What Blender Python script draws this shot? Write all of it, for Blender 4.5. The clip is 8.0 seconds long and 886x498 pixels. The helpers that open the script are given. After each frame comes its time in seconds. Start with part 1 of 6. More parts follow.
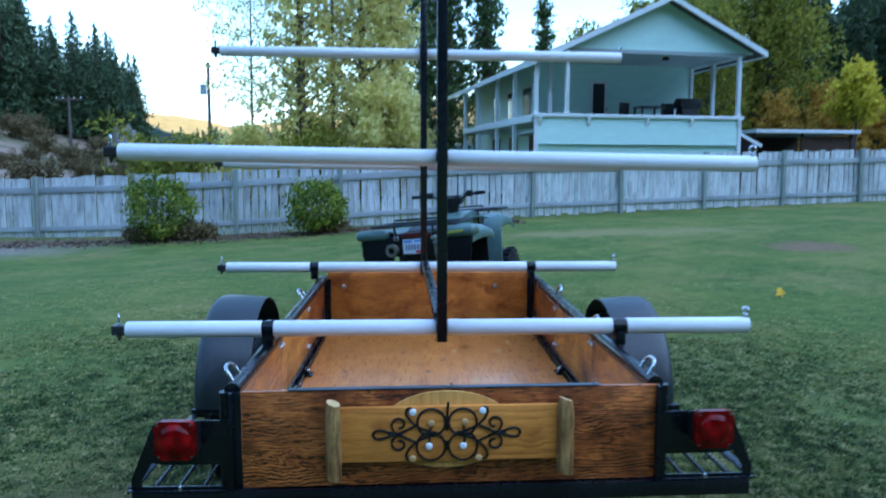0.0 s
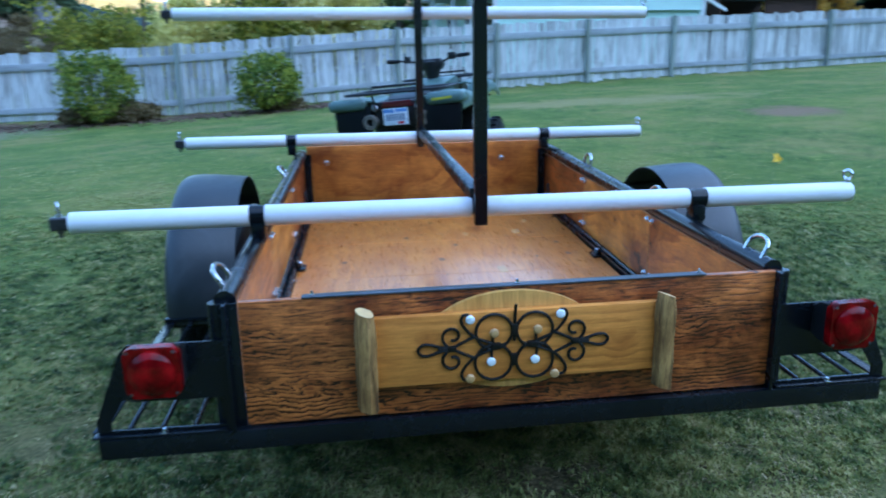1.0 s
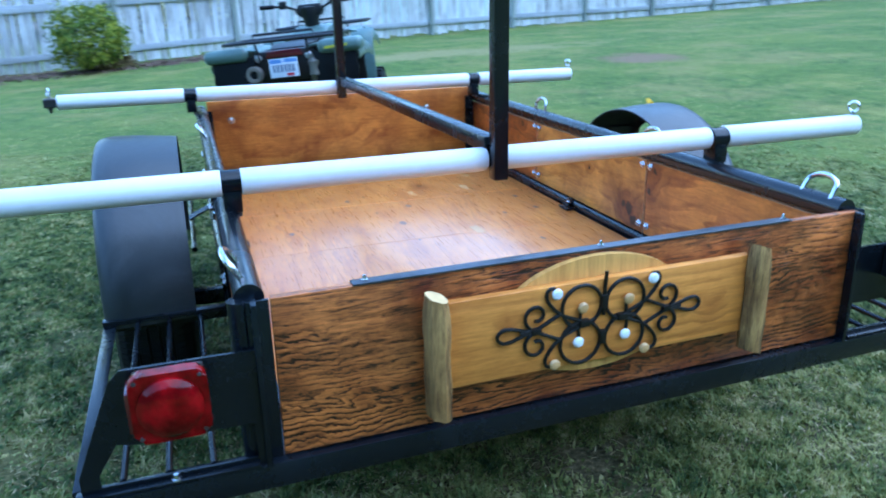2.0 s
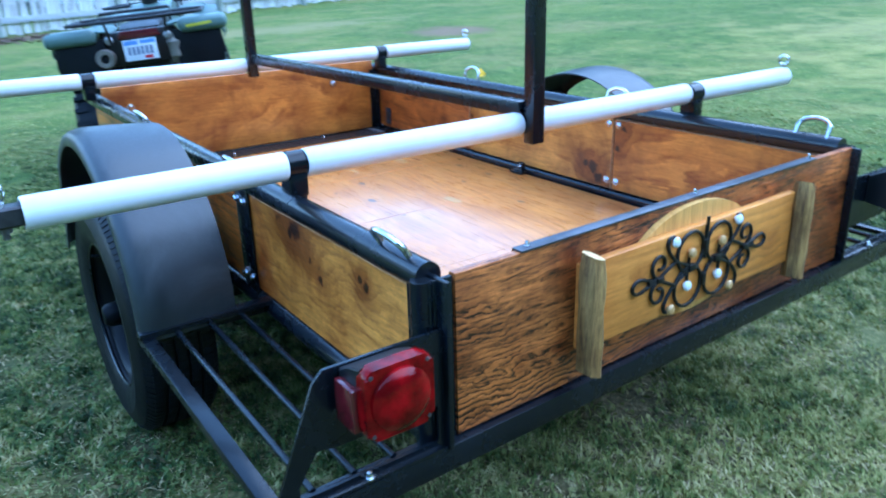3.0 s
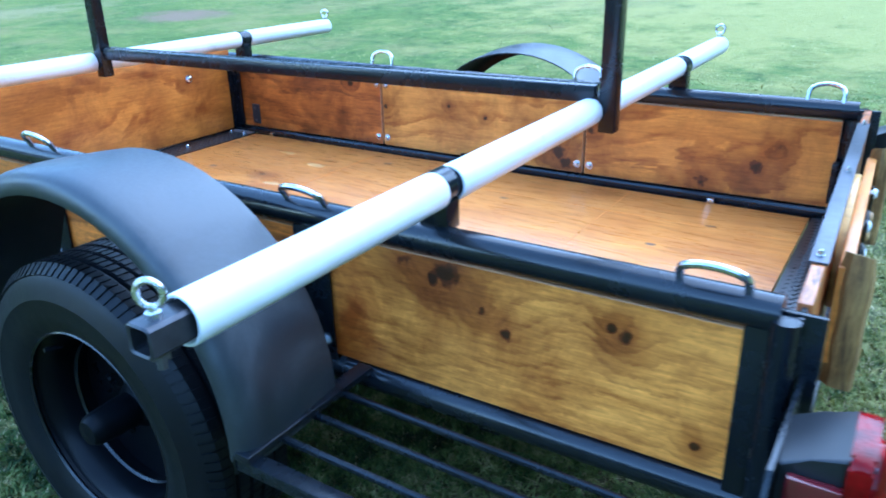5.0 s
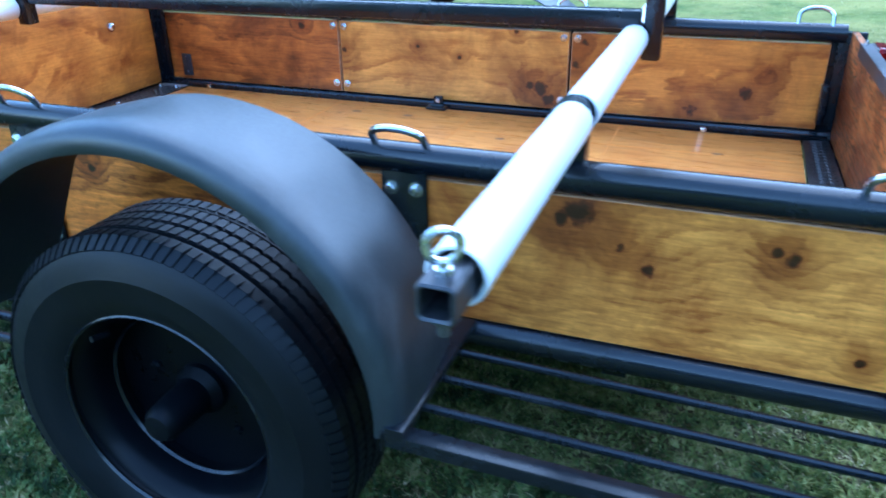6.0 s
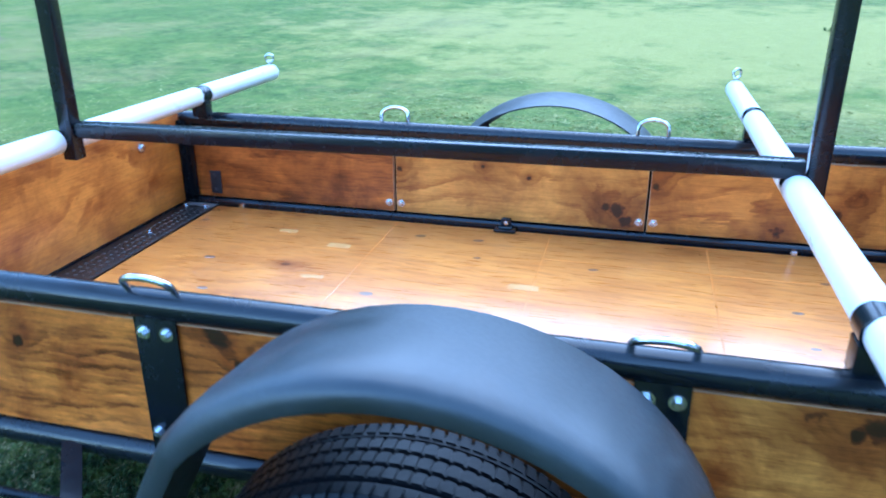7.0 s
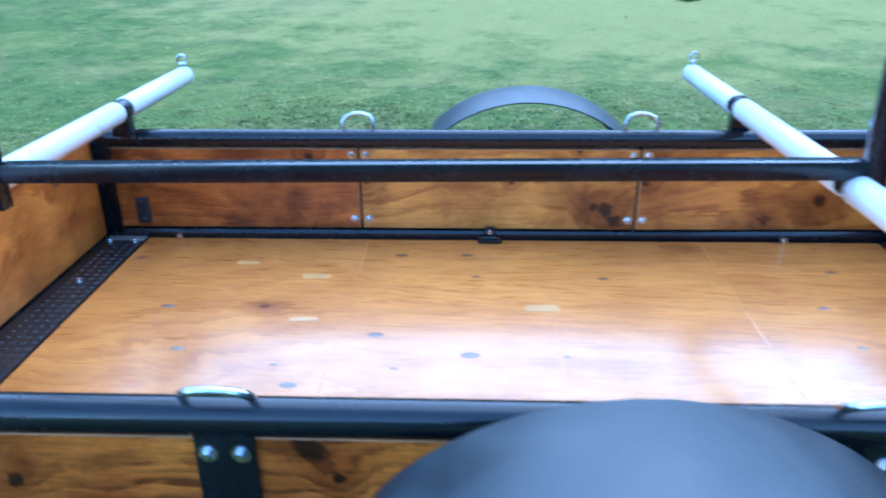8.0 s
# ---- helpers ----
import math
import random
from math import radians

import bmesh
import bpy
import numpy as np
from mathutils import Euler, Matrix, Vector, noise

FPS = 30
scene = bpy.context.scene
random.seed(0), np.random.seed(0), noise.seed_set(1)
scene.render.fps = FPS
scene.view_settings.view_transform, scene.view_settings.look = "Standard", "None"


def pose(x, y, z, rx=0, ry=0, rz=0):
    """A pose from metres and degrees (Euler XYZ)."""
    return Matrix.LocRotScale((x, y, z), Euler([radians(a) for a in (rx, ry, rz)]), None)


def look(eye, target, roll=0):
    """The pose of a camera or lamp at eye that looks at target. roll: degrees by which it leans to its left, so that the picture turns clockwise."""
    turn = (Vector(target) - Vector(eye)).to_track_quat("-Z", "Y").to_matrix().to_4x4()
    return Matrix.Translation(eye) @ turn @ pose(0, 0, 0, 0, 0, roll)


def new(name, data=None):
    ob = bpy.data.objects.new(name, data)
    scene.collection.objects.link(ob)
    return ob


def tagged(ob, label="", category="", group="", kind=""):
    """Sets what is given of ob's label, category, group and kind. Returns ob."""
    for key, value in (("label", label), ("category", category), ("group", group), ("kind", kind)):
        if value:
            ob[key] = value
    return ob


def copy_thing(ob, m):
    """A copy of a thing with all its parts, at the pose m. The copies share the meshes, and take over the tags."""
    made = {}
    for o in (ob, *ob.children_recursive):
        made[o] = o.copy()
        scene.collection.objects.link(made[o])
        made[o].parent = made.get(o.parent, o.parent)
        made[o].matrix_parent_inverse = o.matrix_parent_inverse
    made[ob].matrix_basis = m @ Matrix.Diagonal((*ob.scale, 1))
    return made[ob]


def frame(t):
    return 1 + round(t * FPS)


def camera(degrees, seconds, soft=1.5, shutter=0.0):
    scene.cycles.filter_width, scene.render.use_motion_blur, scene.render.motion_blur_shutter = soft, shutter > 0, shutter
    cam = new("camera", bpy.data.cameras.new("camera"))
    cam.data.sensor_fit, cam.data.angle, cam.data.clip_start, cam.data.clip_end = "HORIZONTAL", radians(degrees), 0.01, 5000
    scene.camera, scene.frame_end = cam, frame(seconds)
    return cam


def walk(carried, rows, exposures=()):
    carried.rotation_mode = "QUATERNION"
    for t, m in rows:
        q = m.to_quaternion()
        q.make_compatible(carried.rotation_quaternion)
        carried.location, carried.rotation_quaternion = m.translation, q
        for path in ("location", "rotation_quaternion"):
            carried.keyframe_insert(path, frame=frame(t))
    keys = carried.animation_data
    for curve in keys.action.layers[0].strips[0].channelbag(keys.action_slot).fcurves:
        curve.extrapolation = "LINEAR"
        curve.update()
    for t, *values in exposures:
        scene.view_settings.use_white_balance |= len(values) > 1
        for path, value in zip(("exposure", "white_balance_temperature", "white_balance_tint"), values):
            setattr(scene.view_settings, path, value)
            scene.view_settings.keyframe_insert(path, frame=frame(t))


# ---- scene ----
cam = camera(60.6, 8.0, soft=1.8, shutter=0.4)
PATH = [
    (0, (-0.098, -2.234, 1.374), (-0.020, -0.247, 1.162), 0.1),
    (0.1, (-0.116, -2.168, 1.373), (-0.046, -0.183, 1.133), 0.0),
    (0.2, (-0.134, -2.103, 1.370), (-0.045, -0.119, 1.124), -0.1),
    (0.3, (-0.153, -2.038, 1.366), (-0.082, -0.053, 1.134), -0.2),
    (0.4, (-0.174, -1.976, 1.358), (-0.094, 0.008, 1.112), -0.3),
    (0.5, (-0.197, -1.915, 1.346), (-0.134, 0.069, 1.104), -0.3),
    (0.7, (-0.247, -1.798, 1.309), (-0.178, 0.163, 0.956), -0.5),
    (0.8, (-0.270, -1.738, 1.288), (-0.182, 0.212, 0.849), -0.8),
    (0.9, (-0.294, -1.678, 1.268), (-0.163, 0.251, 0.758), -0.9),
    (1, (-0.321, -1.623, 1.253), (-0.127, 0.297, 0.727), -1.0),
    (1.1, (-0.355, -1.574, 1.244), (-0.088, 0.336, 0.715), -1.0),
    (1.2, (-0.392, -1.527, 1.238), (-0.059, 0.365, 0.693), -0.8),
    (1.4, (-0.465, -1.428, 1.224), (-0.054, 0.441, 0.642), -0.0),
    (1.5, (-0.500, -1.382, 1.214), (-0.081, 0.485, 0.632), 0.2),
    (1.6, (-0.533, -1.342, 1.202), (-0.100, 0.515, 0.598), 0.1),
    (1.7, (-0.568, -1.306, 1.192), (-0.114, 0.543, 0.577), -0.2),
    (2.8, (-1.180, -0.943, 1.169), (-0.159, 0.633, 0.480), -1.9),
    (2.9, (-1.227, -0.925, 1.168), (-0.194, 0.644, 0.480), -1.7),
    (3, (-1.267, -0.902, 1.166), (-0.196, 0.634, 0.464), -1.6),
    (3.2, (-1.329, -0.832, 1.161), (-0.177, 0.631, 0.442), -2.2),
    (3.3, (-1.360, -0.799, 1.157), (-0.177, 0.649, 0.447), -2.7),
    (3.4, (-1.392, -0.766, 1.154), (-0.186, 0.654, 0.426), -3.2),
    (3.5, (-1.422, -0.728, 1.153), (-0.191, 0.658, 0.403), -3.4),
    (3.6, (-1.450, -0.682, 1.154), (-0.188, 0.656, 0.367), -3.1),
    (3.7, (-1.475, -0.631, 1.154), (-0.189, 0.689, 0.383), -2.7),
    (3.8, (-1.500, -0.580, 1.154), (-0.202, 0.732, 0.383), -2.4),
    (4, (-1.554, -0.485, 1.154), (-0.174, 0.758, 0.412), -2.2),
    (4.1, (-1.584, -0.442, 1.156), (-0.134, 0.735, 0.441), -2.4),
    (4.2, (-1.599, -0.400, 1.158), (-0.104, 0.712, 0.433), -2.4),
    (5.3, (-1.581, 0.045, 1.121), (-0.021, 1.005, 0.320), -0.9),
    (5.4, (-1.590, 0.081, 1.108), (-0.033, 1.019, 0.273), -0.7),
    (5.5, (-1.607, 0.119, 1.099), (-0.038, 1.018, 0.245), -0.6),
    (5.7, (-1.639, 0.205, 1.097), (-0.042, 0.993, 0.199), -0.8),
    (5.8, (-1.660, 0.247, 1.096), (-0.041, 0.988, 0.185), -1.1),
    (5.9, (-1.680, 0.289, 1.095), (-0.034, 0.985, 0.195), -1.2),
    (6, (-1.688, 0.335, 1.094), (-0.014, 0.989, 0.217), -1.0),
    (6.1, (-1.687, 0.386, 1.102), (-0.015, 1.024, 0.210), -0.6),
    (6.2, (-1.685, 0.442, 1.122), (-0.007, 1.097, 0.254), -0.4),
    (6.3, (-1.684, 0.498, 1.144), (0.002, 1.169, 0.303), -0.3),
    (6.4, (-1.683, 0.553, 1.162), (-0.000, 1.216, 0.310), -0.1),
    (6.5, (-1.681, 0.607, 1.177), (0.018, 1.253, 0.342), 0.1),
    (6.6, (-1.671, 0.659, 1.190), (0.051, 1.286, 0.389), 0.0),
    (6.8, (-1.635, 0.763, 1.212), (0.135, 1.315, 0.468), -0.4),
    (6.9, (-1.617, 0.815, 1.223), (0.167, 1.327, 0.478), -0.3),
    (7, (-1.604, 0.867, 1.235), (0.195, 1.334, 0.496), -0.1),
    (7.1, (-1.596, 0.917, 1.247), (0.213, 1.323, 0.496), 0.1),
    (7.2, (-1.592, 0.965, 1.257), (0.246, 1.281, 0.533), 0.2),
    (7.3, (-1.588, 1.011, 1.266), (0.254, 1.209, 0.512), 0.3),
    (7.4, (-1.582, 1.055, 1.272), (0.248, 1.198, 0.477), 0.3),
    (7.5, (-1.570, 1.097, 1.274), (0.268, 1.184, 0.491), 0.2),
    (7.6, (-1.551, 1.137, 1.274), (0.279, 1.182, 0.467), 0.0),
    (7.7, (-1.525, 1.175, 1.274), (0.309, 1.188, 0.473), -0.1),
    (7.8, (-1.494, 1.212, 1.273), (0.336, 1.223, 0.465), -0.3),
    (7.9, (-1.460, 1.248, 1.273), (0.370, 1.290, 0.466), -0.4),
    (8, (-1.424, 1.283, 1.272), (0.406, 1.362, 0.468), -0.5),
]
walk(cam, [(t, look(eye, target, roll)) for t, eye, target, roll in PATH],
     exposures=[(0.0, 1.56, 5060, 4), (1.0, 1.87, 5020, 4), (1.5, 2.22, 5040, 4), (3.0, 2.70, 4930, 4), (4.0, 2.96, 4930, 4), (5.5, 2.98, 4960, 4), (6.5, 2.92, 4960, 4), (7.0, 2.93, 4900, 4), (7.5, 2.90, 4820, 4), (8.0, 2.57, 4720, 4)])

# ---- light: an overcast evening sky, the sun gone behind the hills ----
world = bpy.data.worlds.new("sky")
scene.world = world
world.use_nodes = True
wn = world.node_tree.nodes
sky = wn.new("ShaderNodeTexSky")
sky.sky_type = "NISHITA"
sky.sun_disc = False
sky.sun_elevation = radians(47)
sky.sun_rotation = radians(108)
sky.air_density, sky.dust_density, sky.ozone_density = 1.2, 0.10, 1.2
wn["Background"].inputs["Strength"].default_value = 0.15
world.node_tree.links.new(sky.outputs["Color"], wn["Background"].inputs["Color"])
sun_data = bpy.data.lights.new("sun", "SUN")
sun_data.energy, sun_data.angle, sun_data.color = 0.65, radians(100), (1.0, 0.99, 0.97)
sun = new("sun", sun_data)
sun.matrix_world = pose(0, 0, 30, 43, 0, 72)


# ---- materials ----
def shader(name, rough=0.6, metal=0.0, coat=0.0, spec=0.5):
    m = bpy.data.materials.new(name)
    m.use_nodes = True
    b = m.node_tree.nodes["Principled BSDF"]
    b.inputs["Roughness"].default_value = rough
    b.inputs["Metallic"].default_value = metal
    b.inputs["Coat Weight"].default_value = coat
    b.inputs["Coat Roughness"].default_value = 0.2
    b.inputs["Specular IOR Level"].default_value = spec
    return m, m.node_tree.nodes, m.node_tree.links, b


def noise_node(n, l, vec, scale, detail=4.0, rough=0.55, distort=0.0):
    t = n.new("ShaderNodeTexNoise")
    t.inputs["Scale"].default_value = scale
    t.inputs["Detail"].default_value = detail
    t.inputs["Roughness"].default_value = rough
    t.inputs["Distortion"].default_value = distort
    if vec is not None:
        l.new(vec, t.inputs["Vector"])
    return t.outputs["Fac"]


def ramp(n, l, fac, stops):
    r = n.new("ShaderNodeValToRGB")
    e = r.color_ramp.elements
    while len(e) < len(stops):
        e.new(0.5)
    for k, (p, c) in zip(e, stops):
        k.position, k.color = p, (*c, 1) if len(c) == 3 else c
    l.new(fac, r.inputs["Fac"])
    return r.outputs["Color"]


def mixed(n, l, fac, a, b, mode="MIX"):
    m = n.new("ShaderNodeMix")
    m.data_type, m.blend_type = "RGBA", mode
    for sock, v in ((m.inputs["Factor"], fac), (m.inputs["A"], a), (m.inputs["B"], b)):
        if hasattr(v, "is_output"):
            l.new(v, sock)
        elif isinstance(v, (int, float)):
            sock.default_value = v
        else:
            sock.default_value = (*v, 1)
    return m.outputs["Result"]


def sums(n, l, op, a, b=None):
    m = n.new("ShaderNodeMath")
    m.operation = op
    for sock, v in zip(m.inputs, (a, b)):
        if v is None:
            continue
        if hasattr(v, "is_output"):
            l.new(v, sock)
        else:
            sock.default_value = v
    return m.outputs[0]


def bump(n, l, b, height, strength=0.3, distance=0.01):
    k = n.new("ShaderNodeBump")
    k.inputs["Strength"].default_value = strength
    k.inputs["Distance"].default_value = distance
    l.new(height, k.inputs["Height"])
    l.new(k.outputs["Normal"], b.inputs["Normal"])


def coords(n, l, stretch=(1, 1, 1), shift=0.0):
    """Object coordinates, stretched, and moved by a random amount for each object."""
    tc = n.new("ShaderNodeTexCoord")
    mp = n.new("ShaderNodeMapping")
    mp.inputs["Scale"].default_value = stretch
    l.new(tc.outputs["Object"], mp.inputs["Vector"])
    if not shift:
        return mp.outputs["Vector"]
    oi = n.new("ShaderNodeObjectInfo")
    add = n.new("ShaderNodeVectorMath")
    add.operation = "ADD"
    l.new(mp.outputs["Vector"], add.inputs[0])
    l.new(sums(n, l, "MULTIPLY", oi.outputs["Random"], shift), add.inputs[1])
    return add.outputs["Vector"]


def plain(name, color, rough=0.6, metal=0.0, vary=0.15, scale=30.0, coat=0.0, relief=0.0, spec=0.5, streak=(1, 1, 1)):
    """A paint or metal with two scales of small variation."""
    m, n, l, b = shader(name, rough, metal, coat, spec)
    v = coords(n, l, streak, 7.0)
    big, fine = noise_node(n, l, v, scale * 0.12, 3), noise_node(n, l, v, scale, 5)
    both = sums(n, l, "ADD", sums(n, l, "MULTIPLY", big, 0.6), sums(n, l, "MULTIPLY", fine, 0.4))
    lo = tuple(c * (1 - vary) for c in color)
    hi = tuple(min(1, c * (1 + vary)) for c in color)
    l.new(ramp(n, l, both, [(0.3, lo), (0.7, hi)]), b.inputs["Base Color"])
    r = n.new("ShaderNodeMapRange")
    r.inputs["From Min"].default_value, r.inputs["From Max"].default_value = 0.3, 0.7
    r.inputs["To Min"].default_value, r.inputs["To Max"].default_value = max(0.03, rough - 0.08), min(1, rough + 0.1)
    l.new(both, r.inputs["Value"])
    l.new(r.outputs["Result"], b.inputs["Roughness"])
    if relief:
        bump(n, l, b, fine, relief, 0.004)
    return m


def plywood(name, dark, light, along="y", across="z", lines=14.0, warp=4.0, swirl=3.0, contrast=0.6, rough=0.4, coat=0.0, stain=(0.5, 0.4, 0.3), stain_amount=0.5, relief=0.25, knots=0.4, spots=(), fleck=0.0, calm=1.0, burn=None):
    """Rotary-cut softwood plywood: wandering figure across the sheet, fine grain, knots and cloudy stain.
    spots: (x, y, z, radius) of single large knots. calm: weight of the fine grain. burn: (axis, from, to, amount), a stain that deepens along the sheet."""
    m, n, l, b = shader(name, rough, 0.0, coat)
    def squeezed(k, shift):
        return coords(n, l, tuple(k if c == along else 1 for c in "xyz"), shift)
    v, v1 = squeezed(0.28, 11.0), coords(n, l, (1, 1, 1), 11.0)
    raw = coords(n, l)
    sep = n.new("ShaderNodeSeparateXYZ")
    l.new(raw, sep.inputs["Vector"])
    # scattered small knots
    vo = n.new("ShaderNodeTexVoronoi")
    vo.inputs["Scale"].default_value = 5.5
    l.new(squeezed(0.7, 11.0), vo.inputs["Vector"])
    keep = n.new("ShaderNodeSeparateColor")
    l.new(vo.outputs["Color"], keep.inputs["Color"])
    here = sums(n, l, "GREATER_THAN", keep.outputs["Red"], 1 - knots)
    dent = sums(n, l, "MULTIPLY", sums(n, l, "MAXIMUM", sums(n, l, "SUBTRACT", 1.0, sums(n, l, "MULTIPLY", vo.outputs["Distance"], 3.0)), 0.0), here)
    core = sums(n, l, "MULTIPLY", sums(n, l, "MAXIMUM", sums(n, l, "SUBTRACT", 1.0, sums(n, l, "MULTIPLY", vo.outputs["Distance"], 11.0)), 0.0), here)
    wob = noise_node(n, l, v1, 22, 3)
    for x, y, z, r in spots:
        d = n.new("ShaderNodeVectorMath")
        d.operation = "DISTANCE"
        l.new(raw, d.inputs[0])
        d.inputs[1].default_value = (x, y, z)
        near = sums(n, l, "ADD", d.outputs["Value"], sums(n, l, "MULTIPLY", sums(n, l, "SUBTRACT", wob, 0.5), r * 3.4))
        dent = sums(n, l, "ADD", dent, sums(n, l, "MAXIMUM", sums(n, l, "SUBTRACT", 1.0, sums(n, l, "DIVIDE", near, r * 5.0)), 0.0))
        core = sums(n, l, "MAXIMUM", core, sums(n, l, "MAXIMUM", sums(n, l, "SUBTRACT", 1.0, sums(n, l, "DIVIDE", near, r)), 0.0))
    phase = sums(n, l, "ADD", sums(n, l, "MULTIPLY", sep.outputs["XYZ".index(across.upper())], lines), sums(n, l, "MULTIPLY", noise_node(n, l, v, swirl, 6, 0.6, 0.8), warp))
    phase = sums(n, l, "ADD", phase, sums(n, l, "MULTIPLY", sums(n, l, "MULTIPLY", dent, wob), 3.0))
    saw = sums(n, l, "FRACT", phase)
    wave = ramp(n, l, saw, [(0.0, (0.15,) * 3), (0.14, (0.0,) * 3), (0.45, (0.75,) * 3), (0.9, (1.0,) * 3), (1.0, (0.15,) * 3)])
    fine = noise_node(n, l, squeezed(0.04, 5.0), 190.0, 3)
    mid = noise_node(n, l, squeezed(0.16, 3.0), 15.0, 8, 0.72)
    swell = ramp(n, l, noise_node(n, l, squeezed(0.5, 7.0), 9.0, 5, 0.65), [(0.36, (0.12,) * 3), (0.66, (1.0,) * 3)])
    figure = sums(n, l, "MULTIPLY", sums(n, l, "MULTIPLY", sums(n, l, "SUBTRACT", wave, 0.6), swell), 0.30 * contrast)
    figure = sums(n, l, "ADD", figure, sums(n, l, "MULTIPLY", fine, 0.35 * calm))
    figure = sums(n, l, "ADD", figure, 0.10 + 0.485 * (1 - calm))
    if fleck:
        dash = noise_node(n, l, squeezed(0.14, 17.0), 105.0, 5, 0.75, 0.6)
        figure = sums(n, l, "ADD", figure, sums(n, l, "MULTIPLY", sums(n, l, "SUBTRACT", dash, 0.53), fleck))
    figure = sums(n, l, "ADD", figure, sums(n, l, "MULTIPLY", mid, 0.62 * calm))
    col = ramp(n, l, figure, [(0.34, dark), (0.54, tuple((p + q) / 2 for p, q in zip(dark, light))), (0.76, light)])
    haze = noise_node(n, l, v1, 5.0, 6, 0.65, 0.4)
    if burn:
        k = n.new("ShaderNodeMapRange")
        k.inputs["From Min"].default_value, k.inputs["From Max"].default_value = burn[1], burn[2]
        k.inputs["To Min"].default_value, k.inputs["To Max"].default_value = -burn[3] / 2, burn[3] / 2
        l.new(sep.outputs["XYZ".index(burn[0].upper())], k.inputs["Value"])
        haze = sums(n, l, "ADD", haze, k.outputs["Result"])
    cloud = ramp(n, l, haze, [(0.40, (1, 1, 1)), (0.68, stain)])
    col = mixed(n, l, stain_amount, col, cloud, "MULTIPLY")
    ring = ramp(n, l, core, [(0.0, (1, 1, 1)), (0.22, (0.38, 0.24, 0.16)), (0.5, (0.03, 0.018, 0.013))])
    col = mixed(n, l, 0.9, col, ring, "MULTIPLY")
    halo = ramp(n, l, dent, [(0.0, (1, 1, 1)), (0.9, (0.42, 0.29, 0.19))])
    col = mixed(n, l, 0.85, col, halo, "MULTIPLY")
    l.new(col, b.inputs["Base Color"])
    l.new(ramp(n, l, fine, [(0.3, (rough - 0.08,) * 3), (0.7, (rough + 0.1,) * 3)]), b.inputs["Roughness"])
    bump(n, l, b, figure, relief, 0.002)
    return m


M = {}
M["tailgate_ply"] = plywood("burnt_stained_plywood", (0.034, 0.009, 0.0035), (0.74, 0.235, 0.048), "x", "z", 78, 12.0, 7.0, 1.7, 0.36, 0.25, (0.26, 0.14, 0.09), 1.0, 0.5, 0.06, fleck=1.0, calm=0.95, burn=("x", -0.62, -0.10, 0.08))
M["side_ply"] = plywood("amber_varnished_plywood", (0.40, 0.115, 0.014), (0.98, 0.400, 0.066), "y", "z", 34, 7.0, 3.6, 0.7, 0.36, 0.2, (0.34, 0.19, 0.10), 1.0, 0.25, 0.04,
    ((-0.656, 0.519, 0.648, 0.021), (-0.656, 0.596, 0.657, 0.018), (-0.656, 0.548, 0.635, 0.012), (-0.656, 0.456, 0.598, 0.012), (-0.656, 0.418, 0.570, 0.018), (-0.656, 0.224, 0.611, 0.015), (-0.656, 0.245, 0.625, 0.009), (-0.656, 0.115, 0.472, 0.008), (-0.656, 1.485, 0.665, 0.022), (-0.656, 1.88, 0.598, 0.014)), fleck=0.6, calm=0.95, burn=("y", 0.15, 0.70, 0.20))
M["side_brown"] = plywood("orange_brown_varnished_plywood", (0.22, 0.052, 0.007), (0.96, 0.295, 0.038), "y", "z", 30, 7.0, 3.6, 1.1, 0.36, 0.2, (0.36, 0.20, 0.11), 0.9, 0.25, 0.05, ((-0.656, 1.485, 0.665, 0.022), (-0.656, 1.88, 0.598, 0.014), (-0.656, 1.451, 0.610, 0.009)), fleck=0.7)
M["inner_ply"] = plywood("orange_varnished_plywood", (0.34, 0.085, 0.010), (0.82, 0.300, 0.045), "y", "z", 10, 9.0, 2.2, 1.1, 0.36, 0.25, (0.24, 0.13, 0.08), 0.75, 0.2, 0.10,
    ((0.638, 0.452, 0.454, 0.026), (0.638, 0.773, 0.646, 0.014), (0.638, 0.298, 0.520, 0.022), (0.638, 0.239, 0.585, 0.012), (0.638, 0.798, 0.576, 0.014)), fleck=0.4, calm=0.7)
M["inner_gold"] = plywood("golden_varnished_plywood", (0.42, 0.125, 0.016), (0.88, 0.385, 0.070), "y", "z", 12, 9.0, 2.2, 1.1, 0.36, 0.25, (0.26, 0.15, 0.09), 0.75, 0.2, 0.06,
    ((0.638, 0.907, 0.497, 0.020), (0.638, 0.937, 0.505, 0.016), (0.638, 0.870, 0.455, 0.020), (0.638, 0.985, 0.668, 0.009), (0.638, 1.176, 0.574, 0.008), (0.638, 1.32, 0.603, 0.007), (0.638, 1.590, 0.574, 0.012)), fleck=0.4, calm=0.7)
M["inner_red"] = plywood("red_brown_stained_plywood", (0.16, 0.032, 0.006), (0.66, 0.190, 0.028), "y", "z", 10, 9.0, 2.2, 1.1, 0.36, 0.25, (0.20, 0.10, 0.06), 0.95, 0.2, 0.10, ((0.638, 1.753, 0.650, 0.012),), fleck=0.5, calm=0.8)
M["front_ply"] = plywood("red_orange_plywood", (0.40, 0.105, 0.012), (0.86, 0.335, 0.052), "x", "z", 9, 9.0, 2.2, 0.9, 0.40, 0.2, (0.36, 0.21, 0.14), 0.8, 0.25, 0.12, fleck=0.45, calm=0.75)
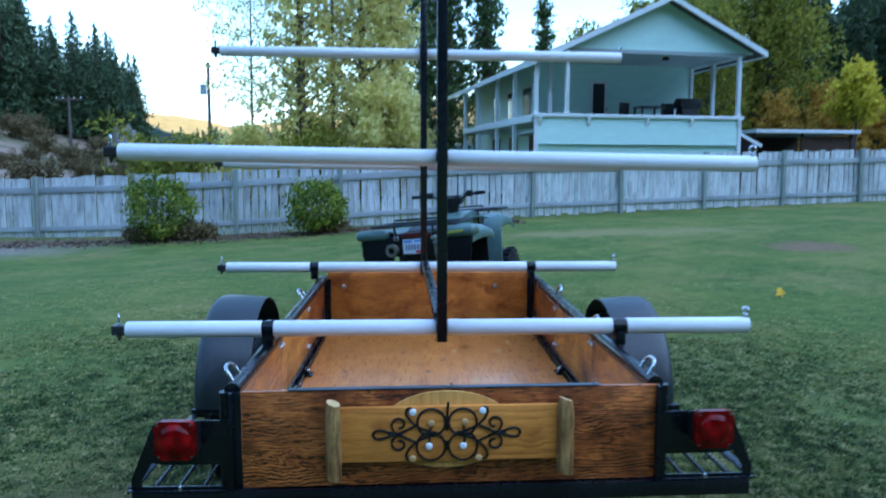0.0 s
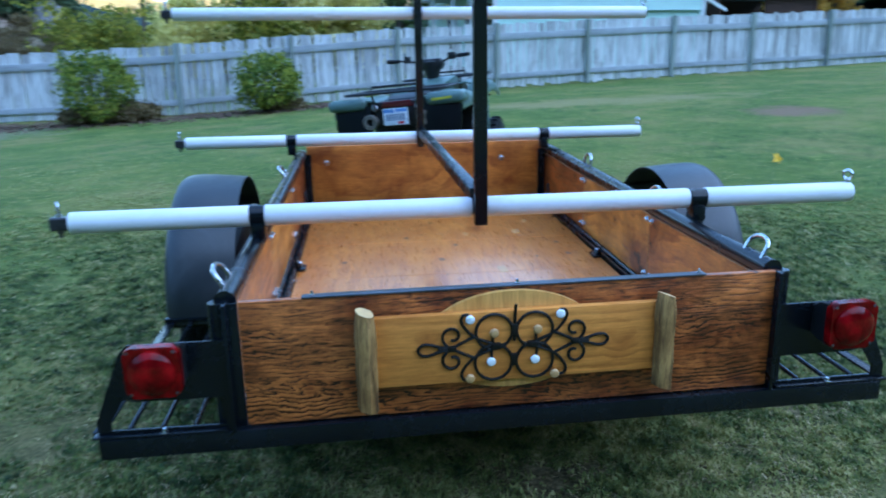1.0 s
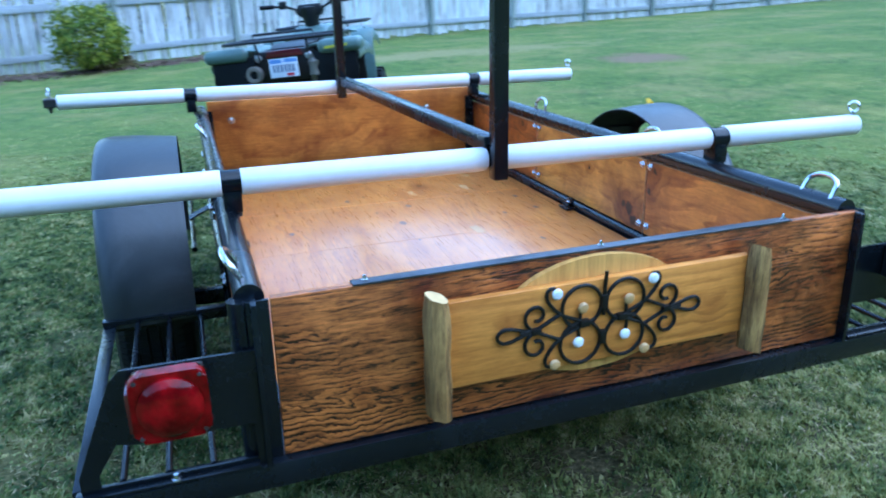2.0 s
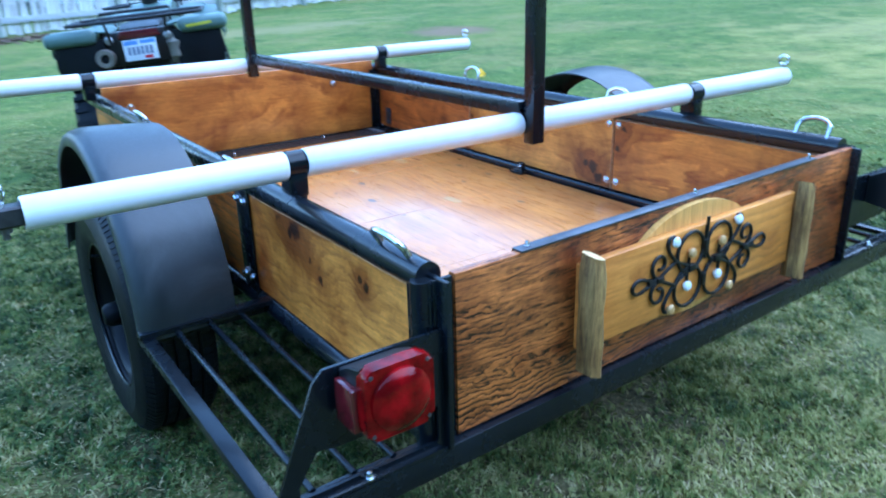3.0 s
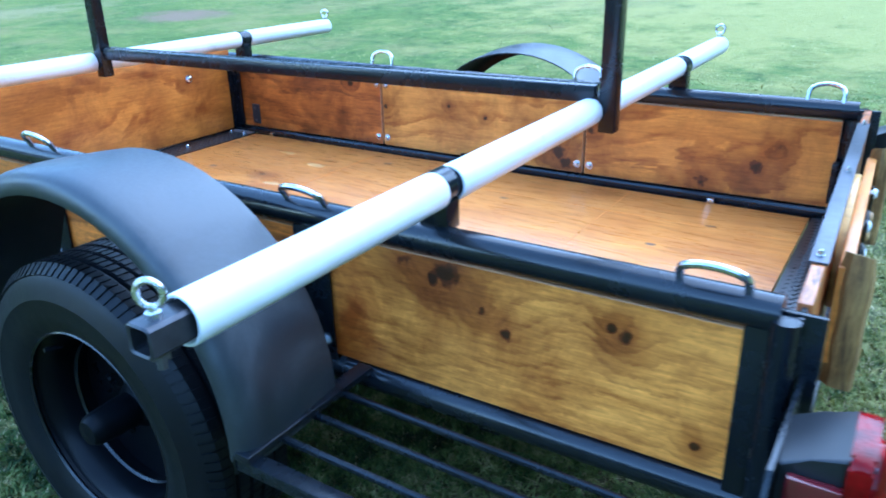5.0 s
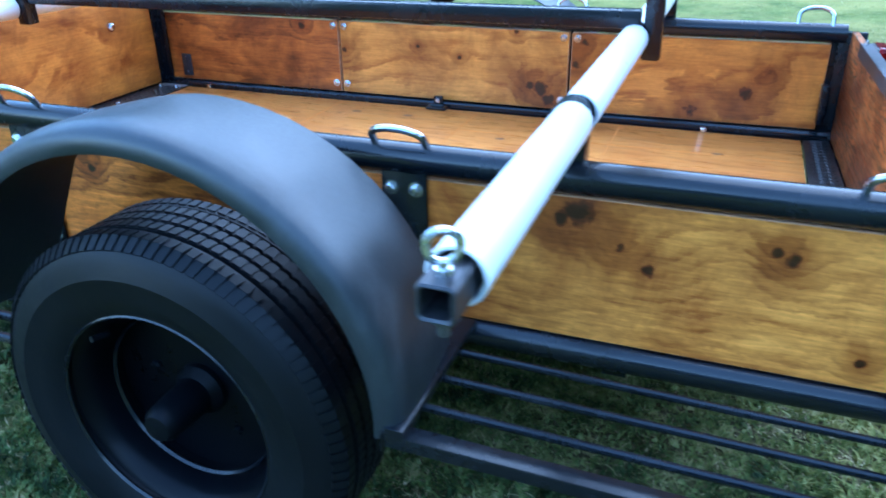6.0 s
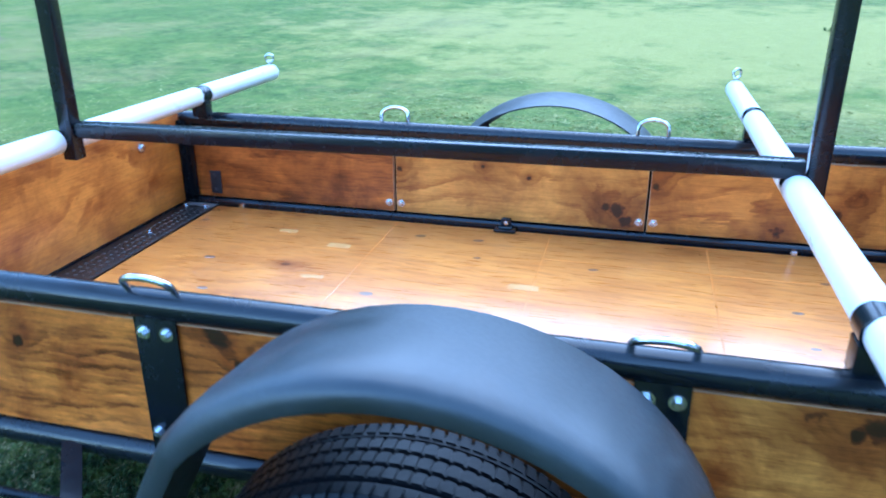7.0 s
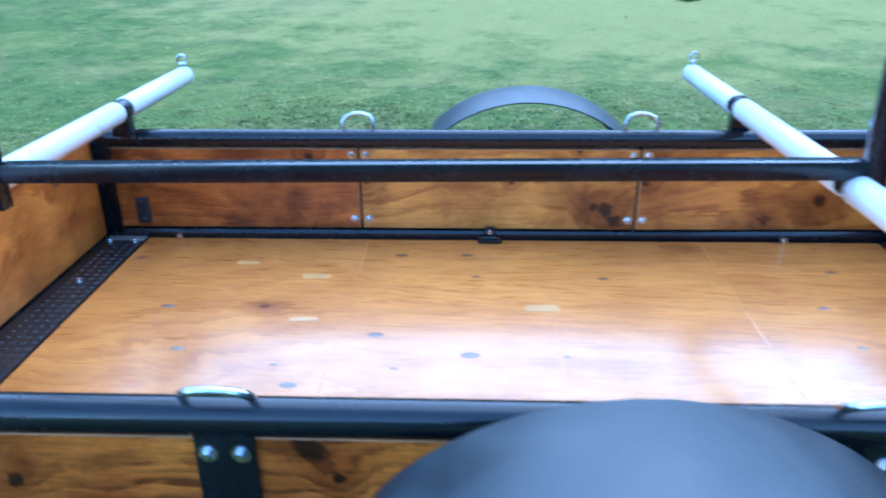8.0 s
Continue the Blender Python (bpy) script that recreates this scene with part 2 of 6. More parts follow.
M["floor_ply"] = plywood("glossy_floor_plywood", (0.46, 0.138, 0.020), (0.80, 0.320, 0.062), "y", "x", 12, 12.0, 2.2, 0.9, 0.32, 0.52, (0.60, 0.46, 0.34), 0.5, 0.08, 0.08, fleck=0.45, calm=0.65)
M["pine"] = plywood("golden_pine", (0.40, 0.135, 0.018), (0.84, 0.350, 0.060), "x", "z", 38, 3.0, 2.2, 1.0, 0.42, 0.15, (0.6, 0.42, 0.3), 0.5, 0.3, 0.05, ((0.262, -0.03, 0.560, 0.011), (-0.20, -0.03, 0.60, 0.007)), fleck=0.5, calm=0.8)
M["pale_pine"] = plywood("pale_yellow_pine", (0.50, 0.240, 0.050), (0.86, 0.480, 0.130), "z", "x", 30, 3.0, 2.2, 0.8, 0.45, 0.1, (0.7, 0.55, 0.4), 0.5, 0.3, 0.03, fleck=0.4, calm=0.8)
M["log"] = plywood("weathered_log", (0.10, 0.050, 0.016), (0.54, 0.320, 0.100), "z", "x", 26, 3.0, 4.0, 0.9, 0.55, 0.0, (0.40, 0.32, 0.24), 0.9, 0.6, 0.05, fleck=0.9)
M["log_end"] = plain("pale_cut_log_end", (0.62, 0.42, 0.18), 0.6, vary=0.25, scale=90)
M["patch"] = plain("pale_plywood_patch", (0.58, 0.29, 0.085), 0.35, vary=0.12, scale=90, coat=0.6)
M["ply_edge"] = plain("sawn_plywood_edge", (0.52, 0.27, 0.13), 0.65, vary=0.35, scale=120, streak=(1, 1, 6))
M["black_steel"] = plain("black_painted_steel", (0.0045, 0.0065, 0.0095), 0.24, 0.0, 0.35, 60, relief=0.08, spec=0.36)
M["rail_paint"] = plain("satin_black_rail_paint", (0.0055, 0.0075, 0.011), 0.24, 0.0, 0.3, 45, relief=0.03, spec=0.5)
M["worn_steel"] = plain("scuffed_dark_steel", (0.10, 0.10, 0.11), 0.4, 0.7, 0.5, 50, relief=0.2)
M["rusty_steel"] = plain("rust_tinged_steel", (0.045, 0.046, 0.052), 0.36, 0.5, 0.5, 60, relief=0.25)
M["zinc"] = plain("zinc_plated_steel", (0.62, 0.63, 0.66), 0.22, 1.0, 0.15, 90, relief=0.1)
M["pvc"] = plain("white_pvc", (0.81, 0.82, 0.84), 0.32, vary=0.05, scale=40, spec=0.5)


def fender_material():
    """Black plastic with smears of dust that dull its gloss."""
    m, n, l, b = shader("black_plastic_fender", 0.42, 0, 0, 0.68)
    v = coords(n, l, (1, 1, 1), 7.0)
    smear = noise_node(n, l, v, 5.5, 7, 0.68, 0.7)
    fine = noise_node(n, l, v, 140, 3)
    l.new(ramp(n, l, smear, [(0.34, (0.0105, 0.0140, 0.0180)), (0.52, (0.0170, 0.0220, 0.0265)), (0.70, (0.040, 0.047, 0.052))]), b.inputs["Base Color"])
    l.new(ramp(n, l, sums(n, l, "ADD", sums(n, l, "MULTIPLY", smear, 0.8), sums(n, l, "MULTIPLY", fine, 0.2)), [(0.36, (0.32,) * 3), (0.50, (0.41,) * 3), (0.66, (0.56,) * 3)]), b.inputs["Roughness"])
    bump(n, l, b, sums(n, l, "ADD", smear, sums(n, l, "MULTIPLY", fine, 0.12)), 0.16, 0.006)
    return m


M["fender"] = fender_material()


def fence_material():
    """Old whitewash worn off in streaks, each board of its own tone, with darker stains and splashed feet."""
    m, n, l, b = shader("weathered_whitewashed_boards", 0.82, 0, 0, 0.3)
    v = coords(n, l, (1, 1, 0.10), 9.0)
    streak, fine = noise_node(n, l, v, 14, 6, 0.7), noise_node(n, l, v, 60, 4, 0.6)
    both = sums(n, l, "ADD", sums(n, l, "MULTIPLY", streak, 0.7), sums(n, l, "MULTIPLY", fine, 0.3))
    col = ramp(n, l, both, [(0.34, (0.26, 0.26, 0.26)), (0.43, (0.60, 0.61, 0.61)), (0.56, (0.82, 0.83, 0.83))])
    oi = n.new("ShaderNodeObjectInfo")
    col = mixed(n, l, 1.0, col, ramp(n, l, oi.outputs["Random"], [(0.0, (0.70, 0.70, 0.69)), (0.35, (0.90, 0.90, 0.90)), (1.0, (1.0, 1.0, 1.0))]), "MULTIPLY")
    blot = noise_node(n, l, coords(n, l, (1, 1, 0.6), 9.0), 2.6, 4)
    col = mixed(n, l, 0.8, col, ramp(n, l, blot, [(0.50, (1, 1, 1)), (0.72, (0.52, 0.50, 0.47))]), "MULTIPLY")
    l.new(col, b.inputs["Base Color"])
    bump(n, l, b, both, 0.5, 0.004)
    return m


M["tyre"] = plain("black_rubber_tyre", (0.0036, 0.0048, 0.0068), 0.44, vary=0.4, scale=40, relief=0.2, spec=0.22)
M["rim"] = plain("black_wheel_paint", (0.002, 0.0026, 0.004), 0.30, vary=0.3, scale=30, relief=0.06, spec=0.14)
M["hub"] = plain("black_hub", (0.0022, 0.003, 0.0045), 0.45, 0.0, 0.4, 30, spec=0.12)
M["hub_cup"] = plain("grey_hub_cup", (0.035, 0.042, 0.055), 0.35, 0.2, 0.4, 30)
M["tread_plate"] = plain("black_tread_plate", (0.006, 0.006, 0.007), 0.33, vary=0.4, scale=70, relief=0.1)
M["iron"] = plain("wrought_iron", (0.009, 0.008, 0.007), 0.40, 0.3, 0.4, 80, relief=0.25)
M["white_knob"] = plain("white_ceramic", (0.82, 0.84, 0.83), 0.2, vary=0.04, scale=40, coat=0.5)
M["wood_knob"] = plain("turned_pine_knob", (0.55, 0.33, 0.13), 0.4, vary=0.2, scale=60, coat=0.2)
M["housing"] = plain("black_lamp_housing", (0.010, 0.011, 0.013), 0.36, vary=0.2, scale=50)


def lens_material():
    m, n, l, b = shader("red_lamp_lens", 0.10, 0, 0.0, 0.2)
    v = coords(n, l)
    l.new(ramp(n, l, noise_node(n, l, v, 30, 3, 0.5), [(0.36, (0.075, 0.0006, 0.0012)), (0.52, (0.145, 0.0010, 0.0022)), (0.66, (0.25, 0.0018, 0.0042))]), b.inputs["Base Color"])
    bump(n, l, b, noise_node(n, l, coords(n, l, (1, 1, 1)), 160, 1), 0.25, 0.002)
    return m


M["lens"] = lens_material()
M["atv_plastic"] = plain("grey_green_plastic", (0.110, 0.170, 0.155), 0.32, vary=0.2, scale=14)
M["atv_black"] = plain("black_plastic", (0.007, 0.007, 0.008), 0.45, vary=0.3, scale=30)
M["seat"] = plain("black_seat_vinyl", (0.008, 0.008, 0.009), 0.4, vary=0.2, scale=60, relief=0.15)
M["dark_red"] = plain("dark_red_lamp", (0.09, 0.006, 0.010), 0.15, vary=0.2, scale=40, coat=0.5)
M["plate_white"] = plain("white_plate_paint", (0.74, 0.78, 0.84), 0.35, vary=0.04, scale=50)
M["plate_ink"] = plain("grey_plate_print", (0.22, 0.26, 0.36), 0.4, vary=0.1, scale=50)
M["plate_blue"] = plain("blue_plate_print", (0.16, 0.30, 0.62), 0.4, vary=0.1, scale=50)
M["plate_red"] = plain("red_plate_sticker", (0.55, 0.03, 0.05), 0.4, vary=0.1, scale=50)
M["yellow"] = plain("yellow_decal", (0.55, 0.52, 0.04), 0.4, vary=0.1, scale=50)
M["muffler"] = plain("dusty_muffler_steel", (0.22, 0.20, 0.17), 0.5, 0.5, 0.3, 40, relief=0.2)
M["aluminium"] = plain("cast_aluminium", (0.42, 0.42, 0.42), 0.4, 0.8, 0.3, 40, relief=0.2)
M["fence_wood"] = fence_material()
M["fence_post"] = plain("weathered_green_grey_post", (0.29, 0.325, 0.29), 0.85, vary=0.35, scale=26, relief=0.5, streak=(1, 1, 0.12))
M["fence_rail"] = plain("weathered_grey_rail", (0.42, 0.44, 0.46), 0.82, vary=0.35, scale=26, relief=0.5, streak=(0.1, 1, 1))
M["siding"] = plain("mint_green_siding", (0.67, 0.87, 0.785), 0.6, vary=0.07, scale=12)
M["house_trim"] = plain("white_painted_trim", (0.78, 0.80, 0.80), 0.5, vary=0.06, scale=15)
M["soffit"] = plain("grey_soffit", (0.40, 0.44, 0.44), 0.7, vary=0.08, scale=12)
M["roofing"] = plain("dark_shingle_roof", (0.06, 0.06, 0.065), 0.85, vary=0.35, scale=30, relief=0.5)
M["window_dark"] = plain("dark_window_glass", (0.035, 0.045, 0.045), 0.12, vary=0.2, scale=3, spec=0.35)
M["brown_wall"] = plain("dark_brown_boards", (0.075, 0.040, 0.026), 0.8, vary=0.3, scale=20, relief=0.4)
M["pole_wood"] = plain("creosoted_pole", (0.11, 0.085, 0.07), 0.85, vary=0.3, scale=20, relief=0.4, streak=(1, 1, 0.1))
M["bark"] = plain("furrowed_bark", (0.115, 0.095, 0.075), 0.9, vary=0.45, scale=18, relief=0.8, streak=(1, 1, 0.2))
M["rock"] = plain("grey_weathered_rock", (0.24, 0.22, 0.21), 0.9, vary=0.5, scale=2.5, relief=0.8)
M["mulch"] = plain("brown_bark_mulch", (0.12, 0.075, 0.05), 0.95, vary=0.6, scale=60, relief=0.9)


def leaf_material(name, cols, rough=0.6, glow=0.25, mown=None):
    """Leaves whose colour wanders from clump to clump; thin, so that some light comes through."""
    m, n, l, b = shader(name, rough, 0, 0, 0.22)
    g = n.new("ShaderNodeNewGeometry")
    big = noise_node(n, l, coords(n, l), 0.8, 3)
    f = sums(n, l, "ADD", sums(n, l, "MULTIPLY", g.outputs["Random Per Island"], 0.55), sums(n, l, "MULTIPLY", big, 0.55))
    if mown:
        # clumps a hand wide differ in colour
        clump = sums(n, l, "ADD", sums(n, l, "MULTIPLY", noise_node(n, l, coords(n, l), 13.0, 5, 0.7), 2.9), -1.0)
        f = sums(n, l, "ADD", sums(n, l, "MULTIPLY", f, 0.42), sums(n, l, "MULTIPLY", clump, 0.70))
    step = 0.7 / (len(cols) - 1)
    col = ramp(n, l, f, [(0.2 + i * step, c) for i, c in enumerate(cols)])
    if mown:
        # darker round the trailer, partly shade put into the colour; paler where mown
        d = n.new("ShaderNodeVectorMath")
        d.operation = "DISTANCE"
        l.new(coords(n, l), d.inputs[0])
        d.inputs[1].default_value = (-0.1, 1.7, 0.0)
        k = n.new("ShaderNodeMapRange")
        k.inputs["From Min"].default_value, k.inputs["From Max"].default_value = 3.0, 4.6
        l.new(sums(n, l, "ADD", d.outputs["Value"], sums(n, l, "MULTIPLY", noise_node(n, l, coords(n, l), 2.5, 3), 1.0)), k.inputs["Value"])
        # paler too behind the tailgate, where open light is put into the colour
        d2 = n.new("ShaderNodeVectorMath")
        d2.operation = "DISTANCE"
        l.new(coords(n, l), d2.inputs[0])
        d2.inputs[1].default_value = (0.7, -1.2, 0.0)
        k2 = n.new("ShaderNodeMapRange")
        k2.inputs["From Min"].default_value, k2.inputs["From Max"].default_value = 2.8, 1.6
        l.new(sums(n, l, "ADD", d2.outputs["Value"], noise_node(n, l, coords(n, l), 2.5, 3)), k2.inputs["Value"])
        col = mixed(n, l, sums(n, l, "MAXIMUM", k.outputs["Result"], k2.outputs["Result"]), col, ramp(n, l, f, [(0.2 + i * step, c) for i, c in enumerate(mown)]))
    l.new(col, b.inputs["Base Color"])
    tr = n.new("ShaderNodeBsdfTranslucent")
    l.new(col, tr.inputs["Color"])
    mx = n.new("ShaderNodeMixShader")
    mx.inputs["Fac"].default_value = glow
    l.new(b.outputs["BSDF"], mx.inputs[1])
    l.new(tr.outputs["BSDF"], mx.inputs[2])
    l.new(mx.outputs["Shader"], n["Material Output"].inputs["Surface"])
    return m


M["leaf_bush"] = leaf_material("bush_leaves", [(0.040, 0.085, 0.014), (0.17, 0.235, 0.030), (0.50, 0.48, 0.065)])
M["leaf_yellow"] = leaf_material("yellowing_leaves", [(0.56, 0.53, 0.15), (0.80, 0.73, 0.26), (0.94, 0.88, 0.46)], glow=0.65)
M["leaf_poplar"] = leaf_material("dark_poplar_leaves", [(0.040, 0.080, 0.030), (0.095, 0.155, 0.048), (0.20, 0.26, 0.075)], glow=0.4)
M["leaf_gold"] = leaf_material("golden_leaves", [(0.48, 0.41, 0.035), (0.72, 0.61, 0.05), (0.88, 0.76, 0.09)], glow=0.4)
M["leaf_green"] = leaf_material("green_yellow_leaves", [(0.095, 0.125, 0.020), (0.25, 0.265, 0.040), (0.58, 0.49, 0.064)], glow=0.45)
M["leaf_orange"] = leaf_material("orange_autumn_leaves", [(0.30, 0.19, 0.03), (0.55, 0.33, 0.05), (0.74, 0.50, 0.10)], glow=0.45)
M["leaf_amber"] = leaf_material("amber_leaf", [(0.70, 0.40, 0.03), (0.80, 0.48, 0.04), (0.85, 0.52, 0.05)])
M["leaf_dry"] = leaf_material("dry_brush_leaves", [(0.07, 0.060, 0.028), (0.17, 0.135, 0.06), (0.32, 0.235, 0.12)])
M["needles"] = leaf_material("conifer_needles", [(0.026, 0.050, 0.024), (0.070, 0.108, 0.048), (0.15, 0.19, 0.085)], glow=0.2)
# the darker first greens carry the shade put in round the trailer
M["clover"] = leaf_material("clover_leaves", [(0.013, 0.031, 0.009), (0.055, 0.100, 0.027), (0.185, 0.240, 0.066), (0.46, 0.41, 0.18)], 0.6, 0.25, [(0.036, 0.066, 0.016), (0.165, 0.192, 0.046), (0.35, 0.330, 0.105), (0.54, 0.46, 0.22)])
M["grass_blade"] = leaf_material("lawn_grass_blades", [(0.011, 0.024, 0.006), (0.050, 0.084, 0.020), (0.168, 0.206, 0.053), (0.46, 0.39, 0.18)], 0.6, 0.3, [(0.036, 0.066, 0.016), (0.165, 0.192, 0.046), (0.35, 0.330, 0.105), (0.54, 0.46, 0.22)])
M["straw"] = leaf_material("dry_straw_stalks", [(0.30, 0.24, 0.12), (0.46, 0.38, 0.20), (0.60, 0.50, 0.28)], 0.6, 0.2)



def ground_material():
    m, n, l, b = shader("lawn_and_dry_ground", 0.9, 0, 0, 0.2)
    v = coords(n, l)
    fine = noise_node(n, l, v, 55, 6, 0.65)
    mid = noise_node(n, l, v, 5.0, 5, 0.6)
    big = noise_node(n, l, v, 0.55, 4, 0.55)
    clumps = noise_node(n, l, v, 11, 6, 0.7)
    tufty = sums(n, l, "ADD", sums(n, l, "ADD", sums(n, l, "MULTIPLY", fine, 0.3), sums(n, l, "MULTIPLY", clumps, 0.3)), sums(n, l, "MULTIPLY", noise_node(n, l, v, 3.4, 9, 0.78), 0.4))
    fine = sums(n, l, "ADD", sums(n, l, "MULTIPLY", fine, 0.6), sums(n, l, "MULTIPLY", clumps, 0.4))
    lawn = ramp(n, l, tufty, [(0.38, (0.020, 0.046, 0.009)), (0.47, (0.064, 0.106, 0.019)), (0.54, (0.125, 0.168, 0.032)), (0.64, (0.245, 0.260, 0.066))])
    lawn = mixed(n, l, ramp(n, l, mid, [(0.50, (0, 0, 0)), (0.66, (0.45, 0.45, 0.45))]), lawn, mixed(n, l, fine, (0.10, 0.115, 0.026), (0.22, 0.210, 0.060)))
    lawn = mixed(n, l, ramp(n, l, big, [(0.46, (0, 0, 0)), (0.64, (0.45, 0.45, 0.45))]), lawn, mixed(n, l, fine, (0.13, 0.155, 0.028), (0.25, 0.245, 0.055)))
    worn = noise_node(n, l, v, 0.7, 6, 0.68)
    lawn = mixed(n, l, ramp(n, l, worn, [(0.50, (0, 0, 0)), (0.66, (0.65, 0.65, 0.65))]), lawn, mixed(n, l, fine, (0.15, 0.135, 0.042), (0.29, 0.235, 0.085)))
    lawn = mixed(n, l, ramp(n, l, worn, [(0.34, (0.55, 0.55, 0.55)), (0.50, (0, 0, 0))]), lawn, mixed(n, l, fine, (0.036, 0.076, 0.010), (0.105, 0.155, 0.024)))
    # a scuffed bare spot, tan wear along the fence and a dry strip where the lawn ends
    def spot(x, y, rx, ry, ragged):
        p = n.new("ShaderNodeMapping")
        p.vector_type = "TEXTURE"
        p.inputs["Location"].default_value, p.inputs["Scale"].default_value = (x, y, 0), (rx, ry, 60)
        l.new(v, p.inputs["Vector"])
        far_off = n.new("ShaderNodeVectorMath")
        far_off.operation = "LENGTH"
        l.new(p.outputs["Vector"], far_off.inputs[0])
        k = sums(n, l, "ADD", far_off.outputs["Value"], sums(n, l, "MULTIPLY", sums(n, l, "ADD", noise_node(n, l, v, 1.6, 6, 0.7), -0.5), ragged))
        return ramp(n, l, k, [(0.45, (1, 1, 1)), (1.0, (0, 0, 0))])
    bare = mixed(n, l, fine, (0.13, 0.085, 0.045), (0.25, 0.170, 0.095))
    lawn = mixed(n, l, spot(6.05, 9.2, 0.70, 0.80, 1.8), lawn, bare)
    tan = mixed(n, l, fine, (0.17, 0.155, 0.055), (0.33, 0.270, 0.120))
    lawn = mixed(n, l, sums(n, l, "MULTIPLY", spot(4.0, 12.3, 3.4, 1.0, 2.2), 0.75), lawn, tan)
    lawn = mixed(n, l, sums(n, l, "MULTIPLY", spot(9.0, 3.6, 1.3, 2.6, 2.4), 0.4), lawn, tan)
    lawn = mixed(n, l, sums(n, l, "MULTIPLY", spot(8.6, -0.4, 4.6, 6.5, 2.4), 0.85), lawn, mixed(n, l, tufty, (0.19, 0.175, 0.044), (0.40, 0.355, 0.105)))
    dirt = mixed(n, l, noise_node(n, l, v, 6, 6, 0.7), (0.10, 0.085, 0.060), (0.36, 0.310, 0.240))
    lawn = mixed(n, l, spot(-10.6, 13.6, 4.9, 2.9, 1.1), lawn, dirt)
    # soil between the tufts, darkened round the trailer with shade put into its colour
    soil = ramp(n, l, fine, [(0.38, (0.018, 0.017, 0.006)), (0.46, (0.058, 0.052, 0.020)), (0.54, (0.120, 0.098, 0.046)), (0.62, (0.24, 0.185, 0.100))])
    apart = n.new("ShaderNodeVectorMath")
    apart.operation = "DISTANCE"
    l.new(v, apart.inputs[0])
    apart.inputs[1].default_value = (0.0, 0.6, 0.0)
    soil_shade = n.new("ShaderNodeMapRange")
    soil_shade.inputs["From Min"].default_value, soil_shade.inputs["From Max"].default_value = 6.6, 3.8
    l.new(sums(n, l, "ADD", apart.outputs["Value"], sums(n, l, "ADD", sums(n, l, "MULTIPLY", mid, 1.5), sums(n, l, "MULTIPLY", noise_node(n, l, v, 1.4, 5, 0.65), 5.0))), soil_shade.inputs["Value"])
    lawn = mixed(n, l, soil_shade.outputs["Result"], lawn, soil)
    patchy = noise_node(n, l, v, 0.16, 8, 0.7)
    slope = ramp(n, l, patchy, [(0.36, (0.045, 0.055, 0.028)), (0.47, (0.15, 0.13, 0.07)), (0.58, (0.28, 0.20, 0.15)), (0.72, (0.38, 0.31, 0.25))])
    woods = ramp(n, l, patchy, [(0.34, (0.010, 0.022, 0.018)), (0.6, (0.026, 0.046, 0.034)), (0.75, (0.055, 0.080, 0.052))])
    # tan grass of the far hill, with warm sunlight put into its colour
    sunlit_grass = ramp(n, l, patchy, [(0.30, (0.10, 0.11, 0.04)), (0.38, (0.85, 0.42, 0.10)), (0.7, (0.95, 0.55, 0.16))])
    def reach_of(x, y, r0, r1):
        d = n.new("ShaderNodeVectorMath")
        d.operation = "DISTANCE"
        l.new(v, d.inputs[0])
        d.inputs[1].default_value = (x, y, 8)
        k = n.new("ShaderNodeMapRange")
        k.inputs["From Min"].default_value, k.inputs["From Max"].default_value = r1, r0
        l.new(d.outputs["Value"], k.inputs["Value"])
        return k.outputs["Result"]
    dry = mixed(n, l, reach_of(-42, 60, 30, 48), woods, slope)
    dry = mixed(n, l, reach_of(-200, 640, 320, 420), dry, sunlit_grass)
    ln = n.new("ShaderNodeVectorMath")
    ln.operation = "LENGTH"
    l.new(v, ln.inputs[0])
    far = n.new("ShaderNodeMapRange")
    far.inputs["From Min"].default_value, far.inputs["From Max"].default_value = 26, 34
    l.new(ln.outputs["Value"], far.inputs["Value"])
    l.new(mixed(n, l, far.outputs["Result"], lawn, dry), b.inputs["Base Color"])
    bump(n, l, b, sums(n, l, "ADD", tufty, fine), 0.5, 0.03)
    return m


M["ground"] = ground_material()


# ---- mesh helpers ----
def part(name, bm, material, parent=None, label="", sharp=35.0, at=None):
    """Links a bmesh as one mesh object under a thing or a part."""
    me = bpy.data.meshes.new(name)
    bmesh.ops.recalc_face_normals(bm, faces=bm.faces)
    bm.to_mesh(me)
    bm.free()
    for mm in material if isinstance(material, (list, tuple)) else [material]:
        me.materials.append(mm)
    me.shade_smooth()
    me.set_sharp_from_angle(angle=radians(sharp))
    ob = new(name, me)
    if at is not None:
        ob.matrix_basis = at
    if parent is not None:
        ob.parent = parent
    if label:
        ob["label"] = label
    return ob


def repeat(ob, m, parent=None):
    """Another object on the same mesh, at the pose m."""
    o = bpy.data.objects.new(ob.name.split(".")[0], ob.data)
    scene.collection.objects.link(o)
    o.matrix_basis = m
    o.parent = parent if parent is not None else ob.parent
    return o


def box(bm, x0, x1, y0, y1, z0, z1, bevel=0.0, seg=2):
    vs = [bm.verts.new((x, y, z)) for x in (x0, x1) for y in (y0, y1) for z in (z0, z1)]
    fs = [bm.faces.new([vs[i] for i in f]) for f in ((0, 1, 3, 2), (4, 6, 7, 5), (0, 4, 5, 1), (2, 3, 7, 6), (0, 2, 6, 4), (1, 5, 7, 3))]
    if bevel:
        es = list({e for f in fs for e in f.edges})
        bmesh.ops.bevel(bm, geom=es, offset=bevel, segments=seg, affect="EDGES", profile=0.5)
    return bm


def B(*a, **k):
    return box(bmesh.new(), *a, **k)


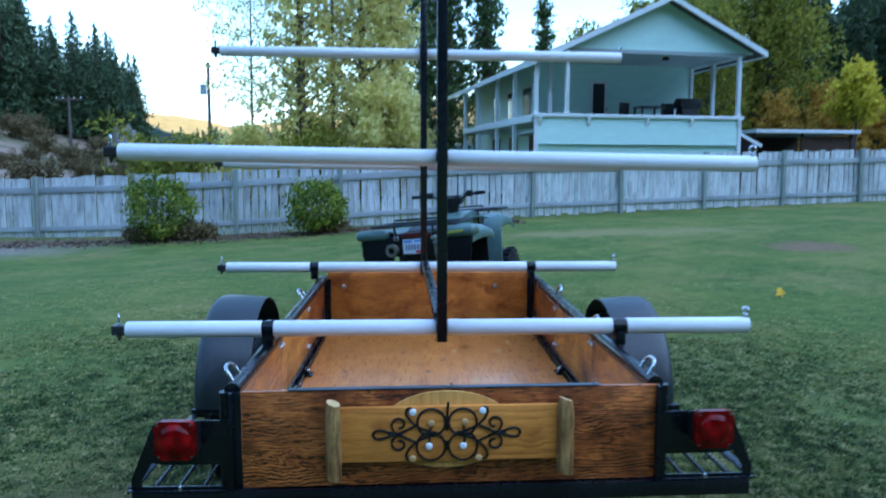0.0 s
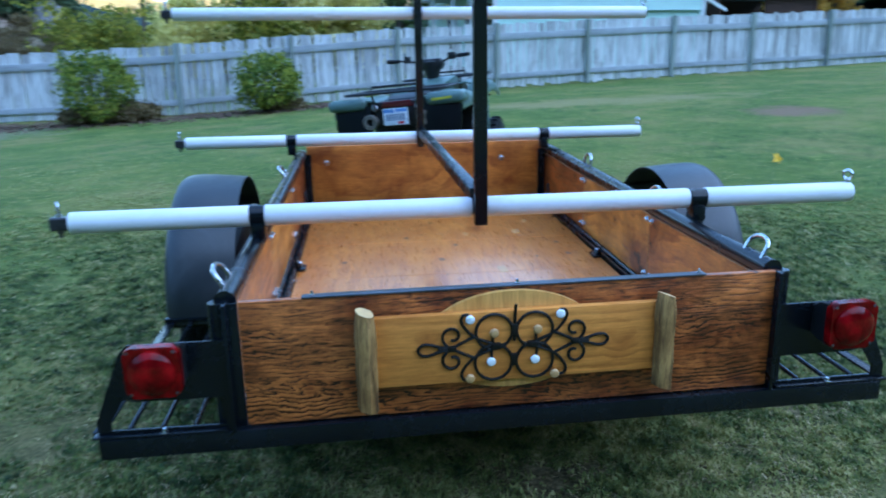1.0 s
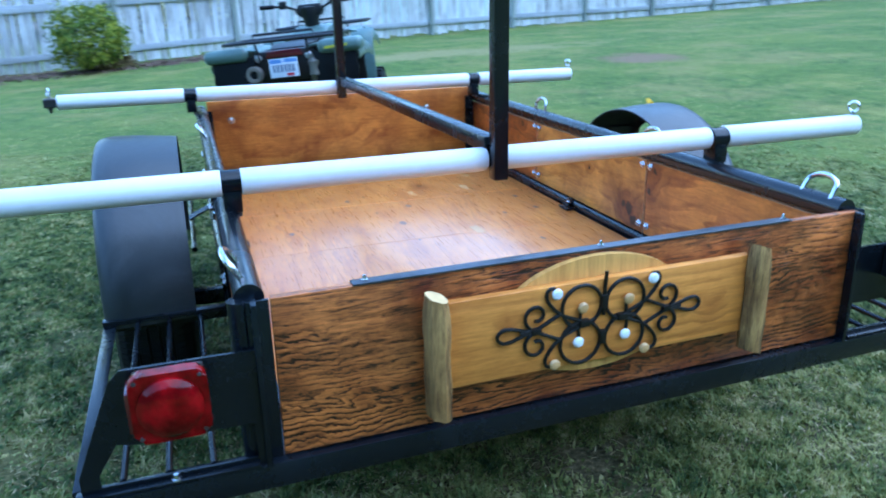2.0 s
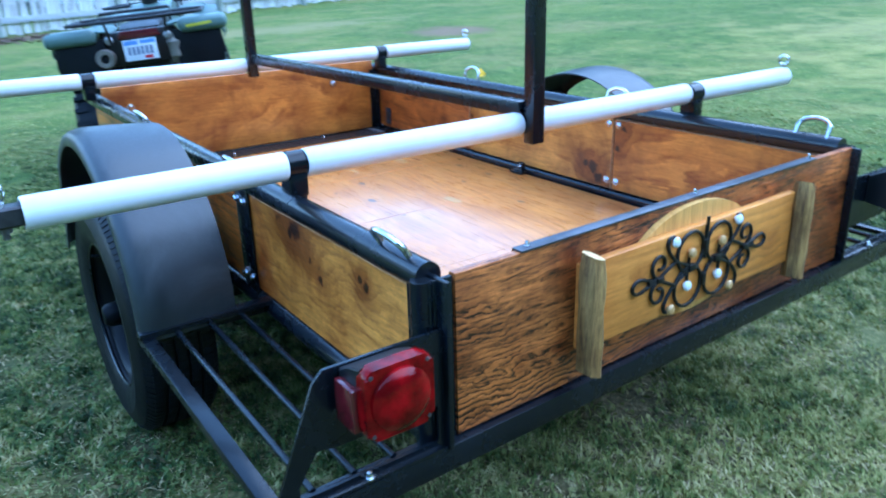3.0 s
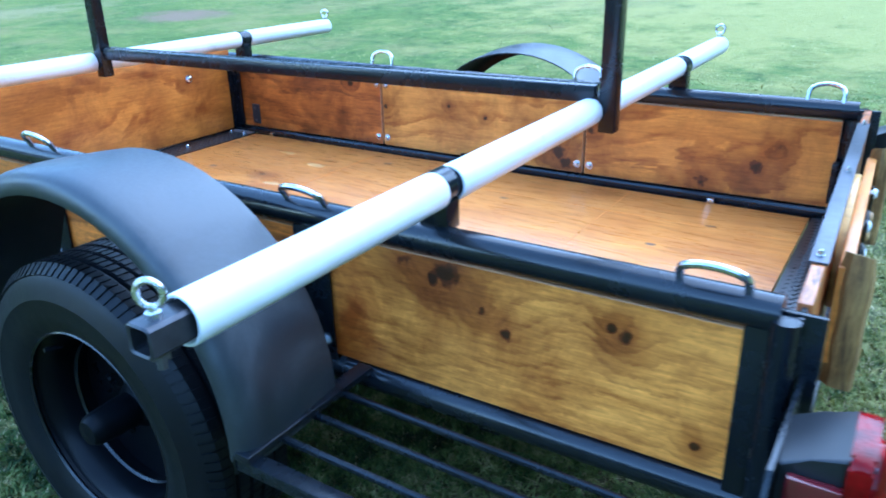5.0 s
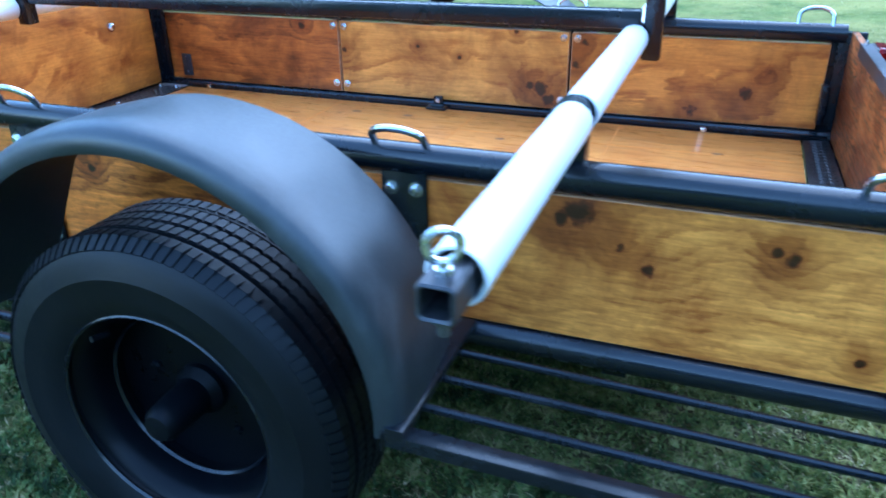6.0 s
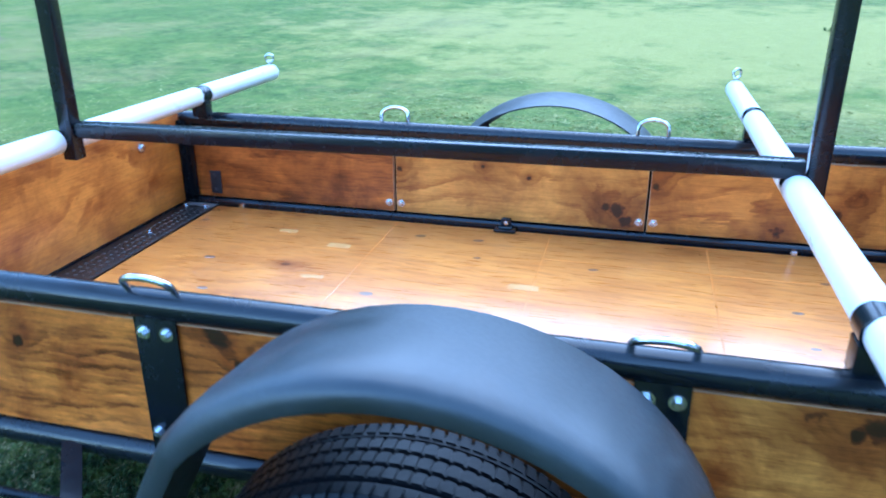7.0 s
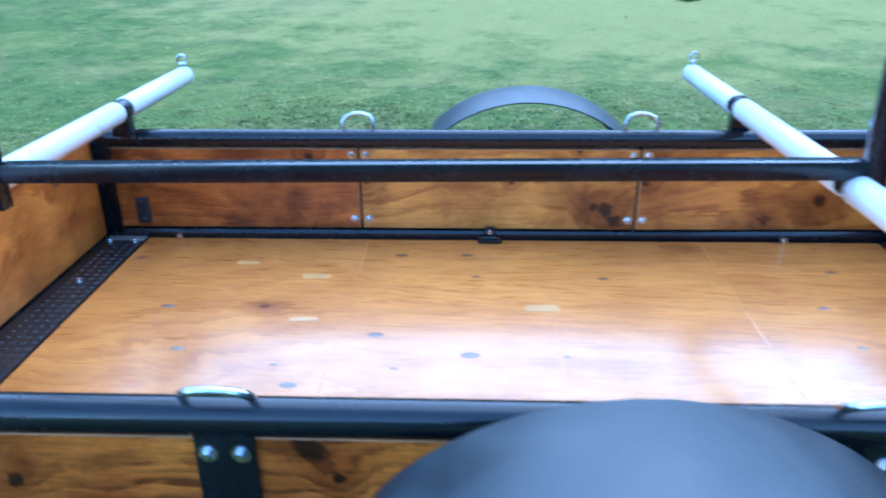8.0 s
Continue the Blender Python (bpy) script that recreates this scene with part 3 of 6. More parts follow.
def beam(bm, a, b, w, h, bevel=0.0, up=(0, 0, 1)):
    """A bar from a to b, w wide and h high."""
    a, b = Vector(a), Vector(b)
    d = (b - a).normalized()
    s = d.cross(Vector(up)).normalized()
    u = s.cross(d)
    vs = [bm.verts.new(p + s * i * w / 2 + u * j * h / 2) for p in (a, b) for i in (-1, 1) for j in (-1, 1)]
    fs = [bm.faces.new([vs[i] for i in f]) for f in ((0, 1, 3, 2), (4, 6, 7, 5), (0, 4, 5, 1), (2, 3, 7, 6), (0, 2, 6, 4), (1, 5, 7, 3))]
    if bevel:
        es = list({e for f in fs for e in f.edges})
        bmesh.ops.bevel(bm, geom=es, offset=bevel, segments=2, affect="EDGES", profile=0.5)
    return bm


def tube(bm, pts, r, n=12, closed=False, caps=True):
    """A round rod swept along points."""
    pts = [Vector(p) for p in pts]
    k = len(pts)
    tang = []
    for i in range(k):
        if closed:
            t = pts[(i + 1) % k] - pts[i - 1]
        else:
            t = pts[min(i + 1, k - 1)] - pts[max(i - 1, 0)]
        tang.append(t.normalized())
    ref = Vector((0, 0, 1)) if abs(tang[0].z) < 0.9 else Vector((1, 0, 0))
    s = tang[0].cross(ref).normalized()
    rings = []
    for i in range(k):
        s = (s - tang[i] * s.dot(tang[i])).normalized()
        u = tang[i].cross(s)
        rr = r[i] if isinstance(r, (list, tuple)) else r
        rings.append([bm.verts.new(pts[i] + (s * math.cos(a) + u * math.sin(a)) * rr) for a in (2 * math.pi * j / n for j in range(n))])
    for i in range(k if closed else k - 1):
        p, q = rings[i], rings[(i + 1) % k]
        for j in range(n):
            bm.faces.new((p[j], p[(j + 1) % n], q[(j + 1) % n], q[j]))
    if caps and not closed:
        bm.faces.new(rings[0][::-1])
        bm.faces.new(rings[-1])
    return bm


def T(*a, **k):
    return tube(bmesh.new(), *a, **k)


def lathe(bm, profile, c, axis="x", n=32, close=False, caps=True):
    """Turns (radius, along) pairs round an axis through c."""
    c = Vector(c)
    rings = []
    for r, h in profile:
        ring = []
        for j in range(n):
            a = 2 * math.pi * j / n
            p, q = r * math.cos(a), r * math.sin(a)
            ring.append(bm.verts.new(c + Vector({"x": (h, p, q), "y": (p, h, q), "z": (p, q, h)}[axis])))
        rings.append(ring)
    for i in range(len(rings) if close else len(rings) - 1):
        a, b = rings[i], rings[(i + 1) % len(rings)]
        for j in range(n):
            bm.faces.new((a[j], a[(j + 1) % n], b[(j + 1) % n], b[j]))
    if not close and caps:
        for ring, r in ((rings[0], profile[0][0]), (rings[-1], profile[-1][0])):
            if r > 1e-4:
                bm.faces.new(ring)
    return bm


def L(*a, **k):
    return lathe(bmesh.new(), *a, **k)


def prism(bm, pts, lo, hi, axis="y", bevel=0.0):
    """A flat outline of (a, b) pairs given thickness along an axis: x (y, z), y (x, z) or z (x, y)."""
    put = {"x": lambda p, h: (h, *p), "y": lambda p, h: (p[0], h, p[1]), "z": lambda p, h: (*p, h)}[axis]
    lower = [bm.verts.new(put(p, lo)) for p in pts]
    upper = [bm.verts.new(put(p, hi)) for p in pts]
    fs = [bm.faces.new(lower), bm.faces.new(upper[::-1])]
    k = len(pts)
    for i in range(k):
        fs.append(bm.faces.new((lower[i], lower[(i + 1) % k], upper[(i + 1) % k], upper[i])))
    if bevel:
        es = list(fs[0].edges) + list(fs[1].edges)
        bmesh.ops.bevel(bm, geom=es, offset=bevel, segments=2, affect="EDGES", profile=0.5)
    return bm


def P(*a, **k):
    return prism(bmesh.new(), *a, **k)


def thing(name, label, category, at=None, group="", kind=""):
    ob = new(name)
    ob.empty_display_size = 0.1
    if at is not None:
        ob.matrix_basis = at
    return tagged(ob, label, category, group, kind)


def smooth(e0, e1, v):
    t = min(1.0, max(0.0, (v - e0) / (e1 - e0)))
    return t * t * (3 - 2 * t)


def ground_z(x, y):
    """The lawn: level round the trailer, falling to one side and rising to the other; hills beyond, some unseen and
    added to block low sky.
    """
    d = math.hypot(x, y - 2)
    z = (0.029 * min(22, x) if x > 0 else -0.44 * (1 - math.exp(x / 6.0))) * smooth(3.5, 11, d)
    def bump_at(cx, cy, rx, ry, h):
        return h * math.exp(-((x - cx) / rx) ** 2 - ((y - cy) / ry) ** 2)
    z += bump_at(-66, 115, 36, 45, 13) + bump_at(-48, 62, 18, 22, 3.0)
    z += bump_at(-215, 640, 130, 160, 44) + bump_at(130, 120, 52, 70, 74) + bump_at(40, 420, 200, 120, 35)
    # unseen hills behind and to both sides, added to cut off low sky light
    z += bump_at(0, -195, 260, 62, 138) + bump_at(185, -20, 55, 150, 84) + bump_at(-190, -20, 60, 120, 66)
    z += smooth(60, 160, d) * 2.5 * noise.noise((x * 0.02, y * 0.02, 3)) + smooth(32, 60, d) * (0.9 * noise.noise((x * 0.11, y * 0.11, 8)) + 0.35 * noise.noise((x * 0.4, y * 0.4, 2)))
    return z


# ---- ground: one sheet that reaches the hills ----
def build_ground():
    side = 190
    ax = [math.copysign(abs(u) ** 2.6 * 900 + abs(u) * 8, u) for u in (2 * i / (side - 1) - 1 for i in range(side))]
    verts = [(x, y + 4, ground_z(x, y + 4)) for y in ax for x in ax]
    faces = [(j * side + i, j * side + i + 1, (j + 1) * side + i + 1, (j + 1) * side + i) for j in range(side - 1) for i in range(side - 1)]
    me = bpy.data.meshes.new("ground")
    me.from_pydata(verts, [], faces)
    me.materials.append(M["ground"])
    me.shade_smooth()
    return tagged(new("ground", me), "mown green lawn with worn dry patches, hills behind and added unseen hills", "lawn", kind="structure")


build_ground()

# ---- the trailer ----
trailer = thing("utility_trailer", "black steel utility trailer with varnished plywood box and pipe rack", "trailer")
BS, RP = M["black_steel"], M["rail_paint"]
FLOOR, RAIL_Z, RAIL_X = 0.413, 0.700, 0.648
BAYS = ((0.062, 0.812), (0.820, 1.605), (1.613, 2.345))
SEAM = (0.816, 1.609)
FRONT = 2.362


def bolt(parent, x, y, z, axis="x", out=1.0, size=0.011):
    """A zinc hex bolt with a washer, its head pointing along the axis."""
    bm = bmesh.new()
    lathe(bm, [(0.0, 0.0), (size * 1.15, 0.0), (size * 1.15, out * 0.0025), (0.0, out * 0.0025)], (0, 0, 0), axis, 14)
    lathe(bm, [(size * 0.75, out * 0.002), (size * 0.78, out * 0.008), (size * 0.55, out * 0.0105), (0.0, out * 0.011)], (0, 0, 0), axis, 6)
    bmesh.ops.remove_doubles(bm, verts=bm.verts, dist=1e-5)
    return part("bolt", bm, M["zinc"], parent, "shiny zinc bolt head", at=Matrix.Translation((x, y, z)))


def build_floor():
    floor = part("floor_panel", B(-0.598, 0.598, 0.135, 2.235, FLOOR - 0.018, FLOOR, bevel=0.002), [M["floor_ply"]], trailer, "glossy varnished orange plywood floor panel")
    for x, y, w, d, turn in ((0.184, 1.116, 0.080, 0.032, 2), (0.347, 1.692, 0.072, 0.030, -2), (0.427, 1.892, 0.060, 0.024, 0), (0.116, 1.677, 0.066, 0.018, 4)):
        bm = P([(-d / 2, -w / 2 + 0.006), (-d / 2 + 0.004, -w / 2), (d / 2 - 0.004, -w / 2), (d / 2, -w / 2 + 0.006), (d / 2, w / 2 - 0.006), (d / 2 - 0.004, w / 2), (-d / 2 + 0.004, w / 2), (-d / 2, w / 2 - 0.006)], 0, 0.0012, "z")
        part("wood_patch", bm, M["patch"], floor, "pale oblong repair patch", at=pose(x, y, FLOOR - 0.0004, 0, 0, turn))
    for x, y, r in ((-0.032, 1.287, 0.016), (0.050, 1.500, 0.014), (-0.155, 1.652, 0.014), (-0.021, 1.926, 0.012), (0.174, 2.019, 0.013), (0.457, 2.200, 0.010), (0.485, 1.480, 0.013), (0.489, 1.300, 0.013), (0.353, 1.275, 0.009), (0.348, 0.948, 0.011), (0.020, 0.442, 0.009), (-0.088, 1.446, 0.006), (-0.080, 1.700, 0.007), (-0.033, 1.081, 0.006), (0.40, 0.35, 0.012), (-0.3, 0.75, 0.013), (-0.42, 1.3, 0.012), (0.2, 0.45, 0.011)):
        bm = L([(0.0, 0.0008), (r * 0.45, 0.0008), (r, 0.0002)], (0, 0, 0), "z", 14)
        part("knot", bm, M["knot"], floor, "dark round knot", at=pose(x, y, FLOOR, 0, 0, 20 * x) @ Matrix.Diagonal((0.75, 1.35, 1, 1)))
    # pale filled joints across the sheet and one along it
    for x0, x1, y0, y1 in ((-0.59, 0.59, 1.583, 1.588), (-0.59, 0.59, 1.092, 1.096), (-0.59, 0.59, 0.636, 0.641), (0.392, 0.396, 0.16, 1.09)):
        part("filled_joint", B(x0, x1, y0, y1, FLOOR - 0.002, FLOOR + 0.0005), M["joint"], floor, "thin pale filled joint")
    for y0, y1, name in ((2.240, FRONT - 0.004, "front_tread_plate"), (0.026, 0.130, "rear_tread_plate")):
        plate = part(name, B(-0.598, 0.598, y0, y1, FLOOR - 0.014, FLOOR + 0.001), M["tread_plate"], trailer, "black steel tread plate strip")
        bm = bmesh.new()
        k = 0
        y = y0 + 0.012
        while y < y1 - 0.006:
            x = -0.585 + (k % 2) * 0.0125
            while x < 0.59:
                a = radians(45 if k % 2 else -45)
                ca, sa = math.cos(a), math.sin(a)
                pts = [(x + u * ca - v * sa, y + u * sa + v * ca) for u, v in ((-0.009, 0), (0, -0.0025), (0.009, 0), (0, 0.0025))]
                lo = [bm.verts.new((*p, FLOOR + 0.001)) for p in pts]
                top = bm.verts.new((x, y, FLOOR + 0.0032))
                for i in range(4):
                    bm.faces.new((lo[i], lo[(i + 1) % 4], top))
                x += 0.025
            y += 0.0125
            k += 1
        tagged(part("raised_tread", bm, M["tread_plate"], plate, sharp=20), kind="stuff")
    for x, y in ((0.56, 2.262), (0.56, 2.335), (-0.15, 2.262), (-0.22, 2.335), (-0.42, 2.262), (0.30, 2.30), (-0.55, 2.335), (-0.55, 2.262)):
        bolt(trailer, x, y, FLOOR + 0.001, "z", 1.0, 0.009)
    part("corner_flashing", B(0.566, 0.5975, 2.238, FRONT - 0.012, FLOOR + 0.0035, FLOOR + 0.0055, bevel=0.0008), M["aluminium"], trailer, "bare pale metal strip in the corner")
    # angle irons along both sides of the floor, with clips and hold-down latches
    for s in (-1, 1):
        bm = bmesh.new()
        box(bm, min(s * 0.600, s * 0.606), max(s * 0.600, s * 0.606), 0.03, FRONT - 0.01, FLOOR - 0.02, FLOOR + 0.012)
        box(bm, min(s * 0.606, s * 0.625), max(s * 0.606, s * 0.625), 0.03, FRONT - 0.01, FLOOR - 0.02, FLOOR - 0.014)
        edge = part("floor_edge_angle", bm, BS, trailer, "black angle iron edging")
        for y in (2.142, 1.05 if s < 0 else 0.40):
            clip = bmesh.new()
            box(clip, -0.008, 0.008, -0.009, 0.009, 0, 0.014, bevel=0.003)
            part("clip", clip, M["zinc"], edge, "small shiny clip", at=Matrix.Translation((s * 0.597, y, FLOOR)))
        latch = bmesh.new()
        box(latch, -0.030, 0.004, -0.034, 0.034, 0, 0.010, bevel=0.003)
        box(latch, -0.004, 0.010, -0.016, 0.016, 0.008, 0.040, bevel=0.004)
        tube(latch, [(-0.012, -0.02, 0.012), (-0.012, 0.02, 0.012)], 0.006, 8)
        latch = part("hold_down_latch", latch, BS, trailer, "black hold-down latch", at=pose(s * 0.597, 1.235, FLOOR + 0.001, 0, 0, 0 if s > 0 else 180))
        bolt(latch, -0.0045, 0, 0.026, "x", -1.0, 0.006)


def build_sides():
    for s in (-1, 1):
        for y0, y1 in BAYS:
            bm = bmesh.new()
            box(bm, min(s * 0.638, s * 0.656), max(s * 0.638, s * 0.656), y0, y1, 0.432, 0.672, bevel=0.0015, seg=1)
            for f in bm.faces:
                c = f.calc_center_median()
                f.material_index = 2 if abs(f.normal.z) > 0.7 or abs(f.normal.y) > 0.7 else (0 if c.x * s > 0.647 else 1)
            part("side_panel", bm, [M["side_ply"] if y0 < 0.5 else M["side_brown"], M["inner_red"] if y0 > 1.5 else M["inner_gold"] if y0 > 0.5 else M["inner_ply"], M["ply_edge"]], trailer, "varnished plywood side panel with knots")
        # top and bottom rails of round pipe
        part("top_rail", T([(s * RAIL_X, 0.03, RAIL_Z), (s * RAIL_X, 0.6, RAIL_Z), (s * RAIL_X, FRONT + 0.03, RAIL_Z)], 0.0255, 20), RP, trailer)
        part("bottom_rail", T([(s * RAIL_X, 0.02, 0.405), (s * RAIL_X, FRONT + 0.03, 0.405)], 0.0245, 18), RP, trailer)
        # straps over the panel seams
        for y in SEAM:
            mid = y - 0.016 if s < 0 else y
            strap = part("seam_strap", B(min(s * 0.658, s * 0.664), max(s * 0.658, s * 0.664), mid - 0.039, mid + 0.039, 0.405, 0.695, bevel=0.002), BS, trailer, "black flat steel strap")
            for dy in (-0.021, 0.021):
                for z in (0.462, 0.655):
                    bolt(strap, s * 0.6642, mid + dy, z, "x", s)
                    bolt(strap, s * 0.6378, y + dy, z, "x", -s)
        # corner posts
        rear = bmesh.new()
        box(rear, min(s * 0.658, s * 0.665), max(s * 0.658, s * 0.665), 0.004, 0.070, 0.40, 0.700, bevel=0.002)
        tube(rear, [(s * 0.668, 0.022, 0.40), (s * 0.668, 0.022, 0.702)], 0.018, 14)
        if s < 0:
            box(rear, -0.657, -0.6185, 0.004, 0.012, 0.40, 0.703, bevel=0.001)
        part("rear_corner_post", rear, BS, trailer)
        part("tailgate_stop", B(min(s * 0.640, s * 0.650), max(s * 0.640, s * 0.650), -0.022, 0.045, 0.40, 0.706, bevel=0.002), BS, trailer)
        front = bmesh.new()
        box(front, min(s * 0.600, s * 0.632), max(s * 0.600, s * 0.632), FRONT - 0.006, FRONT, 0.41, 0.70, bevel=0.001)
        box(front, min(s * 0.6225, s * 0.640), max(s * 0.6225, s * 0.640), FRONT - 0.0165, FRONT + 0.019, 0.41, 0.70, bevel=0.001)
        box(front, min(s * 0.624, s * 0.631), max(s * 0.624, s * 0.631), FRONT - 0.040, FRONT - 0.0168, 0.41, 0.70, bevel=0.001)
        part("front_corner_angle", front, BS, trailer)
        # hinge plates inside
        for y in (2.255,):
            hp = part("hinge_plate", B(min(s * 0.631, s * 0.637), max(s * 0.631, s * 0.637), y - 0.020, y + 0.020, 0.445, 0.525, bevel=0.002), M["rusty_steel"], trailer, "dark steel hinge plate")
            for z in (0.460, 0.510):
                part("bolt", L([(0.006, 0.0), (0.005, -s * 0.004), (0.0, -s * 0.005)], (s * 0.6308, y, z), "x", 8), M["worn_steel"], hp)
        if s > 0:
            part("corner_latch", B(0.598, 0.634, 0.050, 0.068, 0.455, 0.565, bevel=0.003), BS, trailer, "black corner latch bar")
        # tie-down loops bent from zinc rod
        for y, lean in ((0.114, 24), (0.805, 28), (1.592, 24)) if s < 0 else ((0.150, 20), (0.820, 2), (1.608, 2)):
            pts = [(0, -0.044, 0.012), (0.002, -0.043, 0.035)]
            pts += [(0.003 + 0.006 * math.sin(a), -0.043 * math.cos(a), 0.040 + 0.024 * math.sin(a)) for a in (math.pi * i / 10 for i in range(11))]
            pts += [(0.002, 0.043, 0.035), (0, 0.044, 0.012)]
            part("tie_down_loop", T(pts, 0.0060, 10), M["zinc"], trailer, "shiny bent tie-down loop", at=pose(s * RAIL_X, y, RAIL_Z, 0, 0, 0 if s > 0 else 180) @ pose(0, 0, 0.006, 0, lean, 0))
    # front board
    board = part("front_board", B(-0.621, 0.621, FRONT + 0.001, FRONT + 0.019, 0.420, 0.742, bevel=0.002), M["front_ply"], trailer, "reddish varnished plywood front board")
    for x in (-0.521, 0.402):
        bolt(board, x, FRONT + 0.0005, 0.655, "y", -1.0, 0.015)
    part("front_cross_rail", T([(-RAIL_X, FRONT + 0.030, 0.405), (RAIL_X, FRONT + 0.030, 0.405)], 0.0245, 16), RP, trailer)


def spiral(cx, cz, r0, r1, a0, a1, n=22):
    return [(cx + (r0 + (r1 - r0) * i / n) * math.cos(radians(a0 + (a1 - a0) * i / n)), cz + (r0 + (r1 - r0) * i / n) * math.sin(radians(a0 + (a1 - a0) * i / n))) for i in range(n + 1)]


def build_tailgate():
    gate = part("tailgate", B(-0.616, 0.653, 0.0, 0.018, 0.407, 0.706, bevel=0.002), M["tailgate_ply"], trailer, "dark burnt-stained plywood tailgate")
    cap = bmesh.new()
    box(cap, -0.478, 0.464, -0.004, 0.022, 0.7065, 0.7105, bevel=0.001)
    box(cap, -0.478, 0.464, 0.0185, 0.022, 0.678, 0.7065)
    cap = part("cap_strip", cap, M["worn_steel"], gate, "scuffed dark steel edge strip")
    for x in (-0.455, 0.01, 0.45):
        bolt(gate, x, 0.009, 0.7105, "z", 1.0, 0.005)
    oval = [(-0.006 + 0.205 * math.cos(a), 0.582 + 0.119 * math.sin(a)) for a in (2 * math.pi * i / 48 for i in range(48))]
    part("oval_plaque", P(oval, -0.014, -0.0005, "y", 0.003), M["pale_pine"], gate, "pale yellow pine oval plaque")
    part("sign_board", B(-0.357, 0.338, -0.034, -0.0145, 0.491, 0.660, bevel=0.002), M["pine"], gate, "golden pine board")
    for x in (-0.341, 0.352):
        bm = bmesh.new()
        rings = []
        for i in range(8):
            z = 0.447 + 0.232 * i / 7
            r = 0.0245 * (1 + 0.05 * math.sin(i * 2.1 + x * 9)) * (0.86 if i == 7 else 1)
            rings.append([bm.verts.new((x + r * h * math.cos(a), -0.041 + r * h * 1.05 * math.sin(a), z + 0.008 * math.cos(a + x * 8))) for a, h in ((2 * math.pi * j / 14, 1 + 0.06 * math.sin(j * 3.7 + x * 20) + 0.06 * noise.noise((j * 0.9, i * 0.4, x * 9))) for j in range(14))])
        for p, q in zip(rings, rings[1:]):
            for j in range(14):
                bm.faces.new((p[j], p[(j + 1) % 14], q[(j + 1) % 14], q[j]))
        bm.faces.new(rings[0])
        bm.faces.new(rings[-1]).material_index = 1
        part("log_post", bm, [M["log"], M["log_end"]], gate, "short peeled log post with a pale cut end")
    # wrought-iron scrollwork, each rod a sweep in the plane of the board
    y = -0.0385
    def rod(pts, r=0.0037):
        p = [Vector(q) for q in pts]
        if len(p) < 16:
            ext = [p[0] * 2 - p[1], *p, p[-1] * 2 - p[-2]]
            pts = []
            for a, b, c, d in zip(ext, ext[1:], ext[2:], ext[3:]):
                for k in range(4):
                    t = k / 4
                    pts.append(0.5 * (2 * b + (c - a) * t + (2 * a - 5 * b + 4 * c - d) * t * t + (3 * b - a - 3 * c + d) * t ** 3))
            pts.append(p[-1])
        part("iron_scroll", T([(px, y, pz) for px, pz in pts], r, 8), M["iron"], gate, "black wrought-iron scroll rod")
    cz = 0.578
    for s in (-1, 1):
        ox = -0.005
        # two stacked open rings and the stems with the knobs inside
        for dx, dz, r in ((0.047, 0.035, 0.042), (0.048, -0.040, 0.043)):
            rod([(ox + s * (dx + r * math.cos(a)), cz + dz + r * math.sin(a)) for a in (math.pi * 2 * i / 26 for i in range(27))])
        rod([(ox + s * 0.050, cz + 0.034), (ox + s * 0.050, cz + 0.012), (ox + s * 0.053, cz - 0.012), (ox + s * 0.051, cz - 0.036)], 0.0034)
        # crossing arms that run from the middle to the outer volutes
        for v in (-1, 1):
            rod([(ox + s * 0.020, cz - v * 0.004), (ox + s * 0.055, cz + v * 0.008), (ox + s * 0.090, cz + v * 0.024), (ox + s * 0.112, cz + v * 0.045), (ox + s * 0.122, cz + v * 0.064), (ox + s * 0.118, cz + v * 0.078), (ox + s * 0.105, cz + v * 0.080)])
            rod([(ox + s * px, cz + v * pz) for px, pz in [(0.175, 0.0), (0.160, 0.004)] + spiral(0.142, 0.030, 0.026, 0.009, -70, 290)])
            rod([(ox + s * px, cz + v * pz) for px, pz in [(0.092, 0.026), (0.118, 0.014), (0.142, 0.003), (0.168, 0.0)]])
        # pointed loop at the end
        rod([(ox + s * px, cz + pz) for px, pz in ((0.150, 0.0), (0.172, 0.006), (0.195, 0.013), (0.212, 0.012), (0.221, 0.0), (0.212, -0.012), (0.195, -0.013), (0.172, -0.006), (0.150, 0.0))])
        part("iron_collar", B(ox + s * 0.143 - 0.010, ox + s * 0.143 + 0.010, y - 0.007, y + 0.007, cz - 0.006, cz + 0.006, bevel=0.002), M["iron"], gate)
        part("iron_collar", B(ox + s * 0.042 - 0.011, ox + s * 0.042 + 0.011, y - 0.007, y + 0.007, cz - 0.007, cz + 0.007, bevel=0.002), M["iron"], gate)
    rod([(-0.005, cz + 0.010), (-0.004, cz + 0.060), (-0.002, cz + 0.098)], 0.0038)
    part("iron_collar", B(-0.012, 0.002, y - 0.006, y + 0.006, cz + 0.024, cz + 0.052, bevel=0.002), M["iron"], gate)
    part("iron_collar", B(-0.012, 0.002, y - 0.006, y + 0.006, cz - 0.050, cz - 0.022, bevel=0.002), M["iron"], gate)
    part("iron_back_pin", T([(-0.005, -0.033, cz + 0.04), (-0.005, y, cz + 0.04)], 0.004, 8), M["iron"], gate)
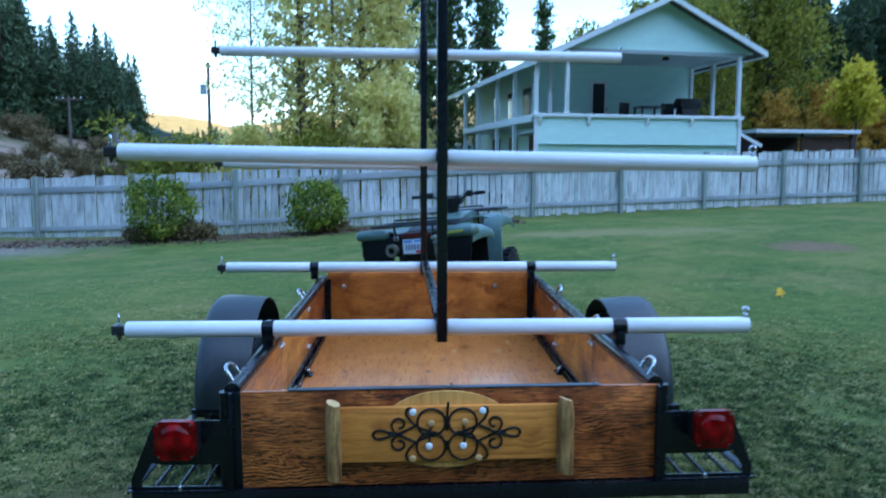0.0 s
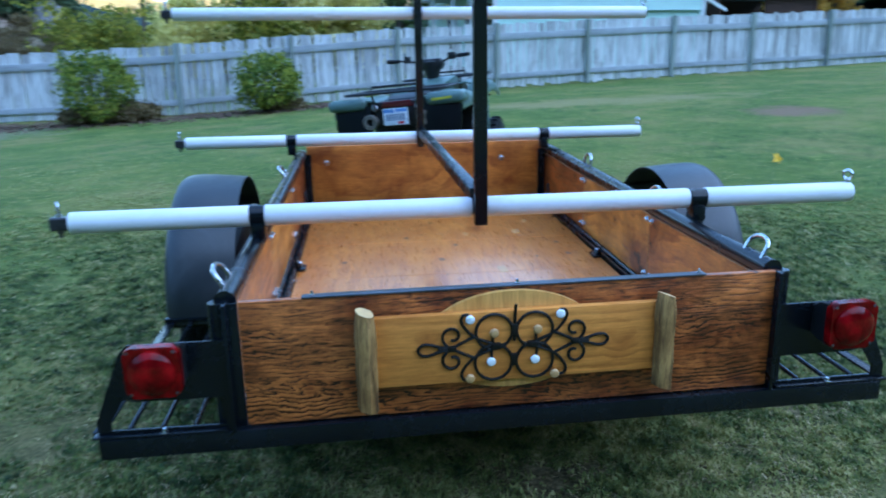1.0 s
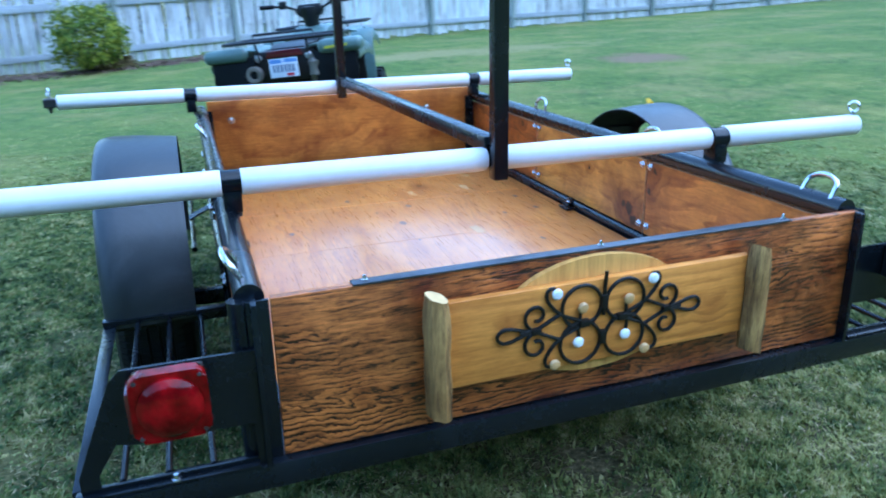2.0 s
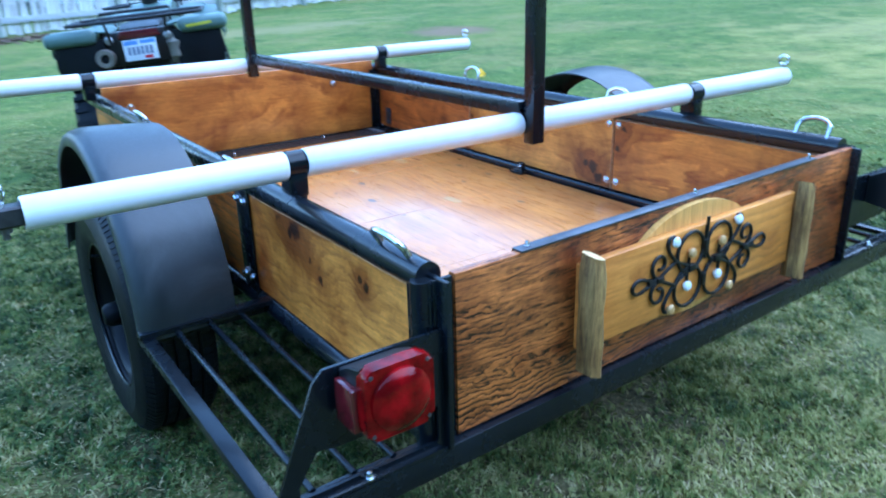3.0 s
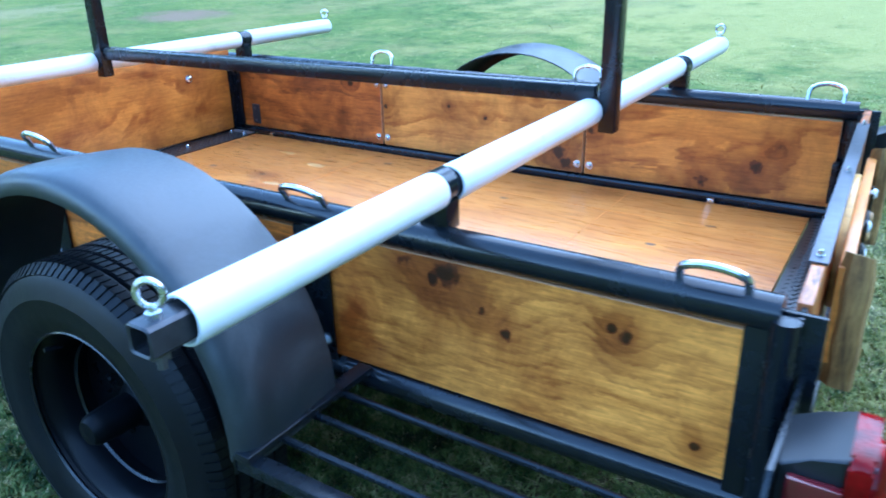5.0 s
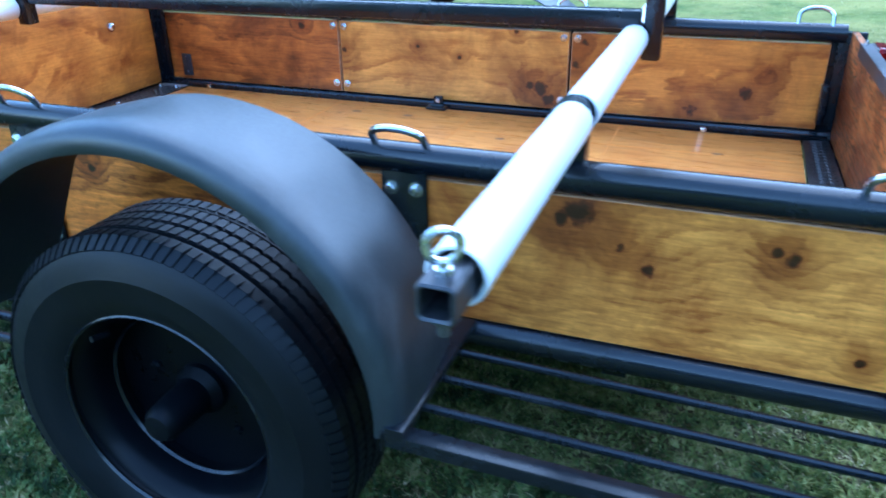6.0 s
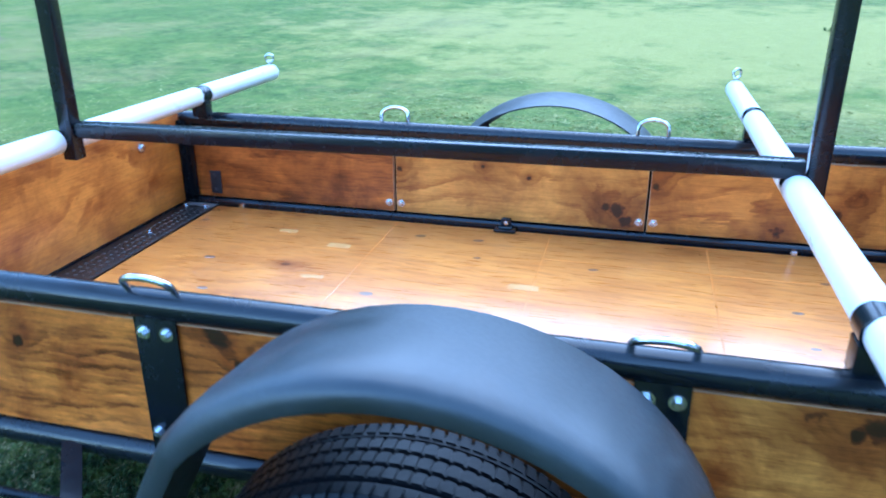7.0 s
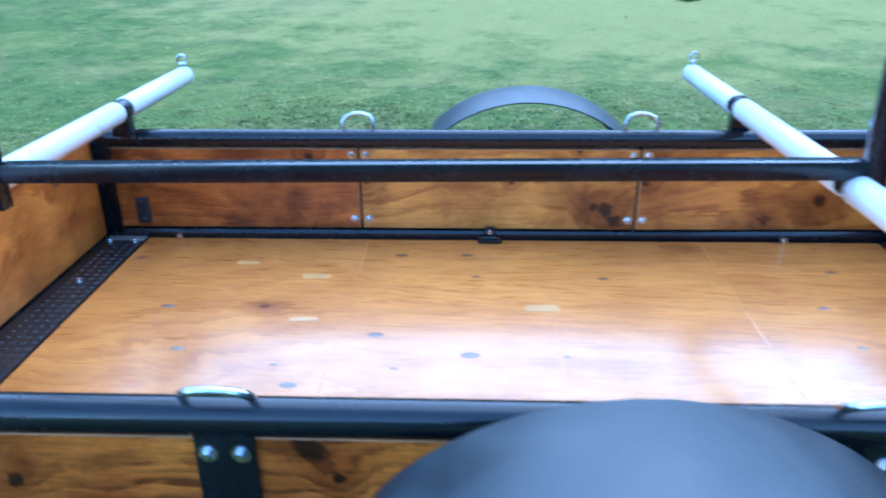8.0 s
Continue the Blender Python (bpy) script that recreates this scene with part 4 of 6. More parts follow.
    for x, z, white in ((-0.107, 0.647, 1), (0.101, 0.648, 1), (-0.059, 0.541, 1), (0.043, 0.540, 1), (-0.052, 0.611, 0), (0.048, 0.614, 0), (-0.108, 0.503, 0), (0.090, 0.501, 0)):
        bm = L([(0.004, 0.012), (0.006, 0.005), (0.0105, 0.002), (0.0110, -0.002), (0.008, -0.0055), (0.0, -0.007)], (0, 0, 0), "y", 16)
        part("white_knob" if white else "wooden_knob", bm, M["white_knob" if white else "wood_knob"], gate, "small white ceramic knob" if white else "small turned wooden knob", at=Matrix.Translation((x, -0.042, z)))


def build_rear():
    part("bumper", B(-0.944, 0.941, -0.024, 0.026, 0.353, 0.403, bevel=0.004), BS, trailer, "black square-tube rear bumper")
    for s in (-1, 1):
        # shelf of bars between the bumper and the fender, and another before the wheel
        for y0, y1, z0, z1 in ((0.026, 0.696, 0.410, 0.422), (1.445, 2.33, 0.40, 0.40)):
            if y0 < 1:
                bm = bmesh.new()
                beam(bm, (s * 0.950, y0 - 0.02, z0 - 0.003), (s * 0.950, y1 + 0.012, z1 - 0.003), 0.028, 0.006, 0.001)
                beam(bm, (s * 0.962, y0 - 0.02, z0 - 0.011), (s * 0.962, y1 + 0.012, z1 - 0.011), 0.005, 0.020, 0.001)
                part("shelf_edge", bm, BS, trailer)
                bm = bmesh.new()
                beam(bm, (s * 0.655, y1, z1 + 0.002), (s * 0.966, y1, z1 + 0.002), 0.034, 0.006, 0.001)
                beam(bm, (s * 0.655, y1 + 0.016, z1 - 0.014), (s * 0.966, y1 + 0.016, z1 - 0.014), 0.005, 0.032, 0.001)
                part("shelf_cross_bar", bm, BS, trailer)
                for x in (0.738, 0.812, 0.886):
                    part("shelf_bar", T([(s * x, y0 - 0.01, z0 - 0.004), (s * x, y1, z1 - 0.004)], 0.0065, 10), BS, trailer)
            else:
                for x, z in ((0.86, 0.335), (0.80, 0.335), (0.74, 0.335)):
                    part("shelf_bar", T([(s * x, y0 + 0.06, z), (s * x, y1, z)], 0.010, 10), BS, trailer)
                part("shelf_cross_bar", B(min(s * 0.655, s * 0.88), max(s * 0.655, s * 0.88), y1 - 0.02, y1 + 0.015, 0.318, 0.345, bevel=0.002), BS, trailer)
                part("shelf_hanger", beam(bmesh.new(), (s * 0.668, 1.80, 0.412), (s * 0.900, 1.63, 0.345), 0.034, 0.006), BS, trailer)
        # the bracket that carries the tail lamp: a plate with an opening under the lamp
        shift = 0.010 if s < 0 else -0.005
        outer = [(0.655, 0.403), (0.655, 0.622), (0.872, 0.622), (0.890, 0.604), (0.957, 0.440), (0.957, 0.403)]
        hole = [(0.672, 0.418), (0.672, 0.486), (0.86, 0.486), (0.893, 0.492), (0.926, 0.440), (0.926, 0.418)]
        bm = bmesh.new()
        for yy in (-0.008, -0.002):
            vo = [bm.verts.new((s * a + shift, yy, b)) for a, b in outer]
            vi = [bm.verts.new((s * a + shift, yy, b)) for a, b in hole]
            for i in range(6):
                bm.faces.new((vo[i], vo[(i + 1) % 6], vi[(i + 1) % 6], vi[i]))
        bm.verts.ensure_lookup_table()
        for base in (0, 6):
            for i in range(6):
                j = (i + 1) % 6
                bm.faces.new((bm.verts[base + i], bm.verts[base + j], bm.verts[12 + base + j], bm.verts[12 + base + i]))
        part("lamp_bracket", bm, BS, trailer, "black steel lamp bracket plate")
        fl = bmesh.new()
        box(fl, min(s * 0.66, s * 0.957), max(s * 0.66, s * 0.957), -0.02, 0.012, 0.4035, 0.409, bevel=0.001)
        part("bracket_foot", fl, BS, trailer)
        bolt(trailer, s * 0.80, -0.012, 0.409, "z", 1.0, 0.008)
        # square tail lamp
        lx, lz = s * 0.796 + shift, 0.592
        tail = bmesh.new()
        prism(tail, [(-0.008, lz - 0.046), (-0.008, lz + 0.026), (-0.040, lz + 0.040), (-0.076, lz + 0.054), (-0.076, lz - 0.056), (-0.040, lz - 0.050)], lx - 0.052, lx + 0.052, "x", 0.004)
        tail = part("tail_lamp", tail, M["housing"], trailer, "square trailer tail lamp with black housing")
        lens = bmesh.new()
        sq = [(lx + 0.0575 * math.copysign(abs(math.cos(a)) ** 0.28, math.cos(a)), lz + 0.0575 * math.copysign(abs(math.sin(a)) ** 0.28, math.sin(a))) for a in (2 * math.pi * (i + 0.5) / 40 for i in range(40))]
        prism(lens, sq, -0.098, -0.074, "y", 0.007)
        lens = part("red_lens", lens, M["lens"], tail, "glossy red plastic lens")
        part("lens_dome", L([(0.050, 0.001), (0.049, -0.005), (0.042, -0.012), (0.030, -0.017), (0.015, -0.020), (0.0, -0.021)], (lx, -0.0975, lz), "y", 32), M["lens"], tail, "round raised red lens face")
        part("side_marker", B(min(lx + s * 0.052, lx + s * 0.066), max(lx + s * 0.052, lx + s * 0.066), -0.074, -0.020, lz - 0.050, lz + 0.020, bevel=0.003), M["dark_red"], tail, "small dark red side marker")
        for dx in (-0.047, 0.047):
            for dz in (-0.047, 0.047):
                part("lens_screw", L([(0.0034, 0.0), (0.0034, -0.0016), (0.0, -0.0022)], (lx + dx, -0.0975, lz + dz), "y", 10), M["worn_steel"], tail)


def build_wheel(s):
    wx, wy, wz = s * 0.860, 1.110, 0.318
    wheel = part("wheel", L([(0.186, -0.080), (0.190, -0.076), (0.188, -0.070), (0.176, -0.062), (0.166, -0.040), (0.160, 0.0), (0.166, 0.070), (0.185, 0.084)], (0, 0, 0), "x", 48, caps=False), M["rim"], trailer, "black steel wheel with rubber tyre", at=pose(wx, wy, wz, 0, 0, 0 if s < 0 else 180) @ Matrix.Scale(1.04, 4))
    tyre = [(0.186, -0.082), (0.200, -0.091), (0.225, -0.097), (0.250, -0.098), (0.254, -0.0995), (0.258, -0.098), (0.278, -0.092), (0.294, -0.084), (0.304, -0.074)]
    for k in range(5):
        c = -0.056 + 0.028 * k
        tyre += [(0.309, c - 0.0105), (0.3105, c), (0.309, c + 0.0105)]
        if k < 4:
            tyre += [(0.3015, c + 0.0115), (0.3015, c + 0.0165)]
    tyre += [(0.304, 0.074), (0.294, 0.084), (0.278, 0.092), (0.250, 0.098), (0.225, 0.097), (0.200, 0.091), (0.186, 0.082)]
    tyre = part("tyre", L(tyre, (0, 0, 0), "x", 72, caps=False), M["tyre"], wheel, "black rubber tyre with fine tread", sharp=28)
    # tread sipes stand as small dark cuts across the ribs
    bm = bmesh.new()
    for i in range(110):
        a = 2 * math.pi * i / 110
        for c, turn in ((-0.060, 0.05), (-0.028, 0.03), (0.0, 0.02), (0.028, -0.03), (0.060, -0.05)):
            pts = []
            for u, w in ((-0.0100, -0.0066), (0.0100, -0.0066), (0.0100, 0.0066), (-0.0100, 0.0066)):
                b = a + (w + u * turn * 20 * 0.1) / 0.311
                pts.append(bm.verts.new((c + u, 0.3118 * math.cos(b), 0.3118 * math.sin(b))))
            bm.faces.new(pts)
            low = [bm.verts.new(v.co * 1.0) for v in pts]
            for v in low:
                v.co.y *= 0.975
                v.co.z *= 0.975
            for q in range(4):
                bm.faces.new((pts[q], pts[(q + 1) % 4], low[(q + 1) % 4], low[q]))
        # shoulder lugs
        for side in (-1, 1):
            w0, w1 = a - 0.0205, a + 0.0205
            pts = [bm.verts.new((side * x, q * math.cos(b), q * math.sin(b))) for x, q, b in ((0.0700, 0.3110, w0), (0.0700, 0.3110, w1), (0.0868, 0.2950, w1 - 0.012), (0.0868, 0.2950, w0 - 0.012))]
            bm.faces.new(pts)
            low = [bm.verts.new((v.co.x * 0.94, v.co.y * 0.975, v.co.z * 0.975)) for v in pts]
            for q in range(4):
                bm.faces.new((pts[q], pts[(q + 1) % 4], low[(q + 1) % 4], low[q]))
    tagged(part("tread_block", bm, M["tyre"], wheel, sharp=20), kind="stuff")
    part("rim_lip", L([(0.187, -0.079), (0.1905, -0.0835), (0.187, -0.086), (0.1835, -0.0825)], (0, 0, 0), "x", 56, close=True, caps=False), M["rail_paint"], wheel, "shiny rolled rim edge")
    part("rim_step", L([(0.152, -0.040), (0.1555, -0.0445), (0.152, -0.049), (0.1485, -0.0445)], (0.030, 0, 0), "x", 48, close=True, caps=False), M["rail_paint"], wheel)
    # dished centre, hub and nuts
    part("wheel_disc", L([(0.164, -0.030), (0.150, -0.022), (0.137, -0.002), (0.112, 0.006), (0.092, -0.004), (0.078, -0.014), (0.060, -0.010), (0.040, -0.010), (0.0, -0.010)], (0.045, 0, 0), "x", 40), M["rim"], wheel)
    part("hub", L([(0.048, 0.040), (0.046, 0.005), (0.034, -0.010), (0.031, -0.075), (0.029, -0.090), (0.022, -0.100), (0.0, -0.103)], (0, 0, 0), "x", 28), M["hub"], wheel, "grey grease-cap hub")
    part("hub_cup", L([(0.118, -0.004), (0.110, -0.018), (0.086, -0.028), (0.062, -0.024), (0.046, -0.014)], (0.045, 0, 0), "x", 30, caps=False), M["hub_cup"], wheel)
    for i in range(5):
        a = radians(72 * i + 15)
        part("lug_nut", L([(0.010, -0.004), (0.0095, -0.018), (0.006, -0.022), (0.0, -0.022)], (0.03, 0.092 * math.cos(a), 0.092 * math.sin(a)), "x", 6), M["hub"], wheel)
    part("valve_stem", T([(-0.055, 0.10, 0.125), (-0.085, 0.105, 0.13)], 0.005, 8), M["tyre"], wheel)


def build_fender(s):
    """A plastic arch with a rolled outer lip."""
    cy, cz = (1.090, 0.430) if s < 0 else (1.122, 0.408)
    path = [(cy - 0.395 * math.cos(radians(a)), cz + 0.373 * math.sin(radians(a))) for a in range(-3, 136, 6)]
    path += [(1.392, 0.668), (1.416, 0.622), (1.470, 0.515), (1.524, 0.408)]
    section = [(-0.745, -0.004), (-0.745, 0.000), (-0.77, 0.003), (-0.85, 0.010), (-0.905, 0.012), (-0.930, 0.011), (-0.947, 0.007), (-0.957, 0.000), (-0.962, -0.010), (-0.963, -0.025), (-0.9615, -0.029), (-0.958, -0.029), (-0.957, -0.024), (-0.957, -0.012), (-0.951, -0.003), (-0.942, 0.003), (-0.928, 0.006), (-0.90, 0.007), (-0.85, 0.005), (-0.76, -0.002)]
    bm = bmesh.new()
    rings = []
    for i, (y, z) in enumerate(path):
        a, b = path[max(i - 1, 0)], path[min(i + 1, len(path) - 1)]
        t = Vector((b[0] - a[0], b[1] - a[1])).normalized()
        nrm = Vector((-t.y, t.x))
        rings.append([bm.verts.new((-s * x, y + nrm.x * h, z + nrm.y * h)) for x, h in section])
    k = len(section)
    for p, q in zip(rings, rings[1:]):
        for j in range(k):
            bm.faces.new((p[j], p[(j + 1) % k], q[(j + 1) % k], q[j]))
    bm.faces.new(rings[0])
    bm.faces.new(rings[-1])
    fender = part("fender", bm, M["fender"], trailer, "rounded black plastic wheel fender", sharp=50)
    foot = bmesh.new()
    beam(foot, (s * 0.66, 0.694, 0.430), (s * 0.966, 0.694, 0.430), 0.030, 0.008, 0.002)
    part("fender_foot", foot, BS, fender)


def pipe_row(x0, x1, y, z, tilt, gaps, label, skew=0.0, eye=True):
    """White sleeves over a square steel bar, with eye bolts at its ends. gaps: (from, to) left bare."""
    bm = bmesh.new()
    rows = []
    for x, w in ((x0 + 0.02, 0.0135), (x0 - 0.050, 0.0135), (x0 - 0.052, 0.0160), (x0 - 0.050, 0.0180), (x1 + 0.006, 0.0180)):
        c = w * 0.78
        ring = [(w, c), (c, w), (-c, w), (-w, c), (-w, -c), (-c, -w), (c, -w), (w, -c)]
        rows.append([bm.verts.new((x, y + skew * x + p, z - tilt * x + q)) for p, q in ring])
    for p, q in zip(rows, rows[1:]):
        for j in range(8):
            bm.faces.new((p[j], p[(j + 1) % 8], q[(j + 1) % 8], q[j]))
    bm.faces.new(rows[0])
    bm.faces.new(rows[-1])
    bar = part("crossbar", bm, M["rusty_steel"], trailer, label)
    a = x0
    for g0, g1 in (*gaps, (x1, None)):
        b = g0
        bm = bmesh.new()
        ro, ri = 0.0302, 0.0262
        n = 24
        pa, pb = Vector((a, y + skew * a, z - tilt * a)), Vector((b, y + skew * b, z - tilt * b))
        rings = []
        for p, r in ((pa, ri), (pa, ro - 0.001), (pa + Vector((0.002, 0, 0)), ro), (pb - Vector((0.002, 0, 0)), ro), (pb, ro - 0.001), (pb, ri)):
            rings.append([bm.verts.new(p + Vector((0, r * math.cos(t), r * math.sin(t)))) for t in (2 * math.pi * j / n for j in range(n))])
        for i in range(6):
            p, q = rings[i], rings[(i + 1) % 6]
            for j in range(n):
                bm.faces.new((p[j], p[(j + 1) % n], q[(j + 1) % n], q[j]))
        part("pipe_sleeve", bm, M["pvc"], bar, "white plastic pipe sleeve")
        a = g1
    for x in ((x0 - 0.030, x1 - 0.010) if eye else ()):
        zz = z - tilt * x + (0.018 if x < 0 else 0.028)
        ring = T([(0, 0.0145 * math.cos(t), 0.026 + 0.0145 * math.sin(t)) for t in (2 * math.pi * i / 20 for i in range(20))], 0.0040, 8, closed=True)
        tube(ring, [(0, 0, -0.01), (0, 0, 0.013)], 0.005, 8)
        lathe(ring, [(0.009, 0.0), (0.009, 0.006), (0.0, 0.006)], (0, 0, 0), "z", 6)
        part("eye_bolt", ring, M["zinc"], bar, "zinc eye bolt", at=pose(x, y + skew * x, zz, 0, 0, 25))
    if eye:
        nut = L([(0.0, 0.0), (0.011, 0.0), (0.011, -0.010), (0.006, -0.010), (0.006, -0.022), (0.0, -0.022)], (x0 - 0.030, y + skew * x0, z - tilt * x0 - 0.018), "z", 6)
        part("nut", nut, M["worn_steel"], bar)
    return bar


REAR, FORE = 0.546, 2.258


def build_rack():
    w = 0.022
    for y, x0, x1, ux, skew, left, right, rows in (
            (REAR, -1.145, 1.172, 0.006, 0.009, (-0.656, -0.612), (0.648, 0.702), ((0.784, 0.000), (1.411, 0.017), (2.045, 0.010))),
            (FORE, -1.200, 1.118, -0.036, 0.0, (-0.711, -0.659), (0.578, 0.633), ((0.788, 0.000), (1.392, 0.008), (2.030, 0.010)))):
        low = rows[0][0]
        for k, (z, tilt) in enumerate(rows):
            middle = (ux - w, ux + w)
            pipe_row(x0, x1, y, z, tilt, (left, middle, right) if k == 0 else (middle,), "square steel crossbar with white pipe sleeves", skew)
        back = 0.008 if y == REAR else 0.0
        part("upright", B(ux - 0.019, ux + 0.019, y - 0.047 - back, y - 0.009 - back, low - 0.046, 2.48, bevel=0.004), RP, trailer, "black square-tube rack upright")
        for gap in (left, right):
            bm = bmesh.new()
            x = (gap[0] + gap[1]) / 2
            lz = low
            lathe(bm, [(0.0255, -0.026), (0.0285, -0.024), (0.0285, 0.024), (0.0255, 0.026)], (x, y, lz), "x", 20, close=True)
            box(bm, x - 0.020, x + 0.020, y - 0.026, y + 0.026, RAIL_Z + 0.018, lz - 0.017, bevel=0.003)
            clamp = part("rack_clamp", bm, BS, trailer, "black steel rack clamp on the rail")
            for dy in (-0.018, 0.006, 0.020):
                part("clamp_bolt", L([(0.006, 0.0), (0.006, -0.014), (0.0, -0.016)], (x + 0.012, y + dy, RAIL_Z + 0.022), "z", 6), M["worn_steel"], clamp)
    part("long_bar", beam(bmesh.new(), (-0.003, REAR - 0.010, 0.823), (-0.030, FORE - 0.046, 0.817), 0.038, 0.038, 0.004), RP, trailer, "black square-tube long bar")


def build_tongue():
    part("drawbar", beam(bmesh.new(), (0, FRONT + 0.03, 0.385), (-0.065, 3.63, 0.40), 0.06, 0.06, 0.005), BS, trailer, "black drawbar to the quad bike")
    part("coupler", L([(0.028, 0.0), (0.034, 0.01), (0.034, 0.05), (0.018, 0.07), (0.0, 0.075)], (-0.072, 3.664, 0.385), "z", 16), M["worn_steel"], trailer)
    part("axle", beam(bmesh.new(), (-0.80, 1.105, 0.311), (0.80, 1.105, 0.311), 0.045, 0.045, 0.004), BS, trailer)
    for s in (-1, 1):
        part("axle_mount", B(min(s * 0.55, s * 0.60), max(s * 0.55, s * 0.60), 1.0, 1.13, 0.33, FLOOR - 0.03, bevel=0.003), BS, trailer)
    for y in (0.45, 1.065, 1.75):
        part("floor_bearer", B(-0.645, 0.645, y - 0.02, y + 0.02, FLOOR - 0.048, FLOOR - 0.019, bevel=0.002), BS, trailer)


M["joint"] = plain("pale_wood_filler", (0.60, 0.21, 0.036), 0.3, vary=0.2, scale=60, coat=0.5)
M["knot"] = plain("dark_wood_knot", (0.17, 0.075, 0.035), 0.35, vary=0.45, scale=90, coat=0.6)
build_floor()
build_sides()
build_tailgate()
build_rear()


def knock_askew(co):
    """The rear end stands a little askew: one corner is pushed forward by an old knock."""
    k = max(0.0, co.x + 0.63)
    return Vector((co.x + 0.012 * k, co.y + 0.030 * k, co.z))


def bend_rear():
    for ob in trailer.children_recursive:
        if ob.parent.matrix_basis != Matrix():
            continue
        if ob.matrix_basis != Matrix():
            m = ob.matrix_basis.copy()
            if m.translation.y < 0.078:
                m.translation = knock_askew(m.translation)
                ob.matrix_basis = m
        elif ob.type == "MESH":
            for v in ob.data.vertices:
                if v.co.y < 0.078:
                    v.co = knock_askew(v.co)


bend_rear()
for side in (-1, 1):
    build_wheel(side)
    build_fender(side)
build_rack()
build_tongue()


# ---- the quad bike that draws the trailer ----
def build_quad():
    quad = thing("quad_bike", "grey-green quad bike with black racks parked on the lawn", "quad bike", pose(0.080, 4.063, ground_z(0, 4.4) + 0.158, 0, -5, -21) @ Matrix.Scale(0.80, 4))
    G, K = M["atv_plastic"], M["atv_black"]

    def wheel(x, y, r, w):
        prof = [(r * 0.45, -w / 2), (r * 0.62, -w * 0.52), (r * 0.88, -w * 0.5), (r * 0.97, -w * 0.40), (r, -w * 0.15), (r, w * 0.15), (r * 0.97, w * 0.40), (r * 0.88, w * 0.5), (r * 0.62, w * 0.52), (r * 0.45, w / 2)]
        wh = part("wheel", L(prof, (0, 0, 0), "x", 36, caps=False), M["tyre"], quad, "knobbly black tyre", at=pose(x, y, r - 0.197))
        part("rim", L([(r * 0.46, -w * 0.46), (r * 0.40, -w * 0.2), (r * 0.15, -w * 0.25), (r * 0.15, w * 0.25), (r * 0.40, w * 0.2), (r * 0.46, w * 0.46)], (0, 0, 0), "x", 24), K, wh)
        bm = bmesh.new()
        for i in range(22):
            a = 2 * math.pi * i / 22
            for k, (x0, x1) in enumerate(((-0.46, -0.12), (0.12, 0.46))):
                b = a + k * math.pi / 22
                c, sn = math.cos(b), math.sin(b)
                vs = []
                for rr in (r * 0.96, r * 1.03):
                    for u in (x0 * w, x1 * w):
                        for t in (-0.016, 0.016):
                            vs.append(bm.verts.new((u, rr * c - t * sn, rr * sn + t * c)))
                for f in ((0, 1, 3, 2), (4, 6, 7, 5), (0, 4, 5, 1), (2, 3, 7, 6), (0, 2, 6, 4), (1, 5, 7, 3)):
                    bm.faces.new([vs[q] for q in f])
        tagged(part("tyre_lug", bm, M["tyre"], wh), kind="stuff")

    for s in (-1, 1):
        wheel(s * 0.455, 0.0, 0.350, 0.27)
        wheel(s * 0.43, 1.45, 0.350, 0.23)
        # flared fenders: a plate that curls over the wheel
        for yc, half, name in ((0.02, 0.40, "rear_fender"), (1.40, 0.34, "front_fender")):
            bm = bmesh.new()
            rows = []
            for i in range(13):
                u = -1 + 2 * i / 12
                y = yc + u * half
                drop = (0.05 * u ** 2.4 if u > 0 else 0.02 * abs(u) ** 3) if name == "rear_fender" else (0.04 * abs(u) ** 2.2 if u < 0 else 0.08 * u ** 2.6)
                top = 0.885 if name == "rear_fender" else 0.93
                rows.append([(s * 0.20, y, top - 0.01 - drop * 0.15), (s * 0.34, y, top + 0.015 - drop * 0.5), (s * 0.50, y, top - drop), (s * 0.575, y, top - 0.035 - drop), (s * 0.600, y, top - 0.085 - drop), (s * 0.598, y, top - 0.125 - drop)])
            if name == "front_fender":
                rows = [[(p[0] * 0.84, p[1], p[2]) for p in row] for row in rows]
            outer = [[bm.verts.new(p) for p in row] for row in rows]
            inner = [[bm.verts.new((p[0] - s * 0.010, p[1], p[2] - 0.014)) for p in row] for row in rows]
            for grid in (outer, inner):
                for a, b in zip(grid, grid[1:]):
                    for j in range(5):
                        bm.faces.new((a[j], a[j + 1], b[j + 1], b[j]))
            for i in range(12):
                for j in (0, 5):
                    bm.faces.new((outer[i][j], outer[i + 1][j], inner[i + 1][j], inner[i][j]))
            for i in (0, 12):
                for j in range(5):
                    bm.faces.new((outer[i][j], outer[i][j + 1], inner[i][j + 1], inner[i][j]))
            part(name, bm, G, quad, "grey-green moulded plastic fender", sharp=45)
        part("mud_guard", B(min(s * 0.27, s * 0.52), max(s * 0.27, s * 0.52), 0.40, 0.425, 0.30, 0.84, bevel=0.008), K, quad)
        part("mud_flap", prism(bmesh.new(), [(s * 0.24, 0.40), (s * 0.24, 0.83), (s * 0.57, 0.83), (s * 0.585, 0.66), (s * 0.55, 0.54), (s * 0.40, 0.45)], -0.405, -0.385, "y", 0.004), M["tyre"], quad, "black rubber mud flap")
        # the front fender's trailing leg, curving down to the foot well
        leg = [(1.12, 0.915), (1.03, 0.885), (0.965, 0.82), (0.935, 0.72), (0.92, 0.50), (0.925, 0.26)]
        leg += [(y + 0.022, z - 0.010) for y, z in reversed(leg)]
